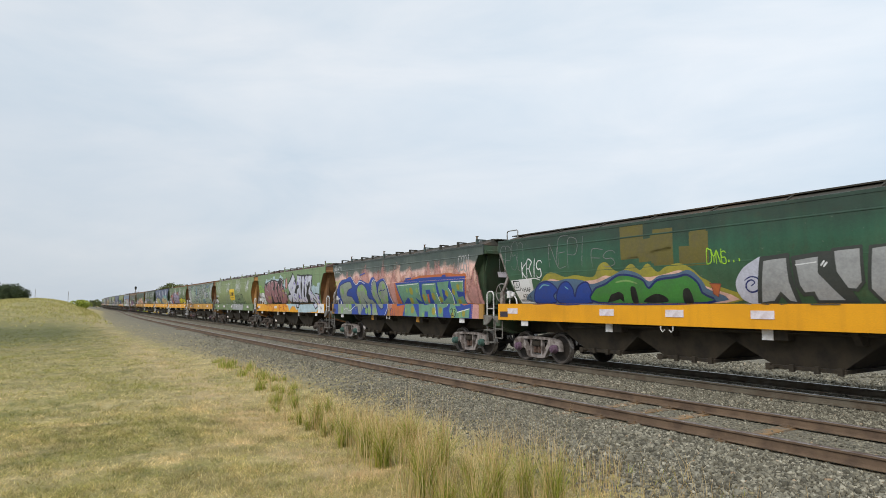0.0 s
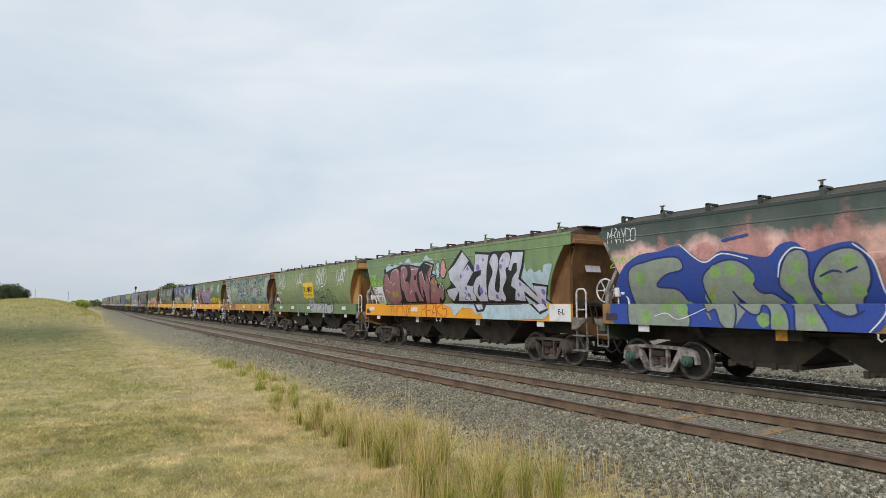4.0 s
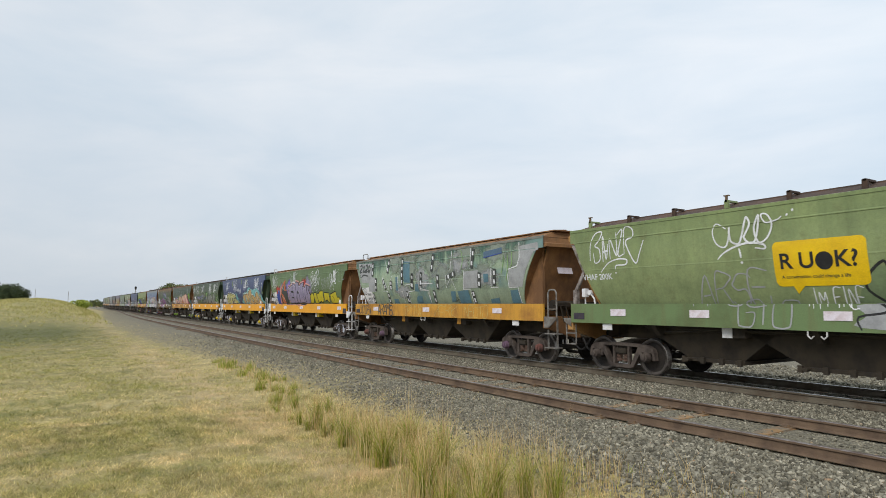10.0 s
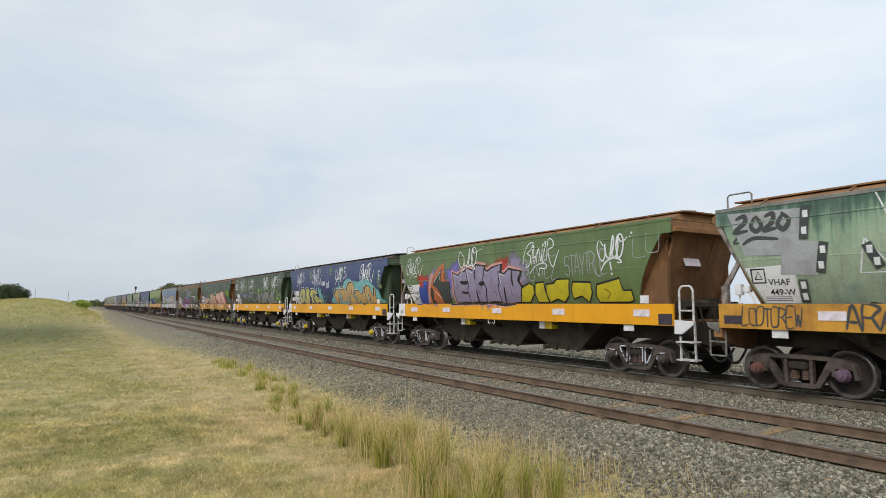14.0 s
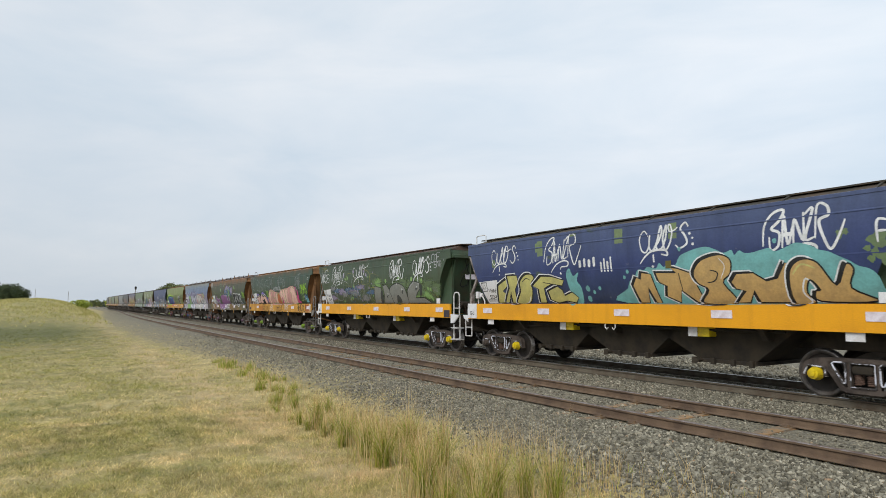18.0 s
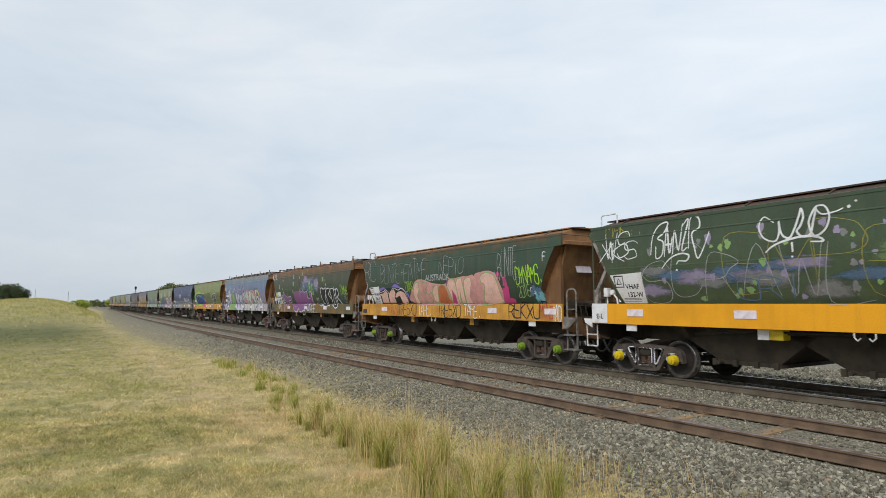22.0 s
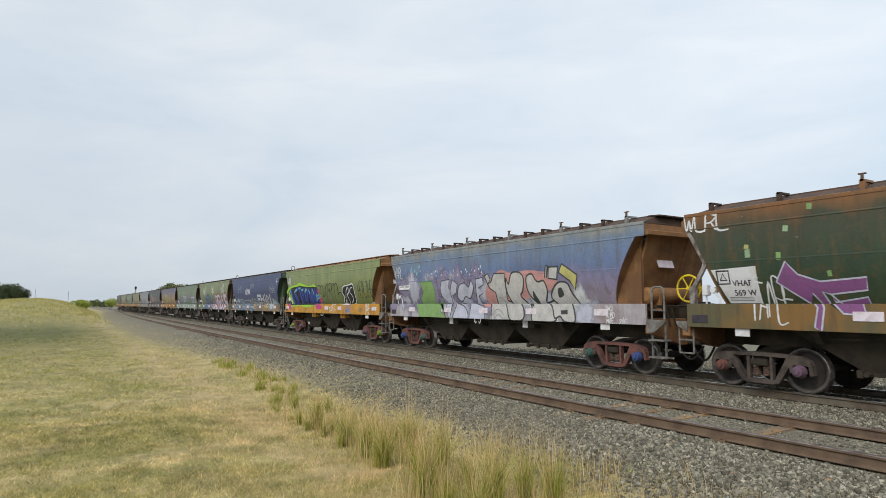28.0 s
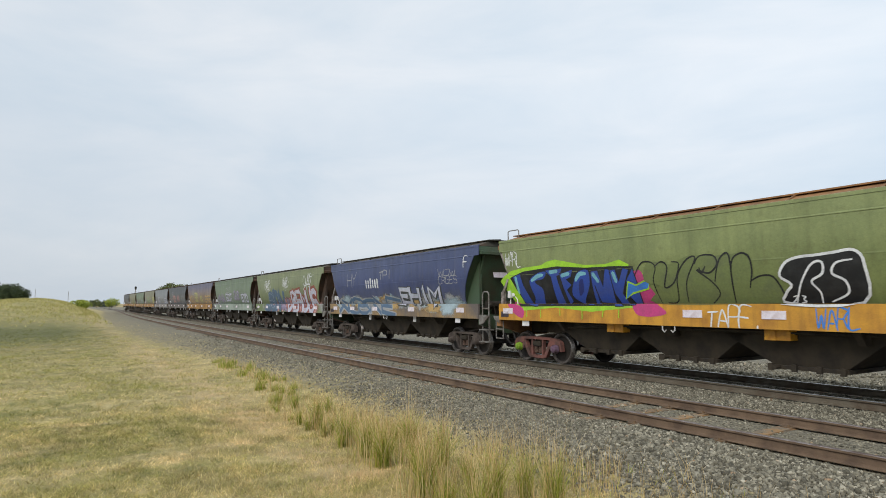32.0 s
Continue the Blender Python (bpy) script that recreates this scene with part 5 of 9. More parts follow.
# signatures that come back on wagon after wagon, drawn on a grid of a hundred
SCRIPT = {
    "cleo": "1975 0887 0170 0646 1739 2353 2477 2651 3343 4058 4585 4894 5080 4563 4253 4743 5547 6070 6294 5568 6043 7051 7675 7294 6494 6880 8182 8787|0617 1429 2939 4843 6439 6631 5433|3534 3517|3508 3507|9388 9389|9996 9997",
    "banzr": "0234 0568 1689 2992 2475 1463 2355 2134 1227 1048|2730 3084 3434 3964|2850 3752|4034 4375 5138 5485|5582 6490 5541 6442|6641 6892 8092 8275 7067 7541 8322 9141 9965|2107 3526 5433 6729 6420 5120 4714|4704 4703",
}
SCRIPT["cleos"] = "|".join(" ".join("%02d%s" % (int(p[:2]) * 0.8, p[2:]) for p in st.split()) for st in SCRIPT["cleo"].split("|")[:4]) + "|8786 8095 7484 8368 8552 7642 6850|9072 9071|9462 9461|9650 9649"
KIN = {"Cleo": "cleo", "Cleos": "cleos", "BANZR": "banzr", "BANSR": "banzr", "BANZY": "banzr", "BAZR": "banzr", "ANZ": "banzr"}


def path(code):
    return [(int(p[:2]) / 99, int(p[2:]) / 99) for p in code.split()]


def tag(wagon, word, col, y, z, wide, high, lw=0.035, slant=0.12, curl=False):
    """a quick one-colour signature"""
    lw *= 0.82
    w = TRAIN[wagon - 1]
    rnd = random.Random(word + str(y))
    if word.strip(".") in KIN:
        ink = Ink()
        tall = high / 0.6
        lean, grow = rnd.uniform(-0.06, 0.1), rnd.uniform(0.94, 1.06)
        LIFT[0] += 0.0003
        for st in SCRIPT[KIN[word.strip(".")]].split("|"):
            pts = [(px + rnd.uniform(-0.012, 0.012) + lean * (pz - 0.5), pz + rnd.uniform(-0.012, 0.012)) for px, pz in path(st)]
            line = smooth_line(pts, 6) if len(pts) > 2 else pts
            ink.stroke([(y - px * wide * grow, z + (pz - 0.4) * tall) for px, pz in line], lw * (1.5 if len(pts) == 2 and abs(pts[0][1] - pts[1][1]) < 0.06 else 1.0), 0.004 + LIFT[0] % 0.004, 0, True)
        ink.put("signature", w, [col])
        return
    ink = Ink()
    n = len(word)
    step = wide / n
    LIFT[0] += 0.0003
    for i, ch in enumerate(word):
        ink = Ink()
        up = rnd.uniform(-0.08, 0.08) * high
        sc = rnd.uniform(0.85, 1.1)
        turn = rnd.uniform(-0.14, 0.14)
        for st in strokes(ch):
            st = [(px + rnd.uniform(-0.05, 0.05), pz + rnd.uniform(-0.03, 0.03)) for px, pz in st]
            line = smooth_line(st, 5)
            pts = [(y - (i + 0.02 + px * 0.94 + (slant * 0.8 + turn) * (pz - 0.5)) * step, z + up + (pz + turn * 0.4 * (px - 0.5)) * high * sc) for px, pz in line]
            ink.stroke(pts, lw, 0.004 + LIFT[0] % 0.004, 0, True)
        ink.put("tag_letter", w, [col])
    if curl:
        ink = Ink()
        ink.stroke([(y - wide * (0.25 + 0.6 * t), z - high * (0.16 - 0.5 * t * (1 - t))) for t in [k / 8 for k in range(9)]], lw, 0.0035, 0, True)
        ink.stroke([(y - wide * 0.42, z - high * 0.18), (y - wide * 0.40, z - high * 0.3)], lw, 0.0032, 0)
        ink.put("tag_flourish", w, [col])


def piece(wagon, word, out, fill, hi, y, z, wide, high, fat=0.24, edge=0.06, dots=None, halo=None, jag=True, second=None, depth=0.05):
    """big outlined letters, each a part of its own: outline, fill, lower tone, highlight and a thrown edge"""
    w = TRAIN[wagon - 1]
    rnd = random.Random(word + out + str(y))
    n = len(word)
    step = wide / n
    fw = fat * (0.72 if jag else 0.82) * min(high, step * 1.3)
    for i, ch in enumerate(word):
        ink = Ink()
        rot = rnd.uniform(-0.12, 0.12)
        dz = rnd.uniform(-0.04, 0.04) * high
        skew = rnd.uniform(-0.12, 0.2)
        base = 0.005 + 0.0012 * (i % 2)
        lines = []
        for st in strokes(ch):
            st = [(px + rnd.uniform(-0.07, 0.07), pz + rnd.uniform(-0.05, 0.05)) for px, pz in st]
            line = st if jag else smooth_line(st, 4)
            inw, inh = step * 1.08 - fw * 0.8, high - fw
            pts = []
            for px, pz in line:
                a, b = (px - 0.5) * inw + skew * (pz - 0.5) * inw, (pz - 0.5) * inh
                a, b = a * math.cos(rot) - b * math.sin(rot), a * math.sin(rot) + b * math.cos(rot)
                pts.append((y - (i + 0.5) * step - a, z + high / 2 + b + dz))
            lines.append((pts, rnd.uniform(-0.3, 0.3)))
        cap = 0.3 * fw if jag else None
        for j, (pts, fl) in enumerate(lines):
            o = None if cap is None else cap + edge
            if halo:
                ink.stroke(pts, fw + edge * 2 + 0.14, base - 0.0032 + j * 0.0003, 4, False, None if o is None else o + 0.06, fl)
            if depth:
                ink.stroke([(p - depth, q - depth * 0.8) for p, q in pts], fw + edge * 1.8, base - 0.0014 + j * 0.0003, 0, False, o, fl)
            ink.stroke(pts, fw + edge * 2, base + j * 0.0003, 0, False, o, fl)
        for j, (pts, fl) in enumerate(lines):
            ink.stroke(pts, fw, base + 0.003 + j * 0.0003, 1, False, cap, fl)
            if second:
                low = [(p, q) for p, q in pts if q < z + high * 0.62]
                if len(low) > 1:
                    ink.stroke(low, fw * 0.82, base + 0.0042 + j * 0.0003, 3, False, None if cap is None else cap * 0.6, fl * 0.5)
            if hi:
                ink.stroke([(p + fw * 0.34, q + fw * 0.2) for p, q in pts[: max(2, len(pts) * 2 // 3)]], 0.018, base + 0.0062 + j * 0.0003, 2)
            if dots:
                for k in range(3):
                    p, q = rnd.choice(pts)
                    ink.blob(p + rnd.uniform(-0.25, 0.25) * fw, q + rnd.uniform(-0.4, 0.4) * fw, fw * 0.26, fw * 0.26, base + 0.0055 + k * 0.0002 + j * 0.0007, 3, rnd, 14, 0.05)
        for k in range(3):
            pts, fl = rnd.choice(lines) if lines else ([], 0)
            if len(pts) > 1:
                p, q = rnd.choice(pts)
                dy, dq = rnd.uniform(-0.3, 0.3) * fw, rnd.uniform(0.3, 0.9) * fw * rnd.choice((-1, 1))
                ink.stroke([(p, q), (p + dy * 0.5, q + dq * 0.5), (p + dy, q + dq)], 0.016, base + 0.0075 + k * 0.0002, 0)
        if jag and depth and lines and rnd.random() < 0.6:
            # a drawn-out spike on one stroke's end
            pts, fl = lines[-1]
            (p0, q0), (p1, q1) = pts[-2], pts[-1]
            ln = math.hypot(p1 - p0, q1 - q0) or 1.0
            uy, uz = (p1 - p0) / ln, (q1 - q0) / ln
            for wd, ext, lf, mi in ((fw + edge * 2, high * 0.2 + edge * 1.6, base + 0.0004, 0), (fw, high * 0.2, base + 0.0034, 1)):
                a = ink.ring(p1 - uz * wd * 0.55, q1 + uy * wd * 0.55, lf)
                b = ink.ring(p1 + uz * wd * 0.55, q1 - uy * wd * 0.55, lf)
                c = ink.ring(p1 + uy * ext * 1.3 - uz * wd * 0.5, q1 + uz * ext * 1.3 + uy * wd * 0.5, lf)
                ink.f.append((a, b, c))
                ink.mi.append(mi)
        ink.put("painted_letter", w, [out, fill, hi or fill, second or dots or fill, halo or out])


SLIT = {
    "A": "2021|2324", "B": "2223|2425", "C": "4323", "D": "2224", "E": "4424|4222", "F": "4424|3031", "G": "4424|3323", "H": "2022|2426", "I": "",
    "K": "2624|2022|4333", "L": "3633", "M": "2624|1012|3032", "N": "1013|3336", "O": "2224", "P": "2425|3031", "R": "2425|2021", "S": "4424|0222",
    "T": "1013|3033", "U": "2623", "V": "2624", "W": "1614|3634|2021", "X": "2625|2021|0313|4333", "Y": "2624|1012", "Z": "0424|4222", "a": "2021|2324", "z": "0424|4222",
}


def block(wagon, word, out, fill, hi, y, z, wide, high, edge=0.04, slit=0.06, jag=False, second=None, halo=None, depth=0.0, cut=0.42, lean=0.12):
    """solid swelling letters that push against each other, parted by outlines and narrow gaps; each a part of its own"""
    w = TRAIN[wagon - 1]
    rnd = random.Random(word + out + str(y))
    n = len(word)
    step = wide / n
    for i, ch in enumerate(word):
        ink = Ink()
        base = 0.0045 + 0.0026 * (i % 2)
        up = rnd.uniform(0.78, 1.1)
        wob = lambda a: rnd.uniform(-a, a)
        if jag:
            shp = [(0.02, 0.0), (-0.04 + wob(0.06), 0.4), (0.06 + wob(0.05), 0.55), (-0.06 + wob(0.08), 0.97 * up), (0.3, 0.9 * up + wob(0.05)), (0.52, 1.0 * up + wob(0.05)), (1.08 + wob(0.1), 0.98 * up + wob(0.05)), (0.92 + wob(0.05), 0.6), (1.06 + wob(0.08), 0.42), (0.98, 0.02), (0.5, 0.0 + wob(0.04))]
        else:
            shp = [(0.03, 0.02), (-0.05, 0.22), (0.0 + wob(0.05), 0.5), (-0.02 + wob(0.05), 0.78), (0.16, 0.95 * up), (0.42 + wob(0.08), 1.03 * up), (0.76, 0.97 * up), (0.98 + wob(0.05), 0.74), (0.96 + wob(0.05), 0.45), (1.06, 0.2), (0.96, 0.01), (0.5, 0.03)]
            shp = smooth_line(shp + [shp[0]], 4)[:-1]
        pts = [(y - (i + 0.5 + (px - 0.5) * 1.1 + lean * (pz - 0.5)) * step, z + pz * high) for px, pz in shp]
        cy, cz = y - (i + 0.5) * step, z + high * 0.45

        def body(ps, lf, mi, grow=0.0, dy=0.0, dz=0.0):
            c = ink.ring(cy + dy, sum(q for p, q in ps) / len(ps) + dz, lf)
            ids = []
            for p, q in ps:
                ln = math.hypot(p - cy, q - cz) or 1.0
                ids.append(ink.ring(p + (p - cy) / ln * grow + dy, q + (q - cz) / ln * grow + dz, lf))
            for k in range(len(ids)):
                ink.f.append((c, ids[k], ids[(k + 1) % len(ids)]))
                ink.mi.append(mi)

        if halo:
            body(pts, 0.0026 + 0.0003 * (i % 2), 4, edge + 0.06)
        if depth:
            body(pts, 0.0034 + 0.0003 * (i % 2), 0, edge, -depth, -depth * 0.6)
        body(pts, base, 1)
        if second:
            top = z + high * cut
            if cut <= 0:
                for k in range(5):
                    r = high * rnd.uniform(0.03, 0.09)
                    ink.blob(cy + wob(0.3) * step, cz + wob(0.36) * high, r, r, base + 0.0003 + k * 0.00006, 3, rnd, 14, 0.05)
            cut > 0 and body([(p, min(q, top + 0.04 * math.sin(p * 9))) for p, q in pts], base + 0.0003, 3, -edge * 0.8)
        ink.stroke(pts + pts[:2], edge, base + 0.0007, 0, True)
        for k, s in enumerate(SLIT.get(ch, "").split("|")):
            if len(s) < 4:
                continue
            st = [(int(s[j]) / 4 + wob(0.05), int(s[j + 1]) / 6 + wob(0.03)) for j in range(0, len(s), 2)]
            st = [(y - (i + 0.5 + (px - 0.5) * 1.02 + lean * (pz - 0.5)) * step, z + pz * high * up * 0.98) for px, pz in st]
            mid = ((st[0][0] + st[-1][0]) / 2 + wob(0.04), (st[0][1] + st[-1][1]) / 2 + wob(0.03))
            ink.stroke(smooth_line([st[0], mid, st[-1]], 4), slit * rnd.uniform(0.7, 1.5), base + 0.0011 + k * 0.0002, 0, True)
        if hi:
            m = len(pts)
            run = [(p + (cy - p) * 0.16, q + (cz - q) * 0.16) for p, q in pts[int(m * 0.22) : int(m * 0.5)]]
            ink.stroke(run, 0.022, base + 0.0018, 2, True)
        for k in range(2):
            p, q = cy + wob(0.3) * step, cz + wob(0.3) * high
            ink.stroke(smooth_line([(p, q), (p + wob(0.06), q + 0.08), (p + wob(0.1), q + 0.14)], 3), 0.014, base + 0.002 + k * 0.0002, 0)
        ink.put("painted_letter", w, [out, fill, hi or fill, second or fill, halo or out])


LAYER = {}


def art(wagon, y, z, wide, high, *marks):
    """one drawn letter in a box on the side: outlined fills, lines and dots, in order; a ~ rounds the path"""
    ink, cols = Ink(), []
    ink.rise = 0.00001
    for style, code in marks:
        kind, col, size = style.split()
        LAYER[wagon] = lift = LAYER.get(wagon, 0.003) + 0.0003
        pts = [(y - px * wide, z + pz * high) for px, pz in path(code.lstrip("~"))]
        cols.append(col)
        mi = len(cols) - 1
        if kind == "line":
            ink.stroke(smooth_line(pts, 4) if code[0] == "~" else pts, float(size), lift, mi, True)
        elif kind == "dot":
            for k, (p, q) in enumerate(pts):
                r = float(size)
                ink.blob(p, q, r, r * 1.1, lift + k * 0.00002, mi, random.Random(int(p * 100)), 16, 0.08)
        else:
            if code[0] == "~":
                n = len(pts)
                pts = smooth_line(pts[-2:] + pts + pts[:2], 4)[8:8 + 4 * n]
            ink.f.append(tuple(ink.ring(p, q, lift) for p, q in pts))
            ink.mi.append(mi)
            if float(size):
                cols.append(kind)
                LAYER[wagon] = lift = lift + 0.0003
                ink.stroke(pts + pts[:2], float(size), lift, mi + 1)
    ink.put("painted_letter", TRAIN[wagon - 1], cols)


def shaded(wagon, y, z, wide, high, fill, code, *more, throw=0.07):
    """a letter with a black block shadow thrown up and back, rimmed in white"""
    art(wagon, y + throw, z, wide, high + throw * 0.8, ("white black .03", code))
    art(wagon, y, z, wide, high, ("black " + fill + " .03", code), *more)


def end_tag(wagon, word, col, x, z, wide, high, lw=0.014):
    """a scrawl on the steep end sheet"""
    w = TRAIN[wagon - 1]
    rnd = random.Random(word)
    for i, ch in enumerate(word):
        bm = bmesh.new()
        for st in strokes(ch):
            line = smooth_line([(px + rnd.uniform(-0.06, 0.06), pz + rnd.uniform(-0.05, 0.05)) for px, pz in st], 4)
            pts = []
            for px, pz in line:
                zz = z + pz * high
                pts.append((x + (i + px * 0.95 + 0.15 * pz) * wide / len(word), Y_R + 0.097 + 0.64 * (Z_E0 + 0.1 - zz) / (Z_E0 + 0.1 - 1.33), zz))
            pipe(bm, pts, lw, 5)
        if bm.verts:
            part("tag_letter", finish(bm), SPRAY[col], w)


def cloud(wagon, cols, y, z, wide, high, n=6, seed=0, size=0.35):
    """sprayed background: many small overlapping ragged blots"""
    w = TRAIN[wagon - 1]
    rnd = random.Random(seed * 31 + wagon)
    ink = Ink()
    m = n * 2
    for i in range(m):
        cy = y - wide * (i + 0.5) / m + rnd.uniform(-0.04, 0.04) * wide
        rz = high * rnd.uniform(size * 0.5, size)
        cz = z + rz * 0.7 + (high - 1.5 * rz) * rnd.uniform(0.1, 0.95)
        ink.blob(cy, cz, wide / n * rnd.uniform(0.6, 0.95), rz * 1.55, 0.0006 + 0.00008 * i, i % len(cols), rnd, 36, 0.25)
    ink.put("paint_cloud", w, cols, soft=True)


def film_strip(wagon, y, z, high, lean=0.0):
    """dark band with white squares, as on film"""
    w = TRAIN[wagon - 1]
    ink = Ink()
    ink.stroke([(y, z), (y - lean, z + high)], 0.16, 0.0205, 0, False, 0.0)
    n = max(2, int(high / 0.24))
    for i in range(n):
        t = (i + 0.5) / n
        ink.stroke([(y - lean * t, z + high * t - 0.065), (y - lean * t, z + high * t + 0.065)], 0.09, 0.0212 + i * 0.00005, 1, False, 0.0)
    ink.put("painted_strip", w, ["dgrey", "white"])


def splats(wagon, cols, y, z, wide, high, n=20, seed=0, r=0.07):
    w = TRAIN[wagon - 1]
    rnd = random.Random(seed * 17 + wagon)
    ink = Ink()
    for i in range(n):
        s = r * rnd.uniform(0.4, 1.3)
        ink.blob(y - wide * rnd.random(), z + high * rnd.random(), s, s * rnd.uniform(0.8, 1.6), 0.0024 + 0.00004 * i, rnd.randrange(len(cols)), rnd, 14, 0.35)
    ob = ink.put("paint_splash", w, cols)
    if ob:
        ob["kind"] = "stuff"


def patches(wagon, cols, y, z, wide, high, n=8, seed=0, size=0.2):
    """squares of cover-up paint"""
    w = TRAIN[wagon - 1]
    rnd = random.Random(seed * 13 + wagon)
    for i in range(n):
        ink = Ink()
        s = size * rnd.uniform(0.5, 1.2)
        cy, cz = y - wide * rnd.random(), z + high * rnd.random()
        ink.stroke([(cy, cz), (cy + rnd.uniform(-0.02, 0.02), cz + s * rnd.uniform(0.6, 1.4))], s * rnd.uniform(0.6, 1.0), 0.002, 0)
        ink.f, ink.mi = ink.f[:1], ink.mi[:1]
        ink.put("touch_up_patch", w, [rnd.choice(cols)])


def bars(wagon, col, y, z, wide, high, n, seed=0):
    """what is left of old lettering: short upright bars"""
    w = TRAIN[wagon - 1]
    rnd = random.Random(seed + wagon * 3)
    ink = Ink()
    for i in range(n):
        cy = y - wide * (i + 0.5) / n
        ink.stroke([(cy, z), (cy, z + high * rnd.uniform(0.5, 1.0))], wide / n * rnd.uniform(0.35, 0.6), 0.003, 0)
    ink.put("old_lettering", w, [col])


def code_panel(wagon, number, cls="VHAF", wide=0.95):
    """white stencil panel at the wagon's end with an emblem, class letters and number"""
    w = TRAIN[wagon - 1]
    y0 = Y_L - 0.56
    def build(bm):
        prism(bm, [(edge_l(2.36) - 0.04, 2.36), (edge_l(Z_S1) - 0.04, Z_S1 + 0.01), (y0 - wide, Z_S1 + 0.01), (y0 - wide, 2.40)], "x", -0.003, 0.0)
        conform(bm)
    pl = part("code_panel", shape(("code", wide), build), M["white"], w, "white panel with black stencilled code", pose(FACE - 0.0006, 0, 0))
    blk = SPRAY["black"]
    ink = Ink()
    ey, ez, s = y0 - 0.24, 2.2, 0.13
    sq = [(ey + s, ez + s), (ey - s, ez + s), (ey - s, ez - s), (ey + s, ez - s), (ey + s, ez + s)]
    ink.stroke(sq, 0.035, 0.0045, 0)
    ink.stroke([(ey + 0.07, ez - 0.06), (ey, ez + 0.08), (ey - 0.07, ez - 0.06), (ey + 0.07, ez - 0.06)], 0.028, 0.0045, 0)
    ink.put("emblem", w, ["black"])
    words(cls, w, blk, y0 - 0.42, 2.07, 0.165, FACE - 0.006)
    words(number, w, blk, y0 - 0.42, 1.88, 0.165, FACE - 0.006)
    for i in range(3):
        ink = Ink()
        ink.stroke([(y0 - 0.3, 1.8 - i * 0.035), (y0 - 0.8, 1.8 - i * 0.035)], 0.012, 0.0045, 0)
        ink.put("small_print", w, ["dgrey"])


tag(1, "KRIS", "white", 5.12, 2.41, 0.86, 0.48, 0.04, 0.2, True)
tag(1, "NEPI", "grey", 3.94, 2.62, 1.47, 0.72, 0.02)
tag(1, "FS", "grey", 2.33, 2.60, 0.77, 0.39, 0.02)
tag(1, "DYNS...", "lime", -0.91, 2.50, 0.77, 0.27, 0.03)
tag(1, "GPSO", "grey", 6.15, 2.62, 1.12, 0.81, 0.015)
patches(1, ["olive", "olive"], 1.44, 2.49, 1.44, 0.31, 5, 3, 0.75)
patches(1, ["olive"], -0.40, 2.47, 0.38, 0.25, 3, 4, 0.5)
cloud(2, ["pink", "pink", "rose"], -0.25, 1.19, 5.71, 1.75, 9, 1, 0.42)
cloud(2, ["pink", "rose"], 5.07, 1.12, 5.60, 1.87, 6, 2, 0.45)
cloud(2, ["pink", "rose"], -5.24, 1.18, 0.99, 1.50, 4, 4, 0.45)
tag(2, "COS!", "silver", -5.11, 2.79, 0.70, 0.51, 0.05)
tag(2, "MRAYDO", "white", 6.05, 3.14, 0.86, 0.32, 0.025)
tag(2, "EU", "navy", -0.11, 1.08, 0.38, 0.43, 0.03)
tag(2, "2YNS", "lime", 6.00, 2.56, 0.81, 0.23, 0.025)
tag(2, "ESKA", "lilac", 5.11, 1.12, 0.95, 0.51, 0.025)
tag(3, "TRONX", "red", 3.93, 1.14, 1.82, 0.49, 0.03)
tag(3, "REAKS", "red", 1.28, 1.20, 1.77, 0.49, 0.04)
tag(3, "DYNA...", "lime", 5.92, 2.68, 1.15, 0.24, 0.036)
tag(3, "REAK.WURL..", "lime", 5.78, 2.43, 1.45, 0.2, 0.034)
tag(4, "BANZR", "white", 5.61, 2.83, 1.69, 0.70, 0.04, 0.15, True)
tag(4, "Cleo..", "white", 2.11, 2.81, 1.64, 0.61, 0.045, 0.1, True)
tag(4, "BANZR", "white", -1.23, 2.81, 1.53, 0.74, 0.05, 0.15, True)
tag(4, "Cleo...", "white", -4.14, 2.79, 1.38, 0.61, 0.055, 0.1, True)
tag(4, "ARSE", "silver", 2.57, 1.63, 1.58, 0.62, 0.035)
tag(4, "GIO", "silver", 1.58, 1.25, 1.06, 0.60, 0.035)
tag(4, "IM FINE", "white", 0.28, 1.61, 0.87, 0.34, 0.025)
tag(5, "2020.", "dgrey", 5.85, 2.86, 1.0, 0.34, 0.06)
tag(5, "LOOTOREW", "dgrey", 5.75, 1.26, 1.15, 0.34, 0.035)
cloud(5, ["wash", "silver", "wash"], 2.97, 1.78, 8.36, 1.93, 8, 2, 0.2)
tag(5, "ABC", "dgrey", -1.84, 1.69, 0.36, 0.23, 0.02)
tag(5, "ARAMS.", "dgrey", 3.90, 1.23, 1.61, 0.42, 0.06)
tag(5, "TRONX", "straw", 1.57, 1.20, 1.38, 0.43, 0.015)
tag(5, "ZERK", "straw", -0.68, 1.21, 1.52, 0.40, 0.015)
tag(5, "NEOTO", "straw", -2.65, 1.21, 1.31, 0.38, 0.015)
tag(6, "BANZR", "white", 5.72, 2.88, 1.26, 0.56, 0.035, 0.12, True)
tag(6, "Cleo", "white", 1.98, 2.88, 1.40, 0.65, 0.045, 0.1, True)
tag(6, "BANZR", "white", -1.43, 2.86, 1.54, 0.62, 0.04)
tag(6, "Cleo...", "white", -4.36, 2.74, 1.18, 0.63, 0.055, 0.1, True)
tag(6, "BUNTEZ", "silver", -1.43, 2.39, 1.42, 0.55, 0.03)
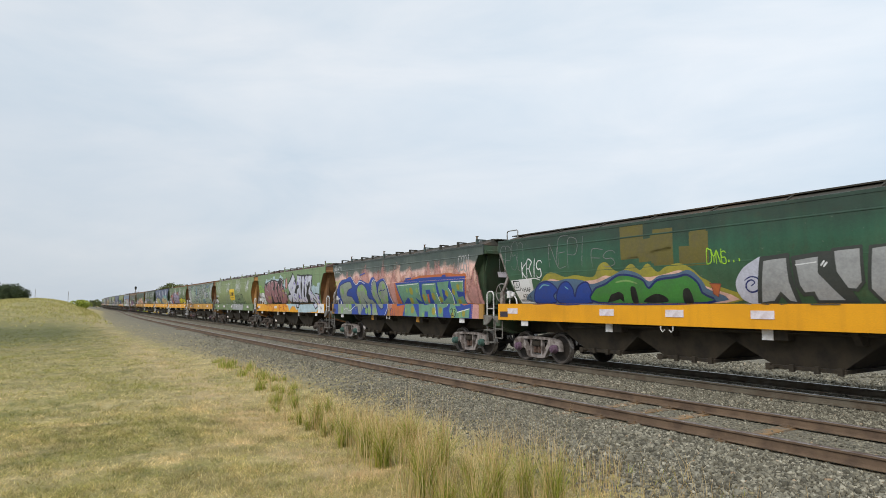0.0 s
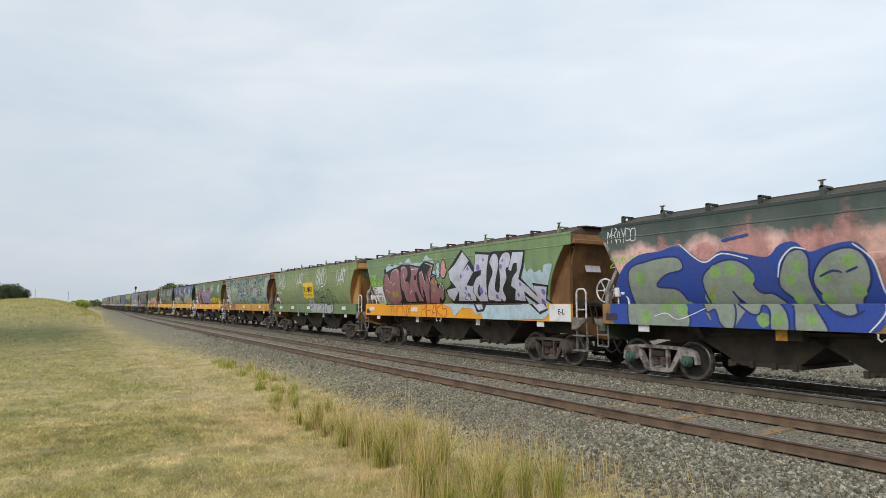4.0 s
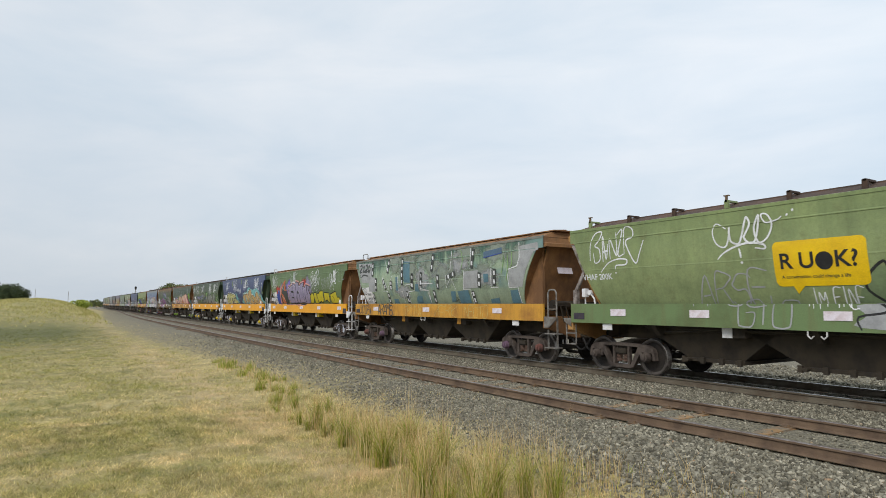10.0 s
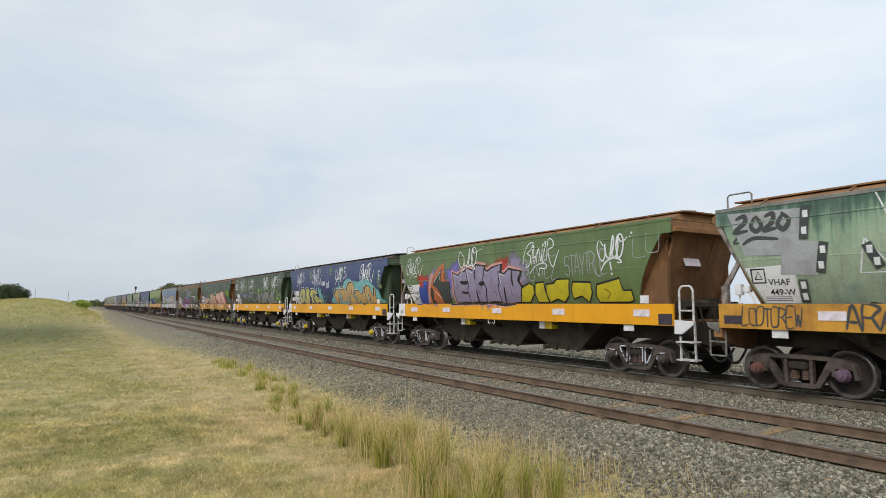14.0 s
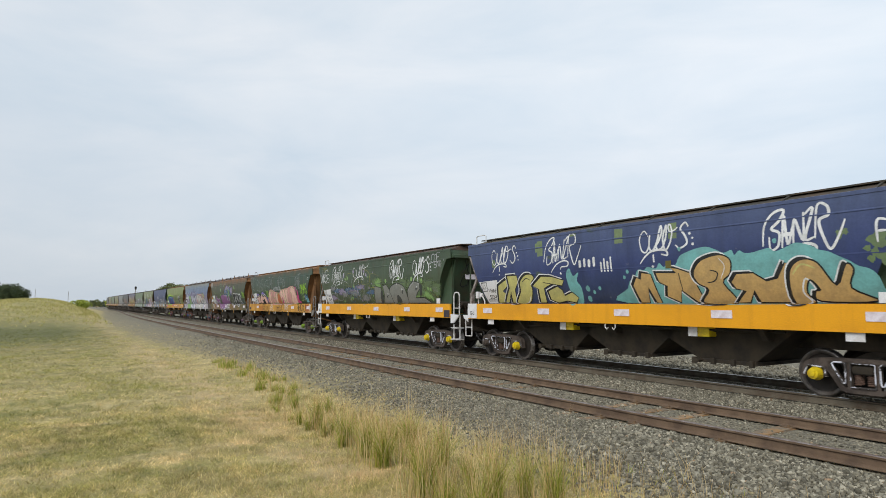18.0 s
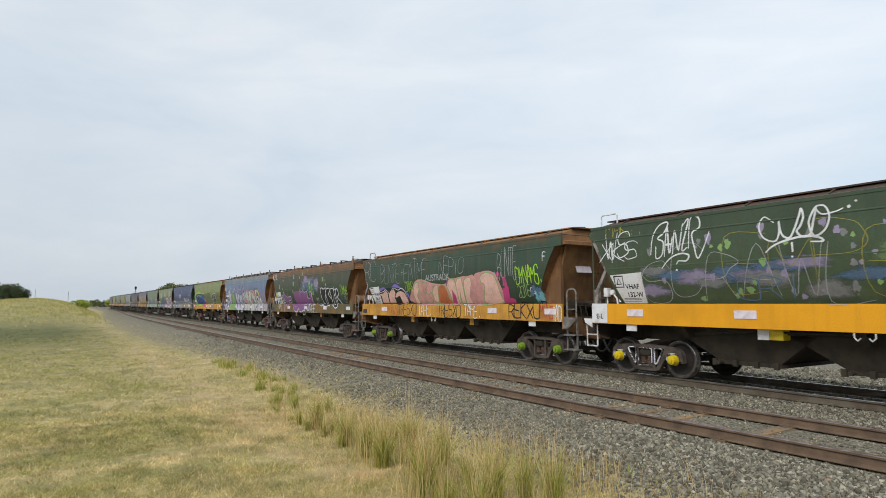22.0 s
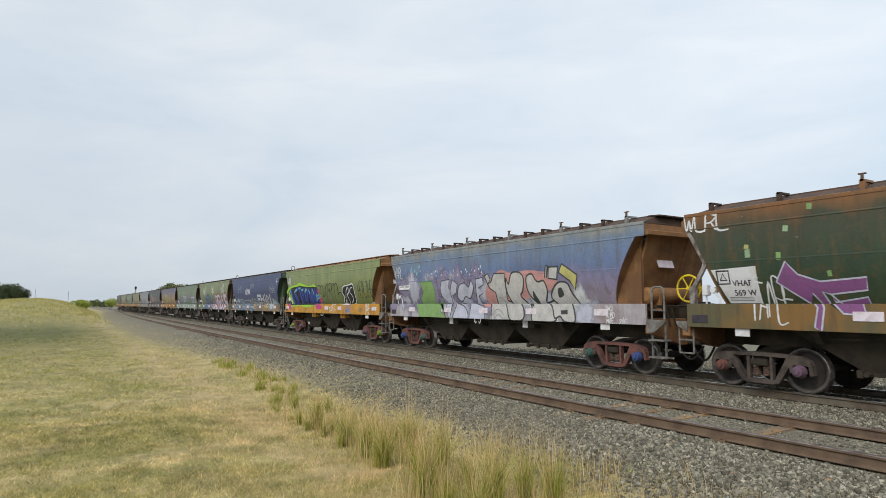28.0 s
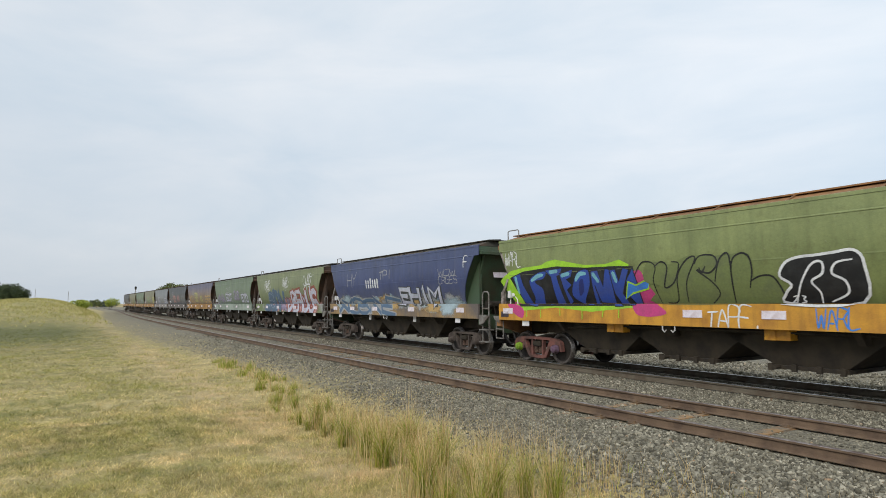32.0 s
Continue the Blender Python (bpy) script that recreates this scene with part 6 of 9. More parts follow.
tag(6, "STAYTRUE", "silver", -3.16, 2.41, 1.46, 0.54, 0.03)
tag(6, "LU", "silver", -5.49, 2.80, 0.74, 0.48, 0.02)
cloud(6, ["red", "haze", "violet"], 4.46, 1.63, 5.71, 1.34, 7, 1, 0.4)
block(6, "EKIN", "black", "haze", "white", 2.35, 1.69, 3.44, 1.12, 0.05, 0.09, True, None, "rose", 0.05, 0.0, 0.15)
tag(7, "Cleos", "white", 4.93, 2.86, 1.37, 0.57, 0.045, 0.1, True)
tag(7, "BANSR", "white", 2.52, 2.88, 1.55, 0.65, 0.045, 0.15, True)
tag(7, "Cleos", "white", -0.82, 2.84, 1.51, 0.61, 0.055, 0.1, True)
tag(7, "BANZR", "white", -3.74, 2.82, 1.42, 0.66, 0.06, 0.15, True)
bars(7, "white", 1.21, 2.64, 0.66, 0.19, 4)
bars(7, "white", 0.45, 2.48, 0.43, 0.35, 4)
splats(7, ["moss"], -5.10, 1.96, 0.82, 1.05, 10, 2, 0.12)
patches(7, ["moss", "sage"], 6.23, 2.75, 12.53, 1.15, 9, 2, 0.3)
tag(7, "F", "white", -5.71, 2.68, 0.16, 0.36, 0.05)
tag(8, "BANZY", "white", 4.43, 2.84, 1.49, 0.72, 0.04, 0.12, True)
tag(8, "Cleo...", "white", 1.87, 2.85, 1.71, 0.58, 0.045, 0.1, True)
tag(8, "BANZR", "white", -1.84, 2.85, 1.37, 0.63, 0.05, 0.15, True)
tag(8, "Cleos..", "white", -3.87, 2.78, 1.38, 0.66, 0.06, 0.1, True)
tag(8, ".COE..", "silver", -5.10, 3.18, 1.10, 0.28, 0.045)
tag(8, "SNI", "silver", -5.45, 2.98, 0.59, 0.21, 0.04)
tag(8, "BIG", "grey", -5.24, 2.11, 0.31, 0.16, 0.02)
cloud(8, ["haze", "grey", "steel"], 4.86, 1.69, 4.95, 0.90, 6, 1, 0.18)
cloud(8, ["moss", "palegreen", "moss"], -0.36, 1.73, 5.16, 1.0, 8, 3, 0.32)
splats(8, ["grey", "palegreen", "haze"], 4.82, 1.75, 5.18, 1.39, 40, 4, 0.06)
tag(8, "SCRAWL", "silver", 4.71, 1.80, 4.80, 1.01, 0.018)
tag(8, "ORI", "steel", 2.43, 1.74, 1.34, 0.44, 0.03)
tag(8, "EMPE", "ochre", 2.61, 1.90, 3.49, 1.10, 0.014)
tag(8, "WS", "white", 5.79, 2.80, 0.79, 0.65, 0.035)
tag(8, "XKS", "white", 5.94, 2.71, 1.16, 0.44, 0.03)
tag(8, "MAK..", "ochre", 5.74, 3.30, 1.15, 0.39, 0.025)
tag(9, "BUNTE+EATME", "silver", 4.47, 2.55, 3.81, 0.72, 0.022)
tag(9, "NEPIO", "silver", -0.25, 2.69, 1.56, 0.57, 0.022)
tag(9, "BUNTE", "silver", -3.68, 2.45, 0.96, 0.82, 0.025)
tag(9, "DYNAMS.", "lime", -4.54, 2.26, 1.20, 0.51, 0.045)
tag(9, "2016", "palegreen", -4.54, 1.88, 0.57, 0.32, 0.035)
tag(9, "DYNS", "lime", 2.37, 2.14, 0.61, 0.40, 0.03)
tag(9, "RC", "silver", 5.98, 2.67, 1.02, 0.86, 0.03)
tag(9, "F", "white", -5.78, 2.88, 0.13, 0.21, 0.03)
tag(9, "E3", "white", -5.13, 1.96, 0.19, 0.19, 0.02)
splats(9, ["hotpink", "cyan"], -2.64, 2.29, 1.86, 0.35, 8, 2, 0.08)
cloud(9, ["steel", "cyan"], -5.20, 1.70, 0.40, 0.48, 2, 5, 0.4)
tag(9, "MTWS", "red", 3.74, 1.22, 0.89, 0.47, 0.025)
tag(9, "TRESXO", "black", 2.83, 1.24, 1.47, 0.45, 0.03)
tag(9, "TAPE.", "white", 1.22, 1.23, 1.04, 0.44, 0.03)
tag(9, "TRESXO", "black", -0.18, 1.22, 1.48, 0.46, 0.035)
tag(9, "TAPE.", "white", -1.85, 1.26, 1.02, 0.39, 0.035)
tag(9, "REKXO", "black", -4.27, 1.24, 1.40, 0.44, 0.045)
tag(9, "MTNO", "red", -5.68, 1.27, 0.54, 0.38, 0.03)
tag(9, "TAD", "white", -6.19, 1.20, 0.34, 0.45, 0.03)
piece(10, "UCH", "lilac", "purple", None, 1.9, 1.3, 2.5, 1.1, 0.34, 0.025)
tag(10, "DYNS", "lime", -0.24, 2.22, 0.89, 0.55, 0.035)
tag(10, "TAPE.", "white", -0.62, 1.21, 1.37, 0.44, 0.04)
tag(10, "DYNS", "lime", -4.90, 2.13, 0.80, 0.39, 0.04)
tag(10, "WURL", "white", 6.26, 3.19, 1.03, 0.34, 0.045)
tag(10, "SET", "silver", -5.17, 1.94, 0.49, 0.20, 0.02)
tag(10, "UCTV", "silver", -5.17, 1.73, 0.52, 0.16, 0.015)
tag(10, "ROK", "silver", -1.31, 1.75, 0.49, 0.26, 0.025)
tag(10, "LIN", "steel", -4.42, 1.69, 0.74, 0.62, 0.025)
tag(10, "TAPE", "white", 4.83, 1.40, 0.73, 0.80, 0.04)
patches(10, ["palegreen", "mint", "straw"], 5.29, 2.13, 11.41, 1.66, 26, 1, 0.16)
cloud(10, ["steel", "haze"], 0.65, 2.28, 2.48, 0.94, 3, 1, 0.4)
cloud(11, ["haze", "lilac", "haze"], 6.02, 1.15, 6.76, 1.63, 9, 1, 0.4)
cloud(11, ["silver", "white", "lilac"], 2.37, 1.11, 7.39, 0.92, 12, 3, 0.45)
tag(11, "WARL", "white", 5.95, 2.69, 0.68, 0.41, 0.025)
tag(11, "TWO", "white", -5.33, 1.51, 0.24, 0.11, 0.025)
tag(11, "BLIND", "white", -5.36, 1.35, 0.27, 0.12, 0.025)
tag(11, "MICE...2016", "white", -5.38, 1.19, 0.62, 0.13, 0.025)
splats(11, ["lilac", "haze", "violet"], 3.24, 2.32, 3.49, 0.63, 30, 3, 0.04)
splats(11, ["cyan"], 4.80, 2.78, 1.00, 0.30, 4, 7, 0.06)
tag(12, "HEALTHE", "dgrey", -4.17, 1.99, 1.55, 0.71, 0.045)
tag(12, "YTRICK", "ochre", -4.28, 1.84, 1.23, 0.31, 0.03)
tag(12, "TAPE.", "white", -0.83, 1.19, 1.23, 0.40, 0.04)
tag(12, "WARL", "sky", -2.99, 1.24, 0.71, 0.40, 0.035)
tag(12, "TAPE", "white", -5.16, 1.20, 0.51, 0.52, 0.035)
tag(12, "WARL", "white", 5.94, 2.80, 0.72, 0.40, 0.03)
tag(12, "ROAD", "grey", -4.48, 1.33, 0.32, 0.16, 0.02)
cloud(13, ["silver", "paleblue", "tan"], 5.37, 1.35, 10.66, 0.66, 10, 1, 0.4)
bars(13, "white", 2.24, 2.39, 1.36, 0.44, 6)
tag(13, "WOW", "silver", -4.01, 2.65, 1.17, 0.25, 0.03)
tag(13, "CRGES", "silver", -4.01, 2.38, 1.24, 0.25, 0.03)
piece(13, "EHIM", "dgrey", "lilac", "paleblue", -0.97, 1.62, 2.99, 0.70, 0.32, 0.03)
piece(13, "XOSNE", "silver", "steel", None, 5.11, 1.22, 5.85, 0.72, 0.3, 0.04)
tag(13, "HY", "silver", 4.22, 2.48, 1.08, 0.57, 0.04)
tag(13, "TPI", "silver", 0.78, 2.70, 1.15, 0.34, 0.05)
tag(13, "F", "white", -5.67, 2.87, 0.28, 0.33, 0.05)
piece(14, "BON", "steel", "slateblue", "lilac", 3.57, 1.16, 3.13, 1.36, 0.36, 0.05)
piece(14, "BEMUS", "brick", "lilac", "rose", -0.97, 1.16, 4.38, 1.32, 0.3, 0.06, None, "brick")
tag(14, "Cleo", "white", -3.37, 2.68, 1.67, 0.67, 0.05)
tag(14, "BAZR", "white", 0.44, 2.79, 1.30, 0.49, 0.05)
tag(14, "ANZ", "white", 4.30, 2.68, 1.44, 0.54, 0.05)
cloud(14, ["haze", "rose"], 3.33, 1.10, 9.00, 0.93, 5, 2, 0.4)


# ---- large lettering, drawn letter by letter ----
# wagon 1
art(1, 4.64, 1.69, 5.95, 1.00, ("- ochre 0", "~0001 0560 1283 2169 2872 3865 4292 4699 5079 5475 5991 6375 6789 7169 7579 8185 8671 8954 9339 9900"))
art(1, 4.56, 1.69, 5.71, 0.75, ("- pink 0", "~0001 0565 1187 2076 3876 4589 5183 5899 6383 6978 7786 8393 8976 9248 9900"))
art(1, 4.81, 1.69, 5.66, 0.78, ("- steel 0", "~0001 0458 1079 1975 2782 3674 4161 4768 5586 6199 6887 7362 7877 8681 9289 9666 9839 9900"))
art(1, 4.76, 1.70, 1.01, 0.58, ("navy blue .04", "~0000 0755 3290 6499 8685 9958 7832 7900"), ("line cyan .03", "~2866 4784 7080"))
art(1, 3.82, 1.70, 1.28, 0.56, ("navy blue .04", "~0000 1376 3899 5266 5227 6773 8993 9977 9600"), ("line cyan .03", "~3075 3864"))
art(1, 2.39, 1.69, 3.12, 0.66, ("navy green .05", "~0101 0050 1370 2799 3997 5079 5451 6377 7984 8890 9565 9732 9900"))
art(1, 2.06, 1.70, 0.58, 0.27, ("- black 0", "0000 3271 8099 9969 9300 7430 3410"))
art(1, 1.25, 1.70, 0.18, 0.35, ("- black 0", "~1999 9994 9200 0000"))
art(1, 0.93, 1.71, 0.66, 0.18, ("- black 0", "~0001 5399 9376 9900"))
art(1, 1.63, 1.69, 2.03, 0.53, ("- black 0", "~9051 9855 9900 8800"), ("line palegreen .04", "~0093 1699 3185"))
art(1, -0.89, 1.81, 0.25, 0.28, ("brick orange .02", "0099 9992 5200 1425 1766"))
art(1, -1.46, 1.69, 0.62, 0.86, ("- lilac 0", "~0040 2874 6993 9999 9457 7400 1805"), ("line navy .03", "~5238 6545 5651 4046 3433 4724 7028 8242 7555 5458 3451"))
art(1, -1.88, 1.69, 0.75, 0.87, ("dgrey silver .09", "2695 9199 9145 9900 7500 6019 4100 0000"))
art(1, -2.67, 1.69, 0.77, 0.86, ("dgrey silver .09", "0093 5999 5662 9218 9900 3900 3219 1117 0036"), ("line white .02", "0379 5183"))
art(1, -3.12, 1.69, 0.54, 0.90, ("- dgrey 0", "0099 4199 4258 8321 9900 5900 4722 0259"), ("line white .03", "1581 0372"), ("line white .03", "2378 1170"))
art(1, -3.35, 1.90, 0.46, 0.73, ("dgrey silver .06", "0396 9999 9018 6400 3103 0043"))
art(1, -3.84, 1.69, 0.59, 0.95, ("dgrey silver .06", "1996 9999 7400 2700 0024"))
# wagon 2
art(2, -0.01, 1.13, 6.33, 1.62, ("- orange 0", "0584 2390 3897 6097 7099 7794 8695 8789 8457 8136 9931 9903 8201 0600 0002 0431"))
art(2, -0.41, 1.13, 5.52, 1.50, ("- blue 0", "0090 3699 6099 9196 8862 8639 9132 9936 9803 7101 3500 1302 1734 0529"))
art(2, -0.60, 1.18, 0.71, 0.46, ("- orange 0", "1275 9999 6700 0000"))
art(2, -0.49, 1.18, 1.88, 1.31, ("blue teal .05", "0096 9999 9560 9639 7254 9900 4301 4645 4155 1435"), ("line white .025", "0291 9394 9263"), ("dot ochre 0.132", "6074 5345 7720"), ("dot palegreen 0.081", "4376 8475 4917"))
art(2, -2.39, 1.15, 1.38, 1.30, ("blue teal .05", "1198 8399 8369 9904 5200 5117 3717 3501 0502 0057"))
art(2, -2.74, 1.61, 0.43, 0.58, ("- blue 0", "0097 7599 9906 1900"))
art(2, -2.53, 1.27, 1.16, 1.11, ("- orange 0", "2466 3468 2840 1637"), ("line white .025", "0798 8299"), ("line white .03", "8270 9902"), ("dot ochre 0.126", "0056 5959 8512"), ("dot palegreen 0.074", "2000 7081"))
art(2, -3.64, 1.18, 0.94, 1.30, ("blue teal .05", "0097 8699 7682 9661 9940 8528 5925 5800 2102 0267"))
art(2, -3.68, 1.44, 0.84, 0.77, ("- blue 0", "2798 5385 5659 2341"), ("line white .03", "~8099 9967 9735 9324"), ("dot ochre 0.105", "0049 3700 5776"))
art(2, -4.53, 1.17, 1.30, 1.31, ("blue teal .05", "0099 6598 5666 2469 2656 5059 5931 3330 4420 9929 9601 1300 0119 0844 0265"), ("line white .03", "0495 6195 5471"), ("line white .03", "4116 9625"), ("dot ochre 0.098", "0869 3481 2743 7113 1908"), ("dot palegreen 0.084", "4982 5410 2720"))
art(2, -1.22, 1.18, 5.12, 1.48, ("- rose 0", "9232 9930 9901 9100"), ("line blue .05", "9232 9100"), ("line blue .06", "0297 1198"), ("line blue .03", "0093 1193"), ("line blue .06", "5599 5999"), ("line blue .03", "5396 6096"))
art(2, -4.66, 1.24, 0.33, 0.26, ("line black .03", "~0086 3199 3763 0709 4815"), ("line black .03", "~6487 9188 7756 9940 8100 5511"))
# wagon 2
art(2, 5.97, 1.09, 5.85, 1.82, ("- blue 0", "~0574 1492 2495 3399 4380 5090 5984 6680 7091 7593 7982 8587 9288 9669 9843 9925 9404 6602 0700 0039"))
art(2, 5.45, 1.08, 1.68, 1.62, ("navy wash .04", "~0083 3395 6599 8496 8781 6175 4460 7356 8543 9916 8401 1000 0034"), ("dot palegreen 0.141", "1972 6534 3119 8829"))
art(2, 3.53, 1.14, 1.81, 1.41, ("navy wash .04", "~0071 1793 4199 6085 6162 6852 8150 9828 9901 8201 8128 7435 7024 6024 4045 3555 4430 3900 2509 1929 0827"), ("dot palegreen 0.128", "1883 3786 5674 0645 7416 9017"), ("line ochre .04", "~1315 0445 1863"))
art(2, 1.91, 1.15, 0.88, 1.50, ("navy wash .04", "~0676 2696 5399 6687 6362 7732 9901 3900 3432 0054"), ("dot palegreen 0.103", "4279 2363 3441 6916"))
art(2, 4.00, 1.45, 3.63, 1.51, ("navy wash .04", "~7553 8272 9277 9865 9941 9417 9403 8701 8113 7434"), ("dot palegreen 0.113", "7946 9162 9329 7921"), ("line navy .04", "~7746 8352 8750"), ("line navy .04", "~8950 9455"), ("line navy .04", "~8506 9100 9707"), ("line white .03", "~0099 1078 1771 2781 4272"))
art(2, 4.69, 1.19, 4.57, 1.83, ("line white .03", "~6053 6269 6781 7279"), ("line white .03", "~8981 9565 9738 9920 9300"), ("line white .02", "~0011 0715 1408 2821"), ("line blue .05", "3795 4999"))
# wagon 3
art(3, 4.30, 2.43, 3.99, 1.02, ("- paleblue 0", "~0036 0277 0884 1370 1984 2574 3188 3877 4392 4995 5476 6179 6876 7477 7894 8299 8688 9283 9468 9145 9936 9907 6300"))
art(3, 4.71, 1.62, 4.85, 1.65, ("- black 0", "0034 0370 0881 1988 2891 3596 4994 6587 7399 8789 8469 8965 9144 9749 9931 9714 9102 0900"), ("dot black 0.107", "0683"))
art(3, 4.64, 1.67, 1.52, 1.42, ("black mauve .03", "~0764 1382 2587 3579 4067 4683 5994 8299 9692 9974 9741 9216 7704 6500 2900 0417 0036"), ("line white .02", "~4883 6193 8195 9085 8875"), ("line white .02", "3275 3862 5059"), ("line white .02", "1039 3033 3024"), ("line white .02", "5352 6857"), ("dot ochre 0.115", "5227 7028"))
art(3, 3.07, 1.74, 0.71, 1.39, ("black mauve .03", "~0381 1798 6099 8686 8069 4657 8157 9943 7923 5500 2304 1628 0037"), ("line white .02", "~0889 2197 5696"), ("line white .02", "3779 4360 6154"))
art(3, 3.22, 1.69, 0.36, 0.20, ("- black 0", "1699 9936 8400 0013"))
art(3, 2.71, 1.73, 1.19, 1.41, ("black mauve .03", "3499 9691 8173 8148 8824 9902 6902 6526 5226 5101 0000 2035 4371 4485"), ("line white .025", "4588 9088"))
art(3, 2.45, 2.06, 0.66, 0.69, ("- black 0", "7697 9999 9672 7273"), ("line white .02", "0000 3724"))
art(3, 1.58, 1.69, 0.75, 1.24, ("black mauve .03", "0392 3599 4583 5956 6987 9167 9952 8430 6000 2800 3531 2649 1612 0027 0158"), ("line white .02", "0988 3194 5756"))
art(3, 1.15, 1.69, 1.24, 1.53, ("black mauve .03", "0099 5190 4174 2850 4561 6063 6644 7029 8141 9544 9929 9213 7906 6614 5800 0400 2125 2943 1957 1671 3787"), ("line white .02", "0396 4687 2552"), ("line white .02", "3762 5766"), ("line white .02", "~7030 8242 9444 9729"), ("dot ochre 0.072", "4349 6248 4531"))
art(3, 0.37, 2.55, 0.33, 0.61, ("black paleblue .035", "1188 4899 7797 9172 7255 9939 7815 4600 2124 0043 3263"))
art(3, 0.03, 2.57, 0.46, 0.65, ("black rose .035", "~1152 1382 4499 7480 7753 9943 6407 2500 0025"))
# wagon 3
art(3, -4.40, 1.71, 1.42, 1.12, ("- paleblue 0", "~0986 1999 2278 3686 4775 6281 7073 7591 9294 9988 8656 7326 6700 0000"))
art(3, -0.12, 1.19, 5.61, 0.49, ("- paleblue 0", "0099 9798 9949 9512 6902 4400 4236 3725 3365 2370 1409 1074"))
art(3, -0.16, 1.37, 5.51, 2.12, ("- black 0", "0668 2199 3180 3567 3693 5089 5490 6289 6889 8187 8063 7749 8727 8542 9738 9420 9715 9906 9300 7726 7913 4712 4503 3801 3513 0614 0036 0845"))
art(3, -0.29, 1.74, 1.78, 1.68, ("black lilac .03", "6299 8480 6662 8073 9756 7132 9929 9001 3201 4221 1500 0011 0025 3429 1545 1262 3575"), ("dot violet 0.065", "7964 5550 6726 7013"), ("line black .025", "~5816 6318 6212 5605 6304"), ("line black .025", "~7115 7613 7205 7905"))
art(3, -1.89, 1.46, 1.02, 1.83, ("black lilac .03", "2799 9995 9176 6513 7102 4400 2710 1420 0031 0645 2857 5362 5769 1867"))
art(3, -2.14, 1.92, 0.46, 1.14, ("- black 0", "~0014 3732 3106 0000"), ("dot violet 0.101", "3579 4214"), ("dot violet 0.050", "9999 8506"))
art(3, -2.62, 1.63, 1.38, 1.59, ("black lilac .03", "~2284 3799 5395 5674 4349 3530 4626 5852 5881 7197 9099 9991 9771 8368 8249 6330 6714 5606 4612 5000 2008 0011 1239 3364"), ("dot violet 0.070", "6473 3516"), ("dot violet 0.047", "7184"))
art(3, -1.91, 1.43, 3.74, 1.78, ("black lilac .03", "5899 7298 6973 6454 7441 8225 8043 9540 9119 9514 9906 9000 8508 6833 6717 5419 5837 5343 5656 6368 6380 5979 5667 5270"), ("dot violet 0.082", "8716 9032"), ("dot violet 0.055", "6028 6545"), ("line black .1", "0015 6715"))
# wagon 4
art(4, -0.59, 1.22, 3.22, 0.46, ("- silver 0", "~0011 0354 0599 9199 9971 9400 5500"))
art(4, -0.50, 1.19, 3.13, 1.22, ("- sage 0", "~0048 0987 1689 3092 4087 5290 6273 7194 8289 8862 9948 9840 0740"), ("line black .045", "~0304 0221 1630 0557 0677 1496 1782 2393 2981 3057 3530 2905"), ("line black .045", "~3285 3699 4089 3365 4365 3349 4343 5426 4601"), ("line black .045", "~4582 5292 5575 4467 5663 5950 5814"), ("line black .045", "~5960 6476 6861 6800"), ("line black .055", "~7174 7092 7698 8391 8767 8747 8137 7601"))
art(4, -1.64, 1.22, 2.27, 1.10, ("line black .05", "~6236 8138"), ("line black .05", "~8358 9053 9928 9100 8406 8732 9438"), ("line black .03", "7478 8371 8499 8471 9065 8873 9472"), ("line white .03", "0014 2029"), ("line white .03", "3415 4327"))
# wagon 5
art(5, 1.72, 2.46, 0.55, 0.87, ("- dusk 0", "0099 9998 9203 0300"))
art(5, 2.46, 2.19, 0.28, 0.55, ("- dusk 0", "2799 9998 7303 0000"))
art(5, 0.91, 2.13, 0.32, 0.29, ("- dusk 0", "1497 9999 8500 0003"))
art(5, 0.84, 1.70, 0.40, 0.27, ("- dusk 0", "1095 9999 8900 0000"))
art(5, 3.66, 1.69, 1.87, 1.84, ("- dusk 0", "4410 6509 6500 4400"), ("line white .03", "1799 3065 4395"), ("line white .03", "0658 0027 2227 2200"), ("line white .03", "0757 2630 5260"), ("line white .03", "9995 9357"), ("line white .03", "7858 7427 9125 9300"))
art(5, 1.66, 1.69, 1.80, 1.89, ("line white .03", "3257 2939 0037"), ("line white .03", "3925 1123 1000"), ("line white .03", "7159 6626 9924 9700"), ("line silver .02", "0485 4784 4899"))
art(5, 5.99, 2.18, 1.73, 1.28, ("- silver 0", "0099 8295 7949 9946 9400 5602 6030 1933"), ("line dgrey .09", "~1189 2093 2183 0869 2370"), ("line dgrey .09", "~3288 2876 3468 4076 3490"), ("line dgrey .09", "~4589 5392 5279 4268 5670"), ("line dgrey .09", "~6388 5876 6467 7079 6391"), ("line dgrey .07", "~1850 3158 5754"))
film_strip(5, 4.52, 2.84, 0.60, 0.07)
film_strip(5, 4.29, 2.22, 0.54, 0.11)
film_strip(5, 4.64, 1.70, 0.41, 0.02)
film_strip(5, 3.08, 2.93, 0.53, 0.19)
film_strip(5, 3.34, 2.27, 0.41, -0.18)
film_strip(5, 2.86, 2.23, 0.37, 0.08)
film_strip(5, 3.18, 1.69, 0.43, 0.01)
film_strip(5, 1.88, 2.41, 1.04, 0.14)
film_strip(5, 1.05, 2.22, 0.61, 0.07)
film_strip(5, 1.59, 1.69, 0.47, 0.04)
film_strip(5, 0.37, 2.35, 0.49, 0.09)
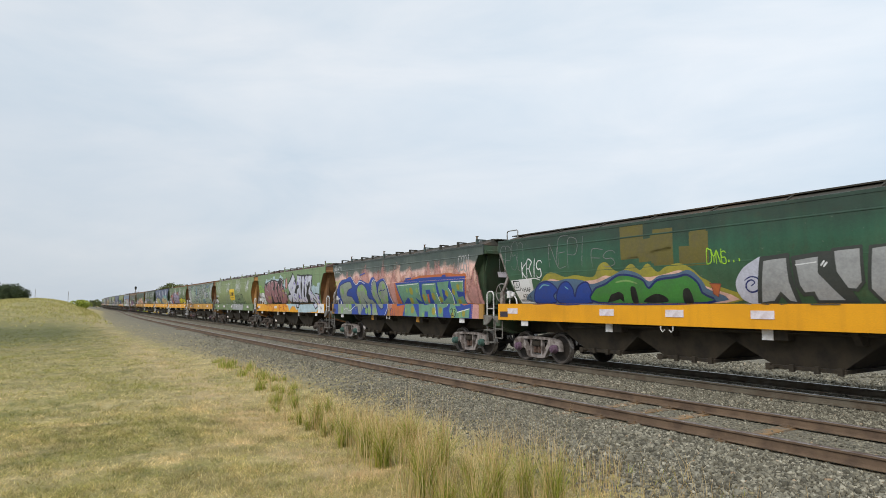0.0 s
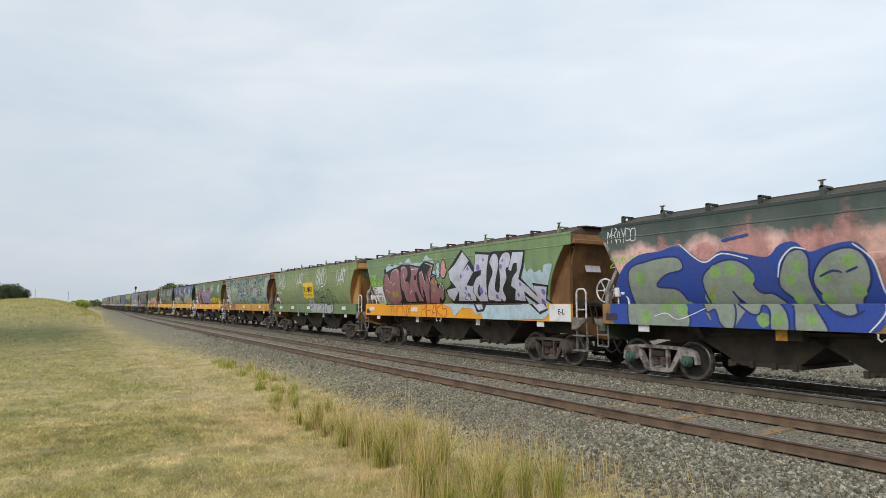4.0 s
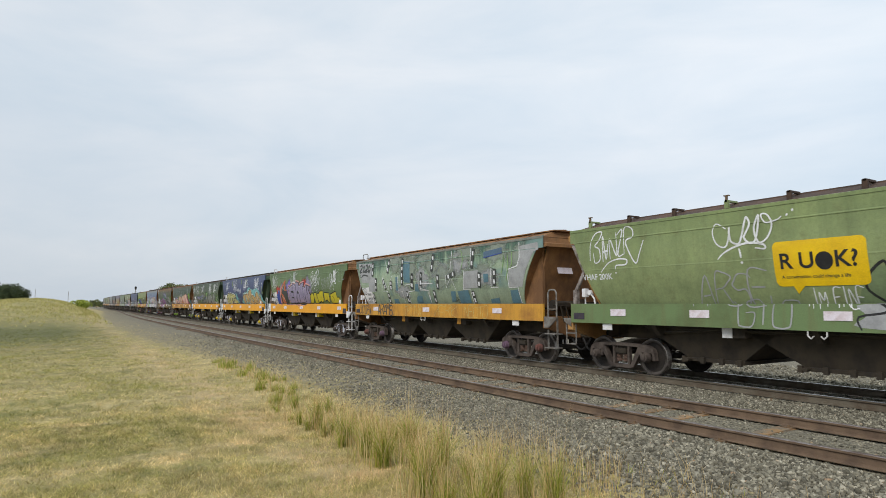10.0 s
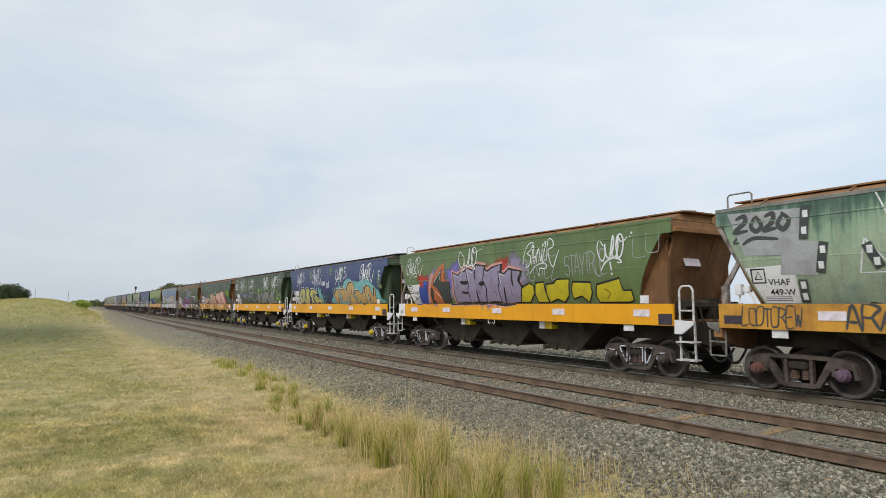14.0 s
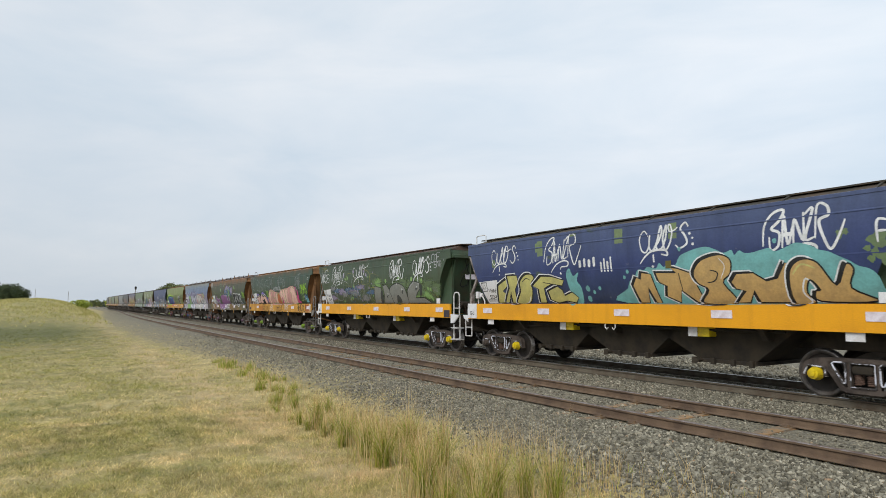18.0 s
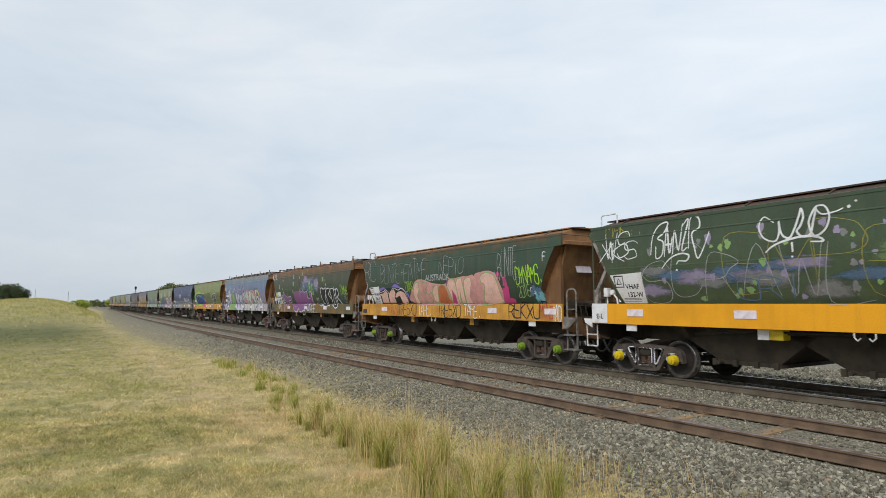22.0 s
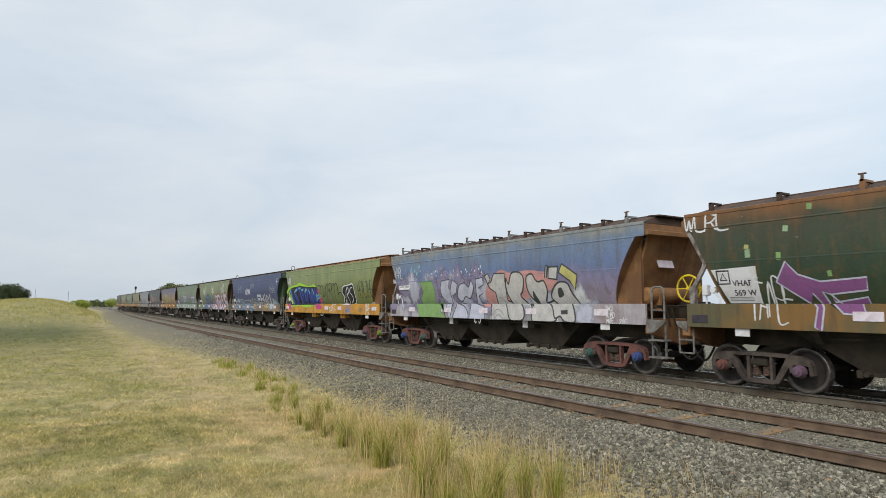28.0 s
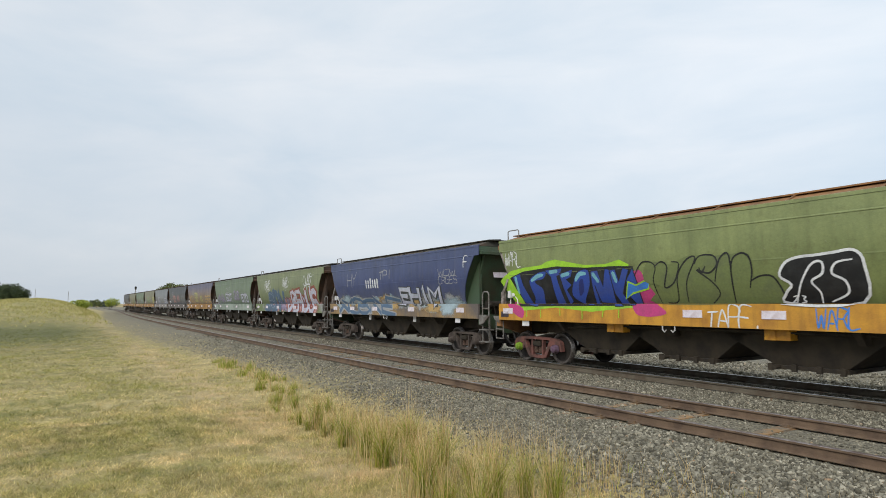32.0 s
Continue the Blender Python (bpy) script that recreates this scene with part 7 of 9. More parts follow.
# wagon 5
art(5, -4.94, 2.16, 1.43, 1.25, ("- silver 0", "4295 9799 9982 8579 5940 4100 0002 0343 3044 3963"))
art(5, -2.44, 2.17, 0.97, 0.58, ("- silver 0", "1297 9999 8602 0000"))
art(5, -3.65, 2.35, 0.29, 0.27, ("- dusk 0", "1399 9997 8700 0000"))
art(5, -1.53, 1.74, 0.39, 0.36, ("- dusk 0", "2198 9999 7103 0000"))
art(5, 0.95, 1.71, 0.48, 0.24, ("- dusk 0", "1889 9999 8106 0000"))
art(5, -3.81, 1.69, 0.51, 0.17, ("- dusk 0", "0875 9999 9000 0000"))
art(5, -2.03, 1.69, 0.69, 0.44, ("- dusk 0", "0092 9799 9900 0400"))
art(5, -4.89, 1.69, 0.44, 0.40, ("- dusk 0", "1294 9399 9900 0000"))
art(5, 0.42, 1.69, 5.94, 1.87, ("- slateblue 0", "6986 8590 8580 6976"), ("line blue .025", "6976 8581"), ("line white .035", "9994 9971 9758 8953 8925 9625 9600"), ("line white .03", "1799 1561"), ("line white .03", "0162 0039 1538"), ("line white .03", "3895 3660"))
art(5, 0.46, 1.69, 5.21, 1.80, ("line white .03", "6699 6561"), ("line white .03", "5859 5525 6324 6300"), ("line white .03", "8759 8527 9227"), ("line white .03", "0030 1026 1100"), ("line white .03", "3653 3530 4249 4626"), ("line palegreen .03", "~9981 9969 9751"))
art(5, -2.41, 2.39, 2.76, 1.08, ("line palegreen .03", "~9172 9238 8700"), ("line palegreen .03", "~9975 9946 9633"), ("line palegreen .03", "~0099 0469 0040"))
film_strip(5, -0.47, 2.83, 0.65, 0.16)
film_strip(5, -3.03, 2.83, 0.64, 0.14)
film_strip(5, -4.20, 2.23, 0.53, 0.09)
film_strip(5, -0.80, 2.19, 0.52, 0.09)
film_strip(5, 0.40, 2.32, 0.53, 0.12)
film_strip(5, -1.46, 2.57, 0.15, 0.59)
film_strip(5, -3.37, 2.19, 0.49, 0.10)
film_strip(5, 1.14, 2.25, 0.57, 0.16)
film_strip(5, -2.97, 1.68, 0.42, -0.00)
film_strip(5, -0.46, 1.68, 0.48, 0.04)
# wagon 6
art(6, 0.05, 1.70, 1.06, 0.53, ("black gold .05", "1353 5491 9599 9951 6539 5000 0000"))
art(6, -0.88, 1.70, 0.91, 0.56, ("black gold .05", "2972 7899 9987 9646 6500 0000"))
art(6, -1.78, 1.70, 0.51, 0.58, ("black gold .05", "2095 9099 9061 9900 1100 0045"))
art(6, -2.26, 1.70, 1.01, 0.64, ("black gold .05", "0679 3883 5299 9997 8728 6400 4115 0800 0040"))
art(6, -3.27, 1.70, 0.75, 0.55, ("black gold .05", "1599 9993 9843 7400 4530 0317 0058"))
art(6, -4.11, 1.70, 1.19, 0.59, ("black gold .05", "0976 7299 7749 9849 9909 8700 0700 0030"), ("line olive .03", "~2758 4139 3015"))
# wagon 6
art(6, 4.87, 1.69, 0.73, 0.82, ("- blue 0", "~0865 2774 4771 6293 8599 9986 8657 8200 0000"), ("line sky .03", "~5583 7892 8777"))
art(6, 4.36, 1.69, 0.76, 1.12, ("- rose 0", "2741 5884 7799 9982 8161 5649 2100 0000"))
art(6, 4.18, 1.69, 1.55, 1.43, ("- orange 0", "0932 3065 6089 8299 7755 9954 9100 0000"))
art(6, 4.02, 1.69, 0.24, 0.53, ("black dgrey .03", "~0767 3596 7699 8666 4530 9900 0000"))
art(6, 3.74, 1.69, 1.11, 1.21, ("black dgrey .03", "0053 1067 5294 6099 4868 5261 9961 8800 4400 3528 2344"), ("line white .025", "0659 1568 5292 4267"), ("line white .025", "0537 3813"))
# wagon 7
art(7, 1.68, 1.69, 1.13, 0.91, ("- aqua 0", "~0076 1399 2377 4186 3363 4441 3900 1600"), ("dot aqua 0.071", "6212 6340"), ("dot aqua 0.046", "9940 8130"))
shaded(7, 4.88, 1.70, 0.67, 0.72, "straw", "2273 6288 9499 9971 5148 8032 4900 0000")
shaded(7, 4.53, 1.70, 0.81, 0.81, "straw", "3898 9499 9975 7345 7000 4200 4842 2300 0004 4254")
shaded(7, 3.96, 1.70, 0.97, 0.81, "straw", "~0000 2841 3172 5897 8799 9985 8266 8443 6000")
shaded(7, 3.10, 1.70, 1.31, 0.74, "straw", "0065 3299 6496 9980 9260 5866 3653 3400 1400 1850")
shaded(7, 3.54, 1.69, 2.18, 0.71, "straw", "4847 6664 7449 7628 9041 9920 9300 7807 6200 5011", ("line black .02", "~0085 0999 1791"), ("line black .02", "4180 6967"))
# wagon 7
# wagon 8
art(7, -0.25, 1.69, 5.45, 1.16, ("- aqua 0", "~0000 0230 0445 0640 0862 1066 1264 1470 1866 2076 2268 2473 2662 2872 3086 3392 3797 4299 4692 4986 5290 5381 5588 5783 6083 6386 6688 6882 7288 7593 7890 8184 8280 8576 8868 9160 9353 9648 9838 9920 9900"), ("dot aqua 0.043", "0152 0363 3099 6899"))
shaded(7, -0.52, 1.69, 0.72, 0.70, "tan", "0058 1885 3578 4299 7892 9900 7800 6050 5200 1800")
shaded(7, -1.22, 1.69, 1.15, 0.77, "tan", "0088 4585 3599 5097 7285 9776 9853 8747 9900 8200 5235 4500 1718 2247 0559", ("line black .02", "5283 5535"))
shaded(7, -2.12, 1.69, 0.98, 0.98, "tan", "~0763 2889 7299 9686 9259 7441 9600 1800 3727 1541", ("line black .025", "~4868 6462 5646 3842"), ("line white .015", "~7092 8274 7050"))
shaded(7, -3.02, 1.69, 1.25, 0.74, "tan", "0056 1178 3978 5856 7562 8999 9397 8900 4200 3631 2500 0300 2231 0637")
shaded(7, -4.15, 1.69, 1.42, 0.78, "tan", "~0471 2099 4090 5839 7284 8071 7432 9903 3603 3226 3829 2852 2223 3000 0400", ("line straw .03", "~0866 2088 3678"))
art(7, -1.51, 2.45, 0.17, 0.17, ("- olive 0", "1199 9998 8900 0000"))
end_tag(7, "NKBNZ", "slateblue", -0.95, 2.78, 1.3, 0.42)
end_tag(8, "XAKS", "black", -0.75, 2.75, 1.1, 0.45)
end_tag(8, "OKJ", "black", -0.75, 2.3, 0.9, 0.4)
art(8, -0.59, 1.83, 4.48, 0.98, ("dot palegreen 0.08", "2079 4687 6980 8671 8342 9122 0053"), ("dot palegreen 0.058", "9540 9937 9711 9900 7499"))
art(8, -0.14, 1.70, 0.87, 0.73, ("black ash .035", "2899 9488 9948 7400 0000 1250"))
art(8, -0.75, 1.70, 0.39, 0.50, ("- dgrey 0", "~4594 9999 4300 0018"))
art(8, -1.00, 1.70, 0.94, 0.77, ("black ash .035", "2093 5599 9747 9900 0000 2345"))
art(8, -1.73, 1.70, 1.42, 0.79, ("black ash .035", "~0064 1988 5399 8586 9859 9900 5700 5527 4538 3200 1200 0637"))
art(8, -2.23, 1.72, 0.37, 0.27, ("- dgrey 0", "~0020 4999 9968 9900"))
art(8, -3.18, 1.69, 1.69, 0.85, ("black ash .035", "0557 2283 3899 6590 6462 4843 3724 7525 9905 9800 0000"))
art(8, -1.46, 1.96, 3.01, 0.51, ("- dgrey 0", "9494 9983 9605 9001"), ("dot black 0.043", "0000 0316 4529 4742 8350 8659"), ("dot white 0.028", "0322 4654 8668"), ("line silver .03", "~6139 7077 7899"))
# wagon 9
art(9, 4.90, 1.69, 2.66, 0.78, ("- violet 0", "~0268 1984 4377 6199 7880 9258 9942 9400 0045"))
art(9, 4.87, 1.67, 2.71, 0.67, ("- black 0", "0071 2695 5499 7688 8964 9900 0400"))
art(9, 4.89, 1.70, 0.95, 0.56, ("black pink .03", "0067 5275 7594 9174 8300 2300 2651"), ("line white .025", "0677 5785 7599 9783 9900"))
art(9, 4.02, 1.70, 0.71, 0.57, ("black pink .03", "0759 3887 8599 9970 7738 8000 0000"))
art(9, 3.66, 1.69, 1.29, 0.62, ("black pink .03", "~1945 3972 6579 8957 9500 5900 5044 2834"), ("line white .025", "~0083 2199 4784 7395 9363 9912"))
art(9, 1.95, 1.69, 4.33, 0.90, ("- rose 0", "~0001 0362 1093 2297 3880 5875 6394 7294 8298 9299 9994 9600"))
art(9, 1.81, 1.69, 0.51, 0.79, ("palegreen pink .035", "~0209 0048 2178 6599 9986 7954 4832 6500 1700"))
art(9, 1.33, 1.69, 0.86, 0.84, ("palegreen rose .035", "~0064 0189 2499 5089 6791 7675 5359 7135 9947 9708 5800 2422"))
art(9, 0.38, 1.69, 0.44, 0.65, ("palegreen pink .035", "0061 3091 9999 7727 5000 0107"))
art(9, -0.00, 1.69, 0.84, 0.63, ("palegreen orange .035", "~0162 2298 5799 7367 7826 9900 0000"))
art(9, -0.68, 1.69, 0.58, 0.84, ("palegreen pink .035", "~0068 1994 6299 8591 9953 9500 6300 4329 2000 1937"))
art(9, -0.84, 1.69, 0.27, 0.46, ("- hotpink 0", "4499 9955 9700 0000"))
art(9, -1.25, 1.69, 0.43, 0.86, ("palegreen pink .035", "0075 2694 8599 9961 8700 3400 4751 1300 0000"))
art(9, -1.67, 1.69, 0.57, 0.87, ("palegreen pink .035", "1483 4799 8893 9347 9900 0000"))
art(9, -0.62, 2.29, 0.21, 0.23, ("- purple 0", "~0000 5293 9999 3116"))
# wagon 9
art(9, -2.02, 1.70, 1.72, 0.99, ("- rose 0", "~0000 1884 4699 7499 9378 9900"))
art(9, -2.73, 1.70, 0.95, 0.94, ("palegreen pink .035", "~0071 0895 5099 8382 9923 9800 0300 2155"))
art(9, -3.75, 1.70, 1.53, 0.51, ("- hotpink 0", "0585 2599 2231 3721 3800 0000"), ("dot steel 0.075", "9982 9251"))
# wagon 10
art(10, -2.14, 1.57, 0.82, 0.93, ("white black .04", "~0078 1899 5591 9996 9869 5845 6614 6800 3003 0834"))
art(10, -2.85, 1.54, 0.73, 0.92, ("white black .04", "~1188 6099 9088 4862 7944 9910 4700 0007 0631 0059"))
art(10, -3.49, 1.58, 0.62, 0.84, ("white black .04", "~0593 5899 9991 7666 3426 3700 0004 0745"))
art(10, -3.99, 1.55, 0.32, 0.85, ("white black .04", "0096 7099 6664 6528 9900 1803"))
art(10, -2.12, 1.46, 2.62, 0.93, ("white black .05", "~7992 8999 9275 8355 9138 9911 8800 7816 7843"), ("line white .02", "~0028 1719 1310"), ("line white .02", "~7627 9116 8525"))
art(10, 2.31, 1.16, 2.39, 1.27, ("- purple 0", "0092 3398 5767 6699 8172 9980 8244 8140 7400 5237 2929 0536"))
# wagon 10
art(10, 4.99, 1.18, 2.17, 1.27, ("lilac purple .03", "2870 3899 4780 6469 9873 9756 7051 7240 9647 9923 8325 7051 6455 6933 6600 6106 6433 5653 5338"), ("line white .03", "~0075 0778 1277"), ("line white .03", "0778 0360"))
# wagon 11
art(11, -0.07, 1.58, 3.38, 1.11, ("- rose 0", "~0029 0863 2799 4490 6694 8588 9980 9444 3106 0900"))
art(11, 4.13, 1.16, 2.16, 1.32, ("green palegreen .03", "0899 4899 5471 4541 9236 8018 9901 1200 0048 1672"))
art(11, 2.56, 1.20, 0.77, 1.31, ("dgrey lilac .035", "1996 8599 7277 9264 9933 4237 6600 4633 0056 0178"))
art(11, 1.96, 1.18, 0.55, 1.30, ("dgrey lilac .035", "4699 9989 7066 0657 6635 3500 0607 0069"))
art(11, 1.54, 1.75, 1.05, 0.68, ("dgrey lilac .035", "~0021 2075 5289 7368 9199 9963 6914 4624 2000"))
art(11, 1.57, 1.14, 0.86, 0.55, ("dgrey lilac .035", "~0000 2476 3499 9270 9902"))
art(11, 0.60, 1.16, 0.87, 1.35, ("dgrey lilac .035", "3596 7899 8082 4475 6963 3555 4240 9731 9902 0000 1431 1947"))
art(11, -0.22, 1.17, 1.93, 1.45, ("dgrey bone .05", "0094 1099 1485 0676 1681 2698 5397 5266 4941 7531 8736 9902 2200 2226 2358 0968"))
art(11, -1.25, 1.18, 0.94, 1.40, ("dgrey bone .05", "~0689 1576 3899 7799 9385 8062 6550 9929 9703 3700 1929 0059"))
art(11, -2.23, 1.17, 1.31, 1.35, ("dgrey bone .05", "~0393 2299 3385 4382 5883 6463 5339 8443 9920 9702 2900 2731 0752 0069"))
art(11, -2.43, 1.59, 0.26, 0.45, ("- dgrey 0", "~1099 4474 9900 0037"))
art(11, -3.19, 1.20, 1.10, 1.06, ("dgrey bone .05", "~0061 1988 4199 6694 7570 9342 9901 6500 4913 3008 2237"))
art(11, -3.49, 1.84, 0.21, 0.26, ("- dgrey 0", "~1085 8199 9926 0000"))
art(11, -3.77, 1.39, 0.26, 0.12, ("- dgrey 0", "0288 9999 9704 0000"))
art(11, -3.65, 2.04, 0.68, 0.70, ("dgrey straw .04", "0067 2199 9954 7700 5534"))
art(11, -3.21, 2.33, 0.42, 0.35, ("dgrey bone .05", "1499 9997 7900 0011"))
art(11, 4.15, 1.17, 7.37, 1.72, ("dgrey bone .05", "9889 9989 9870 9770"), ("dot white 0.029", "3594 3885 4191 4594 4884 5290 5593 5787 2487 1995 1591 0092 0499"), ("line lilac .02", "~2090 2195 1997 1890 2084"), ("line steel .015", "6523 6741 7324"), ("line steel .015", "~6509 6920 7310"), ("line steel .015", "~6600 6910 7301"))
# wagon 12
art(12, 6.25, 1.47, 5.60, 1.40, ("- lime 0", "0371 1083 2288 3490 3896 4499 5789 6484 7683 8489 8980 8961 9865 9955 9632 9026 9208 6800 4507 2000 1012 0062"))
art(12, 5.76, 1.59, 4.76, 1.09, ("- black 0", "0077 1392 2996 4399 6591 8690 9787 9855 9903 1100"))
art(12, 5.80, 1.27, 0.69, 0.45, ("- hotpink 0", "~0080 1399 9962 9800 4821"))
art(12, 1.19, 1.38, 1.04, 1.07, ("- hotpink 0", "~0085 2699 4174 5255 7130 9907 4400 1214"))
art(12, 5.64, 1.67, 0.72, 0.88, ("black blue .03", "0089 4999 6163 9900 4700"), ("line cyan .1", "1988 2635"))
art(12, 4.90, 1.60, 0.76, 0.96, ("black blue .03", "~0075 5397 9999 8178 3371 7150 6617 5800 0407 1327"), ("line cyan .1", "~1475 5187 7890"))
art(12, 4.18, 1.64, 0.68, 0.99, ("black blue .03", "0096 9999 8881 6678 8803 4000 3176"), ("line cyan .1", "2789 7091"))
art(12, 3.62, 1.64, 0.52, 0.94, ("black blue .03", "0088 9999 8377 4671 8155 4042 6710 3400"), ("line cyan .1", "1582 7087"))
art(12, 3.25, 1.64, 0.71, 0.89, ("black blue .03", "~1868 5097 9999 9958 6113 5500 0026"))
art(12, 3.03, 1.88, 0.38, 0.56, ("- navy 0", "~3264 6973 5923 1200"), ("line cyan .1", "~0070 4398 9999"))
art(12, 2.48, 1.64, 0.69, 0.89, ("black blue .03", "0295 3797 5351 7299 9995 9703 2007 1455 2900 0000"), ("line cyan .1", "1288 3465"))
art(12, 1.83, 1.61, 0.60, 0.92, ("black blue .03", "0095 3297 4164 7099 9992 5233 7900 3600 0834"), ("line cyan .1", "1788 2864"))
art(12, 1.39, 1.64, 0.40, 0.87, ("black blue .03", "0000 0966 6999 8862 9900 5500 0824"))
art(12, 4.93, 1.28, 4.28, 0.97, ("lime sky .04", "8493 8984 9999 9775 8665 8051"), ("line lime .03", "0027 0002"), ("line lime .03", "1428 1400"), ("line lime .03", "3228 3208"), ("line lime .03", "5127 5100"), ("line lime .03", "6828 6707"))
art(12, 1.51, 1.34, 0.05, 0.22, ("line lime .03", "1499 0000"))
art(12, 1.08, 1.68, 3.45, 1.01, ("- fieldgreen 0", "~0849 1085 1892 2984 4399 5796 6795 7896 8375 8352 9449 9908 9800 1300 2135"), ("line black .03", "~0063 0791 1492 1879 1548 1801"), ("line black .035", "~1780 2391 2777 2335 3146 3683 3189"), ("line black .035", "~2301 3106 3459 4292 4893 4046 3803"), ("line black .035", "~4781 5197 6096 6278 5661 4869 5744 6120 5500"), ("line black .035", "~5073 5161 5475"))
art(12, -0.98, 1.68, 1.37, 0.98, ("line black .035", "~0045 1290 2896 2601"), ("line black .035", "~2601 3079 4499 5793 6065 5331"), ("line black .035", "~5543 7153 8950 9919 9800"))
art(12, -2.33, 1.68, 1.45, 0.90, ("white black .05", "~0056 0982 2692 4794 6897 9099 9972 9101 0500 0420 1338"), ("line white .04", "~1501 2643 4177 5380 5258 3843 4622 4601"), ("line white .04", "~8782 6977 6357 7643 7719 5703"), ("line white .025", "~1213 1715 1508 1001 1601"), ("line white .025", "~2315 2713 2408 2703 2101"))


def far_scrawl(wagon, cols, seed):
    """lettering on the wagons that stay far off, in colours muted for the haze"""
    rnd = random.Random(seed)
    y = 5.2
    while y > -4.5:
        wd = rnd.uniform(1.2, 2.6)
        a, b = rnd.sample(cols, 2)
        piece(wagon, "".join(rnd.choice("AEMNSORTK") for _ in range(3)), "grey", a, b, y, 1.65 + rnd.uniform(0, 0.3), wd, rnd.uniform(0.5, 0.95), 0.3, 0.03)
        y -= wd + rnd.uniform(0.4, 1.6)
    tag(wagon, "CLEO", "silver", rnd.uniform(0, 4), 2.6, 1.3, 0.4, 0.05)


for _i, _cols in ((15, ["haze", "lilac", "silver"]), (16, ["straw", "tan", "haze"]), (17, ["steel", "grey", "rose"]), (18, ["silver", "lilac", "grey"]),
                  (19, ["mint", "straw", "silver"]), (20, ["silver", "paleblue", "grey"]), (21, ["straw", "mint", "silver"]), (22, ["grey", "silver", "rose"])):
    far_scrawl(_i, _cols, _i)

for _w, _n in ((1, "632-L"), (2, "532-H"), (3, "282 A"), (5, "449-W"), (6, "584-Q"), (7, "523-F"), (8, "132-W"), (9, "396-F"), (10, "569 W")):
    code_panel(_w, _n)
plate(TRAIN[10], 5.2, 2.3, 0.84, 0.16, M["white"], "code_strip", FACE - 0.004 + tuck(2.3))
words("VHAF 410M", TRAIN[10], SPRAY["black"], 5.56, 2.3, 0.14, FACE - 0.018)
words("AUSTRALIA", TRAIN[8], SPRAY["silver"], 0.76, 2.6, 0.32, FACE - 0.004, "old_lettering")
words("VHAF 200K", TRAIN[3], SPRAY["white"], 5.85, 2.33, 0.2, FACE - 0.006)


def ok_sign(w):
    """yellow speech-bubble sign"""
    def build(bm):
        y0, y1, z0, z1, r = 0.86, -0.73, 1.99, 2.82, 0.1
        pts = []
        for cy, cz, s in ((y0 - r, z0 + r, 270), (y0 - r, z1 - r, 0), (y1 + r, z1 - r, 90), (y1 + r, z0 + r, 180)):
            for k in range(5):
                a = radians(s + k * 22.5)
                pts.append((cy + r * math.cos(a), cz + r * math.sin(a)))
        pts += [(y0 - 0.5, z0), (y0 - 0.36, z0 - 0.14), (y0 - 0.3, z0)]
        prism(bm, pts, "x", -0.008, 0.0)
        conform(bm)
    part("speech_bubble_sign", shape("ok_sign", build), worn("sign_yellow", rgb(236, 196, 20), rgb(222, 180, 24), 2, rough=0.4, bump=0.03), w, "yellow speech-bubble sign", pose(FACE - 0.0006, 0, 0))
    words("A conversation could change a life", w, SPRAY["olive"], 0.74, 2.16, 0.085, FACE - 0.013)
    words("R U", w, SPRAY["black"], 0.76, 2.44, 0.4, FACE - 0.013)
    words("K?", w, SPRAY["black"], -0.2, 2.44, 0.4, FACE - 0.013)
    ink = Ink()
    ink.blob(-0.04, 2.43, 0.15, 0.16, 0.013, 0, random.Random(1), 24, 0.0)
    ink.put("dot", w, ["black"])


ok_sign(TRAIN[3])


# ---- the far side and the horizon ----
def leaf_mat(name, a, b, c):
    k = Mat(name, 0.8)
    geo = k.node("ShaderNodeNewGeometry")
    k.colour(k.ramp(geo.outputs["Random Per Island"], [(0.0, a), (0.5, b), (1.0, c)]))
    return k.m


def crown_mesh(name, centres, leaf, count, rs):
    """many small leaf cards scattered in lobes, ragged at the edge"""
    per = []
    for (cx, cy, cz, rx, ry, rz) in centres:
        n = max(20, int(count * rx * rz))
        d = rs.randn(n, 3)
        d /= np.linalg.norm(d, axis=1)[:, None]
        r = 0.55 + 0.5 * rs.rand(n, 1) ** 0.7
        per.append(np.array([cx, cy, cz]) + d * r * np.array([rx, ry, rz]))
    p = np.concatenate(per)
    n = len(p)
    u = rs.randn(n, 3)
    u /= np.linalg.norm(u, axis=1)[:, None]
    w = np.cross(u, rs.randn(n, 3))
    w /= np.linalg.norm(w, axis=1)[:, None]
    s = leaf * (0.6 + 0.8 * rs.rand(n, 1))
    v = np.stack([p - u * s, p + w * s * 0.6, p + u * s, p - w * s * 0.6], 1).reshape(-1, 3)
    me = bpy.data.meshes.new(name)
    me.from_pydata(v.tolist(), [], [(4 * i, 4 * i + 1, 4 * i + 2, 4 * i + 3) for i in range(n)])
    return me


BARK = worn("bark", rgb(92, 80, 68), rgb(66, 56, 48), 3, rough=0.9, fine=30, bump=0.5)
LEAF_DARK = leaf_mat("dark_foliage", rgb(44, 58, 36), rgb(62, 76, 44), rgb(84, 94, 58))
LEAF_OLIVE = leaf_mat("olive_foliage", rgb(66, 76, 38), rgb(92, 100, 52), rgb(116, 120, 68))
LEAF_BRIGHT = leaf_mat("bright_foliage", rgb(110, 126, 40), rgb(146, 158, 54), rgb(172, 178, 80))
LEAF_GREY = leaf_mat("grey_foliage", rgb(78, 88, 78), rgb(98, 108, 94), rgb(118, 124, 108))


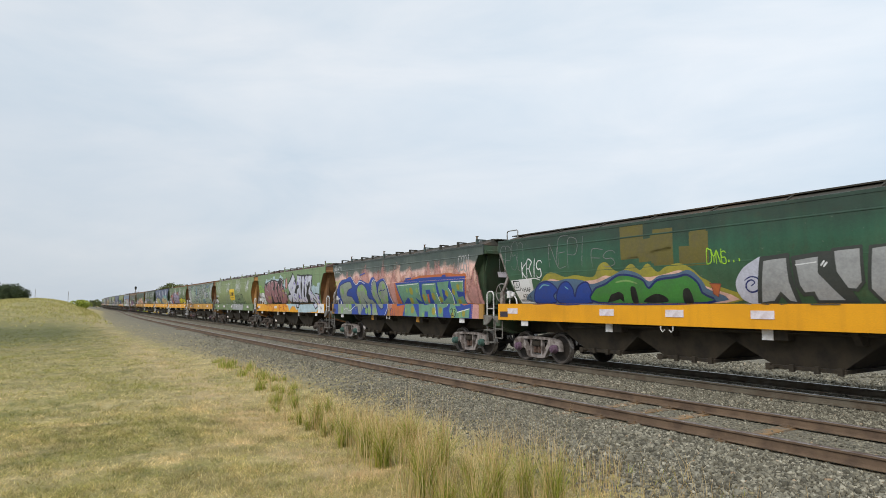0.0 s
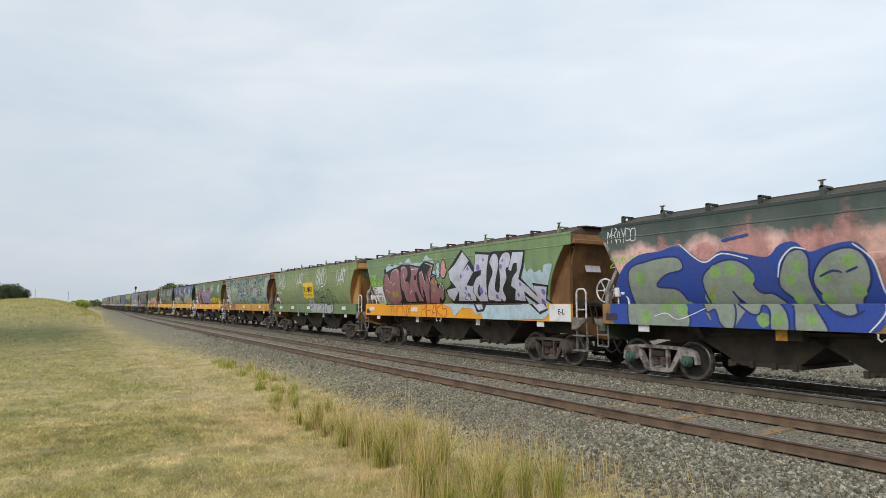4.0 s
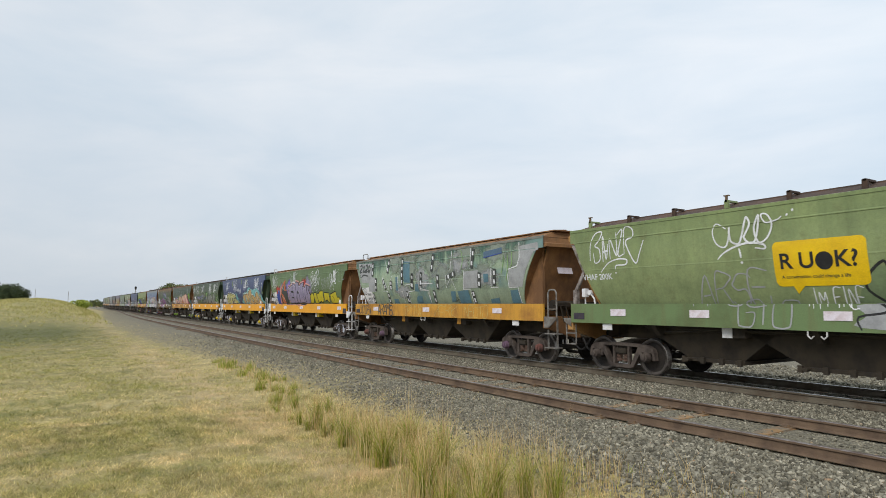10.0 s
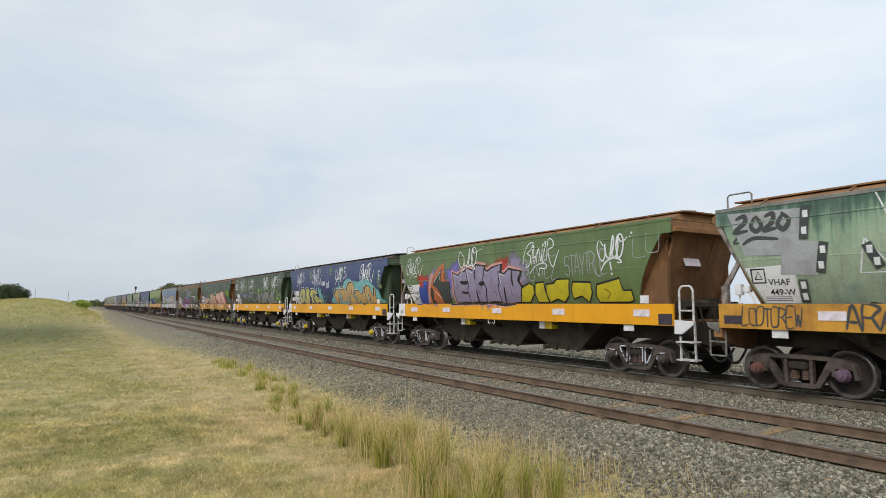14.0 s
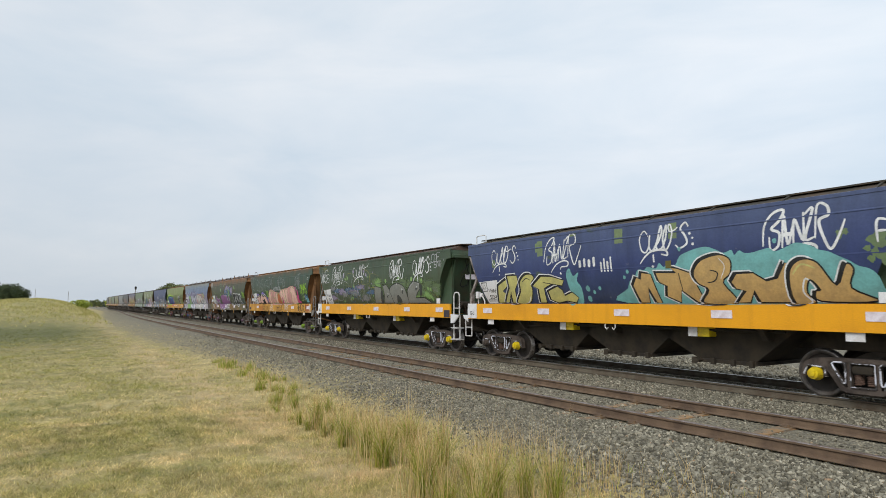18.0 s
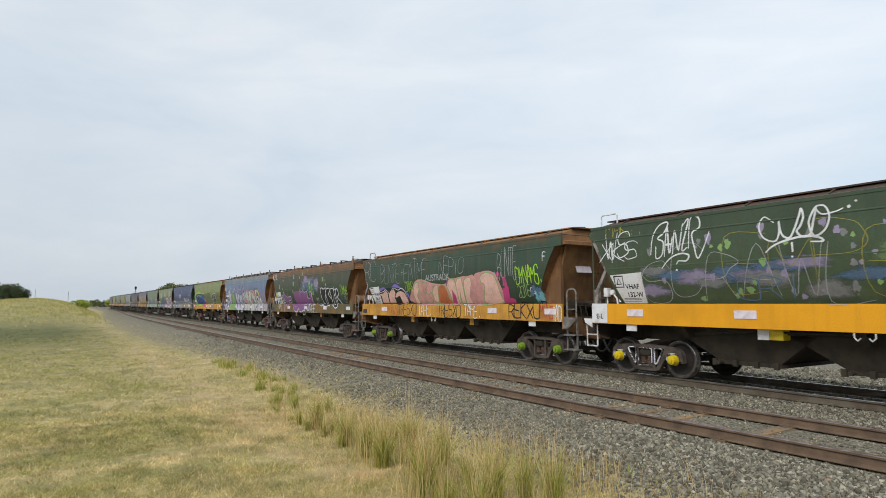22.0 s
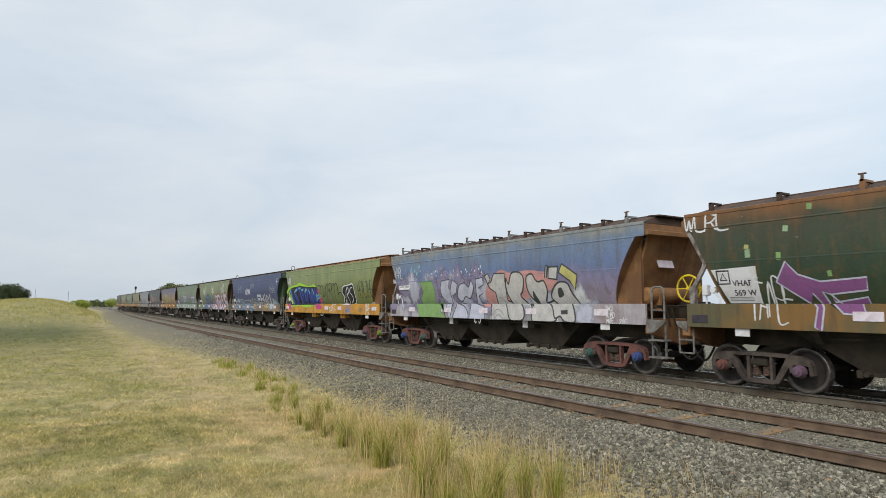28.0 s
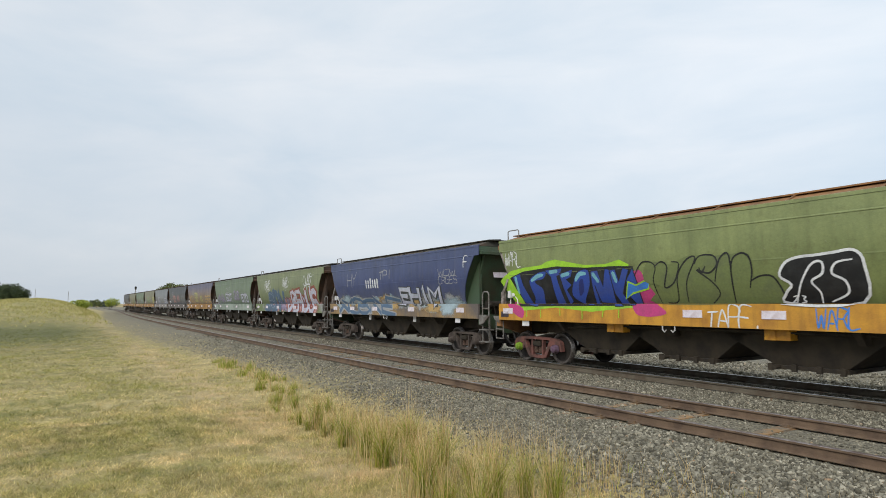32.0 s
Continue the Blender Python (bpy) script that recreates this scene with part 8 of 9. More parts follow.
def tree(x, y, high, wide, mat, label, seed, lobes=7, trunk=0.35, flat=0.6, name="tree", cat="tree", dense=26, leaf=0.28):
    rs = np.random.RandomState(seed)
    z0 = ground_z(x, y) - 0.1
    t = thing(name, label, cat, m=pose(x, y, z0))
    bm = bmesh.new()
    top = high * 0.55
    pts = [(0, 0, 0), (0.05 * wide, 0.02 * wide, top * 0.5), (0.02 * wide, 0, top)]
    cyl(bm, pts[0], pts[1], trunk, 8, trunk * 0.7)
    cyl(bm, pts[1], pts[2], trunk * 0.7, 8, trunk * 0.4)
    cs = []
    for i in range(lobes):
        a = i * 6.28 / lobes + rs.rand()
        r = wide * 0.34 * (0.5 + 0.7 * rs.rand())
        cx, cy = r * math.cos(a), r * math.sin(a)
        rz = high * flat * 0.3 * (0.7 + 0.5 * rs.rand())
        cz = high * (1 - flat * 0.5) + high * flat * 0.3 * (rs.rand() - 0.4)
        cz = min(cz, high - rz)
        rx = wide * 0.24 * (0.75 + 0.5 * rs.rand())
        cs.append((cx, cy, cz, rx, rx, rz))
        cyl(bm, pts[1], (cx, cy, cz), trunk * 0.35, 5, trunk * 0.1)
    cs.append((0, 0, high * (1 - flat * 0.42), wide * 0.3, wide * 0.3, high * flat * 0.4))
    part("trunk", bm, BARK, t)
    part("crown", crown_mesh("crown", cs, leaf, dense, rs), mat, t)
    return t


def bush(x, y, high, wide, mat, label, seed, dense=40, leaf=0.16):
    rs = np.random.RandomState(seed)
    z0 = ground_z(x, y) - 0.05
    b = thing("bush", label, "bush", m=pose(x, y, z0))
    bm = bmesh.new()
    for i in range(5):
        a = i * 1.26
        cyl(bm, (0, 0, 0), (wide * 0.3 * math.cos(a), wide * 0.3 * math.sin(a), high * 0.6), 0.05, 5, 0.02)
    part("stems", bm, BARK, b)
    cs = [(wide * 0.3 * (rs.rand() - 0.5) * 2, wide * 0.2 * (rs.rand() - 0.5) * 2, high * (0.3 + 0.3 * rs.rand()), wide * 0.28, wide * 0.28, high * 0.36) for _ in range(7)]
    part("crown", crown_mesh("crown", cs, leaf, dense, rs), mat, b)
    return b


# dark pines behind the bank
for _i, (_x, _y, _h, _w) in enumerate([(-28, 205, 5.9, 8), (-23.5, 212, 6.6, 9), (-19, 206, 6.5, 8), (-15.5, 214, 6.6, 7), (-12.4, 206, 5.8, 6), (-10.2, 207, 4.6, 4), (-32, 210, 6.3, 9), (-21, 203, 5.6, 8), (-17, 202, 5.4, 7)]):
    tree(_x, _y, _h, _w, LEAF_DARK, "dark spreading pine behind the grassy bank", 20 + _i, 12, 0.25, 1.0, dense=90, leaf=0.22)
tree(41.5, 300, 12.0, 13, LEAF_OLIVE, "broad rounded tree beyond the railway", 40, 16, 0.4, 0.9, dense=70)
tree(13, 330, 4.2, 6, LEAF_OLIVE, "low tree where the line runs out of sight", 41, 6, 0.2, 0.95, dense=50)
tree(20, 345, 5.4, 7, LEAF_BRIGHT, "low tree where the line runs out of sight", 42, 6, 0.2, 0.95, dense=50)
bush(2.5, 112, 1.55, 3.6, LEAF_BRIGHT, "bright green bush at the foot of the bank", 50, 160)
for _i, (_x, _y, _h, _w) in enumerate([(15, 420, 4.2, 6), (19.5, 428, 4.8, 6), (24, 430, 4.6, 8)]):
    bush(_x, _y, _h, _w, LEAF_GREY, "hazy scrub on the horizon", 60 + _i, 16, 0.5)


def signal_mast(x, y):
    s = thing("railway_signal", "black colour-light railway signal on a grey post", "signal", m=pose(x, y, ground_z(x, y)))
    bm = bmesh.new()
    cyl(bm, (0, 0, 0), (0, 0, 6.4), 0.09, 10)
    part("post", bm, M["grey_pipe"], s)
    bm = bmesh.new()
    prism(bm, [(0.28 * math.cos(i * math.pi / 9), 6.35 + (0.2 if math.sin(i * math.pi / 9) >= 0 else -0.2) + 0.28 * math.sin(i * math.pi / 9)) for i in range(18)], "y", -0.06, 0.0)
    part("target_board", bm, M["rubber"], s, "black rounded board")
    for z in (6.1, 6.35, 6.6):
        bm = bmesh.new()
        cyl(bm, (0, -0.06, z), (0, -0.3, z), 0.1, 12, 0.12)
        part("hood", bm, M["rubber"], s)
    bm = bmesh.new()
    for i in range(14):
        pipe(bm, [(-0.2, 0.2, 0.6 + i * 0.36), (0.2, 0.2, 0.6 + i * 0.36)], 0.015, 5)
    for a in (-0.2, 0.2):
        pipe(bm, [(a, 0.2, 0.1), (a, 0.2, 5.5)], 0.02, 5)
    part("ladder", bm, M["grey_pipe"], s)
    bm = bmesh.new()
    box(bm, -0.3, 0.3, -0.3, 0.3, -0.1, 0.25)
    part("base", bm, M["grey_pipe"], s)


signal_mast(16.6, 188)


def mast(x, y, high):
    p = thing("utility_pole", "thin grey pole on the skyline", "pole", m=pose(x, y, ground_z(x, y)))
    bm = bmesh.new()
    cyl(bm, (0, 0, 0), (0, 0, high), 0.11, 8, 0.07)
    part("post", bm, M["grey_pipe"], p)
    bm = bmesh.new()
    cyl(bm, (0, 0, high), (0, 0, high + 0.5), 0.03, 6, 0.015)
    part("spike", bm, M["grey_pipe"], p)


mast(-10.2, 300, 7.5)
mast(1.4, 310, 7.0)


# ---- loose stones, grass and weeds near the camera ----
def mesh_from(name, verts, tris, mat, smooth_shade=False):
    me = bpy.data.meshes.new(name)
    verts = np.asarray(verts, dtype=np.float32).reshape(-1, 3)
    tris = np.asarray(tris, dtype=np.int32).reshape(-1, 3)
    me.vertices.add(len(verts))
    me.vertices.foreach_set("co", verts.ravel())
    me.loops.add(tris.size)
    me.loops.foreach_set("vertex_index", tris.ravel())
    me.polygons.add(len(tris))
    me.polygons.foreach_set("loop_start", np.arange(0, tris.size, 3, dtype=np.int32))
    me.update(calc_edges=True)
    me.validate()
    me.materials.append(mat)
    return me


def thin_leaf(k, col, share=0.5):
    """thin blades let half of their light through"""
    tr = k.node("ShaderNodeBsdfTranslucent")
    k.link(col, tr.inputs[0])
    mx = k.node("ShaderNodeMixShader")
    mx.inputs[0].default_value = share
    k.link(k.b.outputs[0], mx.inputs[1])
    k.link(tr.outputs[0], mx.inputs[2])
    out = k.nt.nodes["Material Output"]
    k.link(mx.outputs[0], out.inputs[0])


def island_material(name, stops, rough=0.9, fine=40, clear=0.0, tips=None):
    """colour differs from piece to piece; blades may dry out towards their tips"""
    k = Mat(name, rough)
    geo = k.node("ShaderNodeNewGeometry")
    col = k.ramp(geo.outputs["Random Per Island"], stops)
    g = k.noise(fine, 3, 0.6)
    col = k.mix(0.4, col, k.ramp(g, [(0.3, (0.65, 0.65, 0.65)), (0.7, (1.2, 1.2, 1.2))]), "MULTIPLY")
    if tips:
        sep = k.node("ShaderNodeSeparateXYZ")
        k.link(k.tc.outputs["Object"], sep.inputs[0])
        up = k.math("ADD", sep.outputs[2], k.math("MULTIPLY_ADD", geo.outputs["Random Per Island"], 0.3, -0.15))
        col = k.mix(k.mask(k.math("MULTIPLY_ADD", up, 1.2, 0.3), 0.25, 0.95), col, tips)
    k.colour(col)
    if clear:
        thin_leaf(k, col, clear)
    return k.m


def sampled(fn, x0, x1, y0, y1, step):
    """the function read on a grid once, then between its points"""
    gx, gy = np.arange(x0, x1 + step, step), np.arange(y0, y1 + step, step)
    tab = np.array([[fn(float(a), float(b)) for a in gx] for b in gy])

    def at(x, y):
        fx = np.clip((np.asarray(x) - x0) / step, 0, len(gx) - 1.001)
        fy = np.clip((np.asarray(y) - y0) / step, 0, len(gy) - 1.001)
        i, j = fx.astype(int), fy.astype(int)
        a, b = fx - i, fy - j
        return (tab[j, i] * (1 - a) + tab[j, i + 1] * a) * (1 - b) + (tab[j + 1, i] * (1 - a) + tab[j + 1, i + 1] * a) * b

    return at


ground_grid = sampled(ground_z, -22, 26, -8, 76, 0.3)
clump_map = sampled(lambda a, b: noise.fractal((a * 1.9 + 7, b * 1.9, 7), 1.0, 2.0, 4), -22, 10, -8, 62, 0.12)


def make_stones():
    rs = np.random.RandomState(11)
    xs, ys, rr = [], [], []

    def scatter(x0, x1, y0, y1, per, lo, hi):
        n = int((x1 - x0) * (y1 - y0) * per)
        xs.append(x0 + (x1 - x0) * rs.rand(n))
        ys.append(y0 + (y1 - y0) * rs.rand(n))
        rr.append(lo + (hi - lo) * rs.rand(n) ** 1.5)

    # coarse crushed rock beside the loop, finer and thinner farther along the line
    scatter(4.6, 7.5, -0.5, 6.5, 1250, 0.009, 0.028)
    scatter(4.4, 7.4, 6.5, 13.0, 1000, 0.008, 0.02)
    scatter(7.4, 14.6, -0.5, 13.0, 420, 0.009, 0.022)
    scatter(9.3, 11.8, 0.0, 13.0, 500, 0.011, 0.027)
    scatter(3.8, 15.0, 13.0, 26.0, 190, 0.011, 0.023)
    scatter(14.6, 22.0, -2.0, 24.0, 60, 0.02, 0.045)
    scatter(4.2, 15.0, 26.0, 42.0, 45, 0.018, 0.032)
    x, y, r = np.concatenate(xs), np.concatenate(ys), np.concatenate(rr)
    n = len(x)
    edge = np.array([grass_edge(float(v)) for v in y])
    # a ragged fringe where the stones run out into the grass
    fringe = 1.2 + 0.06 * np.clip(y, 0, 40)
    keep = rs.rand(n) < np.clip((x - edge + 0.35) / fringe, 0.0, 1.0) ** 1.3
    keep &= (y < 26) | (rs.rand(n) < (42 - y) / 16)
    loop = np.array([loop_line(float(v)) for v in y])
    for c in (loop - 0.835, loop + 0.835, np.full(n, MAIN_X - 0.835), np.full(n, MAIN_X + 0.835)):
        keep &= np.abs(x - c) > 0.1
    # fewer over the dusty bed between the loop rails
    keep &= ~((np.abs(x - loop) < 0.8) & (rs.rand(n) < 0.72))
    x, y, r = x[keep], y[keep], r[keep]
    n = len(x)
    z = ground_grid(x, y)
    cube = np.array([[1, 0, 0], [0, 1, 0], [-1, 0, 0], [0, -1, 0], [0, 0, 1], [0, 0, -1]], float) * 1.35
    tri = np.array([[0, 1, 4], [1, 2, 4], [2, 3, 4], [3, 0, 4], [1, 0, 5], [2, 1, 5], [3, 2, 5], [0, 3, 5]])
    v = (cube[None] + 0.9 * (rs.rand(n, 6, 3) - 0.5)) * (r[:, None] * (0.6 + 0.8 * rs.rand(n, 3)))[:, None, :]
    # random turns
    q = rs.randn(n, 4)
    q /= np.linalg.norm(q, axis=1)[:, None]
    a, b, c, d = q.T
    R = np.stack([np.stack([1 - 2 * (c * c + d * d), 2 * (b * c - a * d), 2 * (b * d + a * c)], 1), np.stack([2 * (b * c + a * d), 1 - 2 * (b * b + d * d), 2 * (c * d - a * b)], 1), np.stack([2 * (b * d - a * c), 2 * (c * d + a * b), 1 - 2 * (b * b + c * c)], 1)], 1)
    v = np.einsum("nij,nkj->nki", R, v)
    v += np.stack([x, y, z + r * 0.3], 1)[:, None, :]
    t = tri[None] + (np.arange(n) * 6)[:, None, None]
    mat = island_material("ballast_stone", [(0.0, rgb(76, 72, 60)), (0.4, rgb(111, 106, 91)), (0.8, rgb(138, 133, 116)), (0.95, rgb(160, 154, 136)), (0.99, rgb(182, 175, 156)), (1.0, rgb(152, 124, 94))], fine=60)
    tagged(new("ballast_stones", mesh_from("ballast_stones", v, t, mat)), "loose grey crushed stone on the track bed", "gravel", kind="stuff")


def blades(x, y, z, h, wd, lean, rs, seg=2):
    """grass blades: tapering bent strips"""
    n = len(x)
    ang = rs.rand(n) * 2 * math.pi
    face = rs.rand(n) * math.pi
    rows = []
    for k in range(seg + 1):
        t = k / seg
        cx = x + np.cos(ang) * lean * h * t**2
        cy = y + np.sin(ang) * lean * h * t**2
        cz = z + h * t * (1 - 0.15 * np.minimum(lean, 2.0) * t)
        hw = wd * (1 - t) ** 0.7 / 2
        if k < seg:
            rows.append(np.stack([cx - np.cos(face) * hw, cy - np.sin(face) * hw, cz], 1))
            rows.append(np.stack([cx + np.cos(face) * hw, cy + np.sin(face) * hw, cz], 1))
        else:
            rows.append(np.stack([cx, cy, cz], 1))
    per = 2 * seg + 1
    v = np.stack(rows, 1)
    tri = []
    for k in range(seg - 1):
        a = 2 * k
        tri += [[a, a + 1, a + 3], [a, a + 3, a + 2]]
    a = 2 * (seg - 1)
    tri += [[a, a + 1, a + 2]]
    t = np.array(tri)[None] + (np.arange(n) * per)[:, None, None]
    return v, t


def lawn_blade_material():
    """each blade takes the colour of the turf where it grows, and its own tone"""
    k = Mat("lawn_blade", 0.9)
    sep = k.node("ShaderNodeSeparateXYZ")
    k.link(k.tc.outputs["Object"], sep.inputs[0])
    geo = k.node("ShaderNodeNewGeometry")
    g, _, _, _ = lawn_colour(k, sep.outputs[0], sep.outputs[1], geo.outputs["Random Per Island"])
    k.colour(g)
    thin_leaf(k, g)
    return k.m


def make_lawn():
    rs = np.random.RandomState(3)
    mat = lawn_blade_material()
    for nm, lb, n, lo, hi, seg in (("mown_grass", "mown straw and green grass in patches", 330000, 0.3, 11, 2), ("distant_mown_grass", "mown straw and green grass farther off", 430000, 8, 62, 1)):
        d = lo + (hi - lo) * (rs.rand(n) ** 0.8 if seg == 2 else rs.rand(n) ** 1.4)
        # the two sheets overlap softly
        d = np.where((seg == 2) & (d > 8), d + 3 * rs.rand(n), d)
        ang = np.radians(-14 + 78 * rs.rand(n))
        # thin out all round the camera instead of ending in a line
        wide = rs.rand(n) < 0.12 + 0.45 * np.exp(-d / 3.0)
        ang = np.where(wide, ang + rs.randn(n) * (0.6 + 1.6 * np.exp(-d / 4.0)), ang)
        x, y = d * np.sin(ang), d * np.cos(ang)
        edge = np.array([grass_edge(float(v)) for v in y])
        keep = x < edge + 0.5 - 1.3 * rs.rand(n) + (d > 12) * (rs.rand(n) < 0.35) * 2.8 * rs.rand(n)
        keep &= (rs.rand(n) < 1.25 - d / 60) & (x > -21) & (y > -7)
        x, y, d = x[keep], y[keep], d[keep]
        q = clump_map(x, y)
        keep = q + 0.5 * rs.randn(len(x)) > -0.45
        x, y, d, q = x[keep], y[keep], d[keep], q[keep]
        z = ground_grid(x, y) - 0.006
        m = len(x)
        flat = rs.rand(m) < 0.6
        h = (0.02 + 0.055 * rs.rand(m)) * (1 + 0.9 * np.clip(q, 0, 1)) * np.where(flat, 0.55, 1.0)
        wd = 0.004 + 0.0013 * np.clip(d - 3, 0, 60)
        lean = np.where(flat, 2.6, 0.9) * (0.6 + 0.8 * rs.rand(m))
        v, t = blades(x, y, z, h, wd, lean, rs, seg)
        tagged(new(nm, mesh_from(nm, v, t, mat)), lb, "grass", kind="stuff")


def make_tufts():
    """low green tufts standing out of the mown straw, and rough grass on the bank"""
    rs = np.random.RandomState(21)
    mat = island_material("green_tuft_blade", [(0.0, rgb(140, 140, 74)), (0.45, rgb(180, 175, 102)), (0.8, rgb(208, 196, 130)), (1.0, rgb(228, 214, 160))], 0.85, clear=0.45)
    n = 5200
    d = 2.5 + 42 * rs.rand(n) ** 1.15
    ang = np.radians(-12 + 66 * rs.rand(n))
    x, y = d * np.sin(ang), d * np.cos(ang)
    edge = np.array([grass_edge(float(v)) for v in y])
    big = np.array([noise.fractal((float(a) * 0.55, float(b) * 0.4, 3.0), 1.0, 2.0, 3) for a, b in zip(x, y)])
    keep = (x < edge - 0.2) & (x > -20) & (big + 0.35 * rs.randn(n) > 0.1)
    x, y, d = x[keep], y[keep], d[keep]
    per = np.maximum(6, (26 - 0.4 * d)).astype(int)
    i = np.repeat(np.arange(len(x)), per)
    size = (0.7 + 0.7 * rs.rand(len(x)))[i]
    m = len(i)
    a, r = rs.rand(m) * 6.28, (0.05 + 0.1 * size) * rs.rand(m) ** 0.6
    bx, by = x[i] + r * np.cos(a) * 1.5, y[i] + r * np.sin(a)
    h = (0.03 + 0.085 * rs.rand(m)) * size
    v, t = blades(bx, by, ground_grid(bx, by) - 0.008, h, 0.004 + 0.0008 * np.clip(d[i] - 3, 0, 60), 0.4 + 1.3 * rs.rand(m), rs, 2)
    tagged(new("grass_tufts", mesh_from("grass_tufts", v, t, mat)), "low green grass tufts in the mown straw", "grass", kind="stuff")
    # the bank is not mown
    dry = island_material("bank_grass_blade", [(0.0, rgb(152, 148, 82)), (0.4, rgb(178, 172, 104)), (0.8, rgb(202, 190, 128)), (1.0, rgb(214, 202, 146))], 0.85, clear=0.45)
    n = 120000
    x, y = -46 + 50 * rs.rand(n), 62 + 93 * np.sqrt(rs.rand(n))
    pick = np.array([noise.fractal((float(a) * 0.16, float(b) * 0.1, 9.0), 1.0, 2.0, 3) for a, b in zip(x, y)])
    keep = pick + 0.3 * rs.randn(n) > -0.1
    x, y = x[keep], y[keep]
    m = len(x)
    z = np.array([ground_z(float(a), float(b)) for a, b in zip(x, y)]) - 0.02
    v, t = blades(x, y, z, 0.08 + 0.3 * rs.rand(m) ** 1.6, 0.08 + 0.08 * rs.rand(m), 0.3 + 0.8 * rs.rand(m), rs, 1)
    tagged(new("bank_grass", mesh_from("bank_grass", v, t, dry)), "long rough pale grass on the low bank", "grass", kind="stuff")


def make_tall_grass():
    rs = np.random.RandomState(8)
    straw = island_material("tall_straw_stalk", [(0.0, rgb(164, 132, 84)), (0.5, rgb(216, 186, 128)), (1.0, rgb(244, 222, 176))], 0.8, clear=0.4)
    grn = island_material("tall_green_blade", [(0.0, rgb(102, 116, 36)), (0.5, rgb(158, 168, 64)), (0.85, rgb(196, 192, 96)), (1.0, rgb(222, 208, 140))], 0.8, clear=0.4, tips=rgb(208, 194, 118))
    rnd = random.Random(4)
    # tussocks stand along the inner edge; loose stalks thin out over the ballast
    tussocks, loose = [], []
    y = 2.2
    while y < 22:
        lo = 3.15 + 0.25 * smooth(5, 9, y) + 0.75 * smooth(10, 17, y) + 0.3 * smooth(17, 26, y)
        wide = 2.3 - 1.2 * smooth(4.5, 9, y) - 0.35 * smooth(10, 20, y)
        tall = 1.0 - 0.42 * smooth(7, 12, y) - 0.2 * smooth(12, 24, y)
        for k in range(2 if y < 7 or rnd.random() < 0.35 else 1):
            tussocks.append((lo + (0.5 + 0.35 * smooth(6.5, 9, y)) * wide * rnd.random() ** 1.6, y + rnd.uniform(-0.35, 0.35), tall * rnd.uniform(0.4, 1.12)))
        for k in range(5):
            f = rnd.random()
            loose.append((lo + wide * f, y + rnd.uniform(-0.25, 0.25), tall * rnd.uniform(0.65, 1.0) * (1 - 0.45 * f ** 2) * (1 - 0.35 * smooth(8, 12, y))))
        y += 0.36 + 0.25 * smooth(6, 20, y)
    tussocks += [(3.5, 8.3, 1.1), (3.4, 6.9, 1.2), (3.3, 5.7, 1.25), (3.75, 5.1, 1.25), (4.1, 4.6, 1.2), (3.45, 7.5, 1.05), (3.55, 9.6, 1.0)]
    gx, gy, gh, gl, sx, sy, sh = [], [], [], [], [], [], []
    for cx, cy, s in tussocks:
        n = int(225 * s)
        rr = 0.075 * s + 0.12 * smooth(9, 18, cy)
        a, r = rs.rand(n) * 6.28, rr * rs.rand(n) ** 0.7
        gx += list(cx + r * np.cos(a)); gy += list(cy + r * np.sin(a)); gh += list((0.16 + 0.48 * rs.rand(n) ** 1.3) * s); gl += list(0.12 + 0.75 * rs.rand(n) ** 1.6)
        m = int((44 - 20 * smooth(8, 12, cy)) * s)
        a, r = rs.rand(m) * 6.28, rr * 1.2 * rs.rand(m) ** 0.6
        sx += list(cx + r * np.cos(a)); sy += list(cy + r * np.sin(a)); sh += list((0.5 + 0.45 * rs.rand(m)) * s)
    for cx, cy, s in loose:
        m = int((25 + 6 * smooth(7, 10, cy)) * s)
        a, r = rs.rand(m) * 6.28, 0.3 * rs.rand(m) ** 0.6
        sx += list(cx + r * np.cos(a)); sy += list(cy + r * np.sin(a)); sh += list((0.35 + 0.5 * rs.rand(m)) * s)
        m = int(26 * s)
        a, r = rs.rand(m) * 6.28, 0.3 * rs.rand(m) ** 0.6
        gx += list(cx + r * np.cos(a)); gy += list(cy + r * np.sin(a)); gh += list((0.1 + 0.2 * rs.rand(m)) * s); gl += list(0.2 + 0.7 * rs.rand(m))
    sl = 0.08 + 0.5 * rs.rand(len(sx)) ** 1.5
    for xs, ys, hs, lean, mat, nm, lb, wd in ((gx, gy, gh, gl, grn, "tussock_grass", "green tussocks along the ballast edge", 0.0062), (sx, sy, sh, sl, straw, "dry_grass_stalks", "tall dry grass stalks along the ballast edge", 0.0048)):
        xs, ys, hs = np.array(xs), np.array(ys), np.array(hs)
        z = ground_grid(xs, ys) - 0.01
        dist = np.hypot(xs, ys)
        v, t = blades(xs, ys, z, hs, wd * (0.6 + 0.07 * dist), np.array(lean), rs, 4)
        tagged(new(nm, mesh_from(nm, v, t, mat)), lb, "grass", kind="stuff")


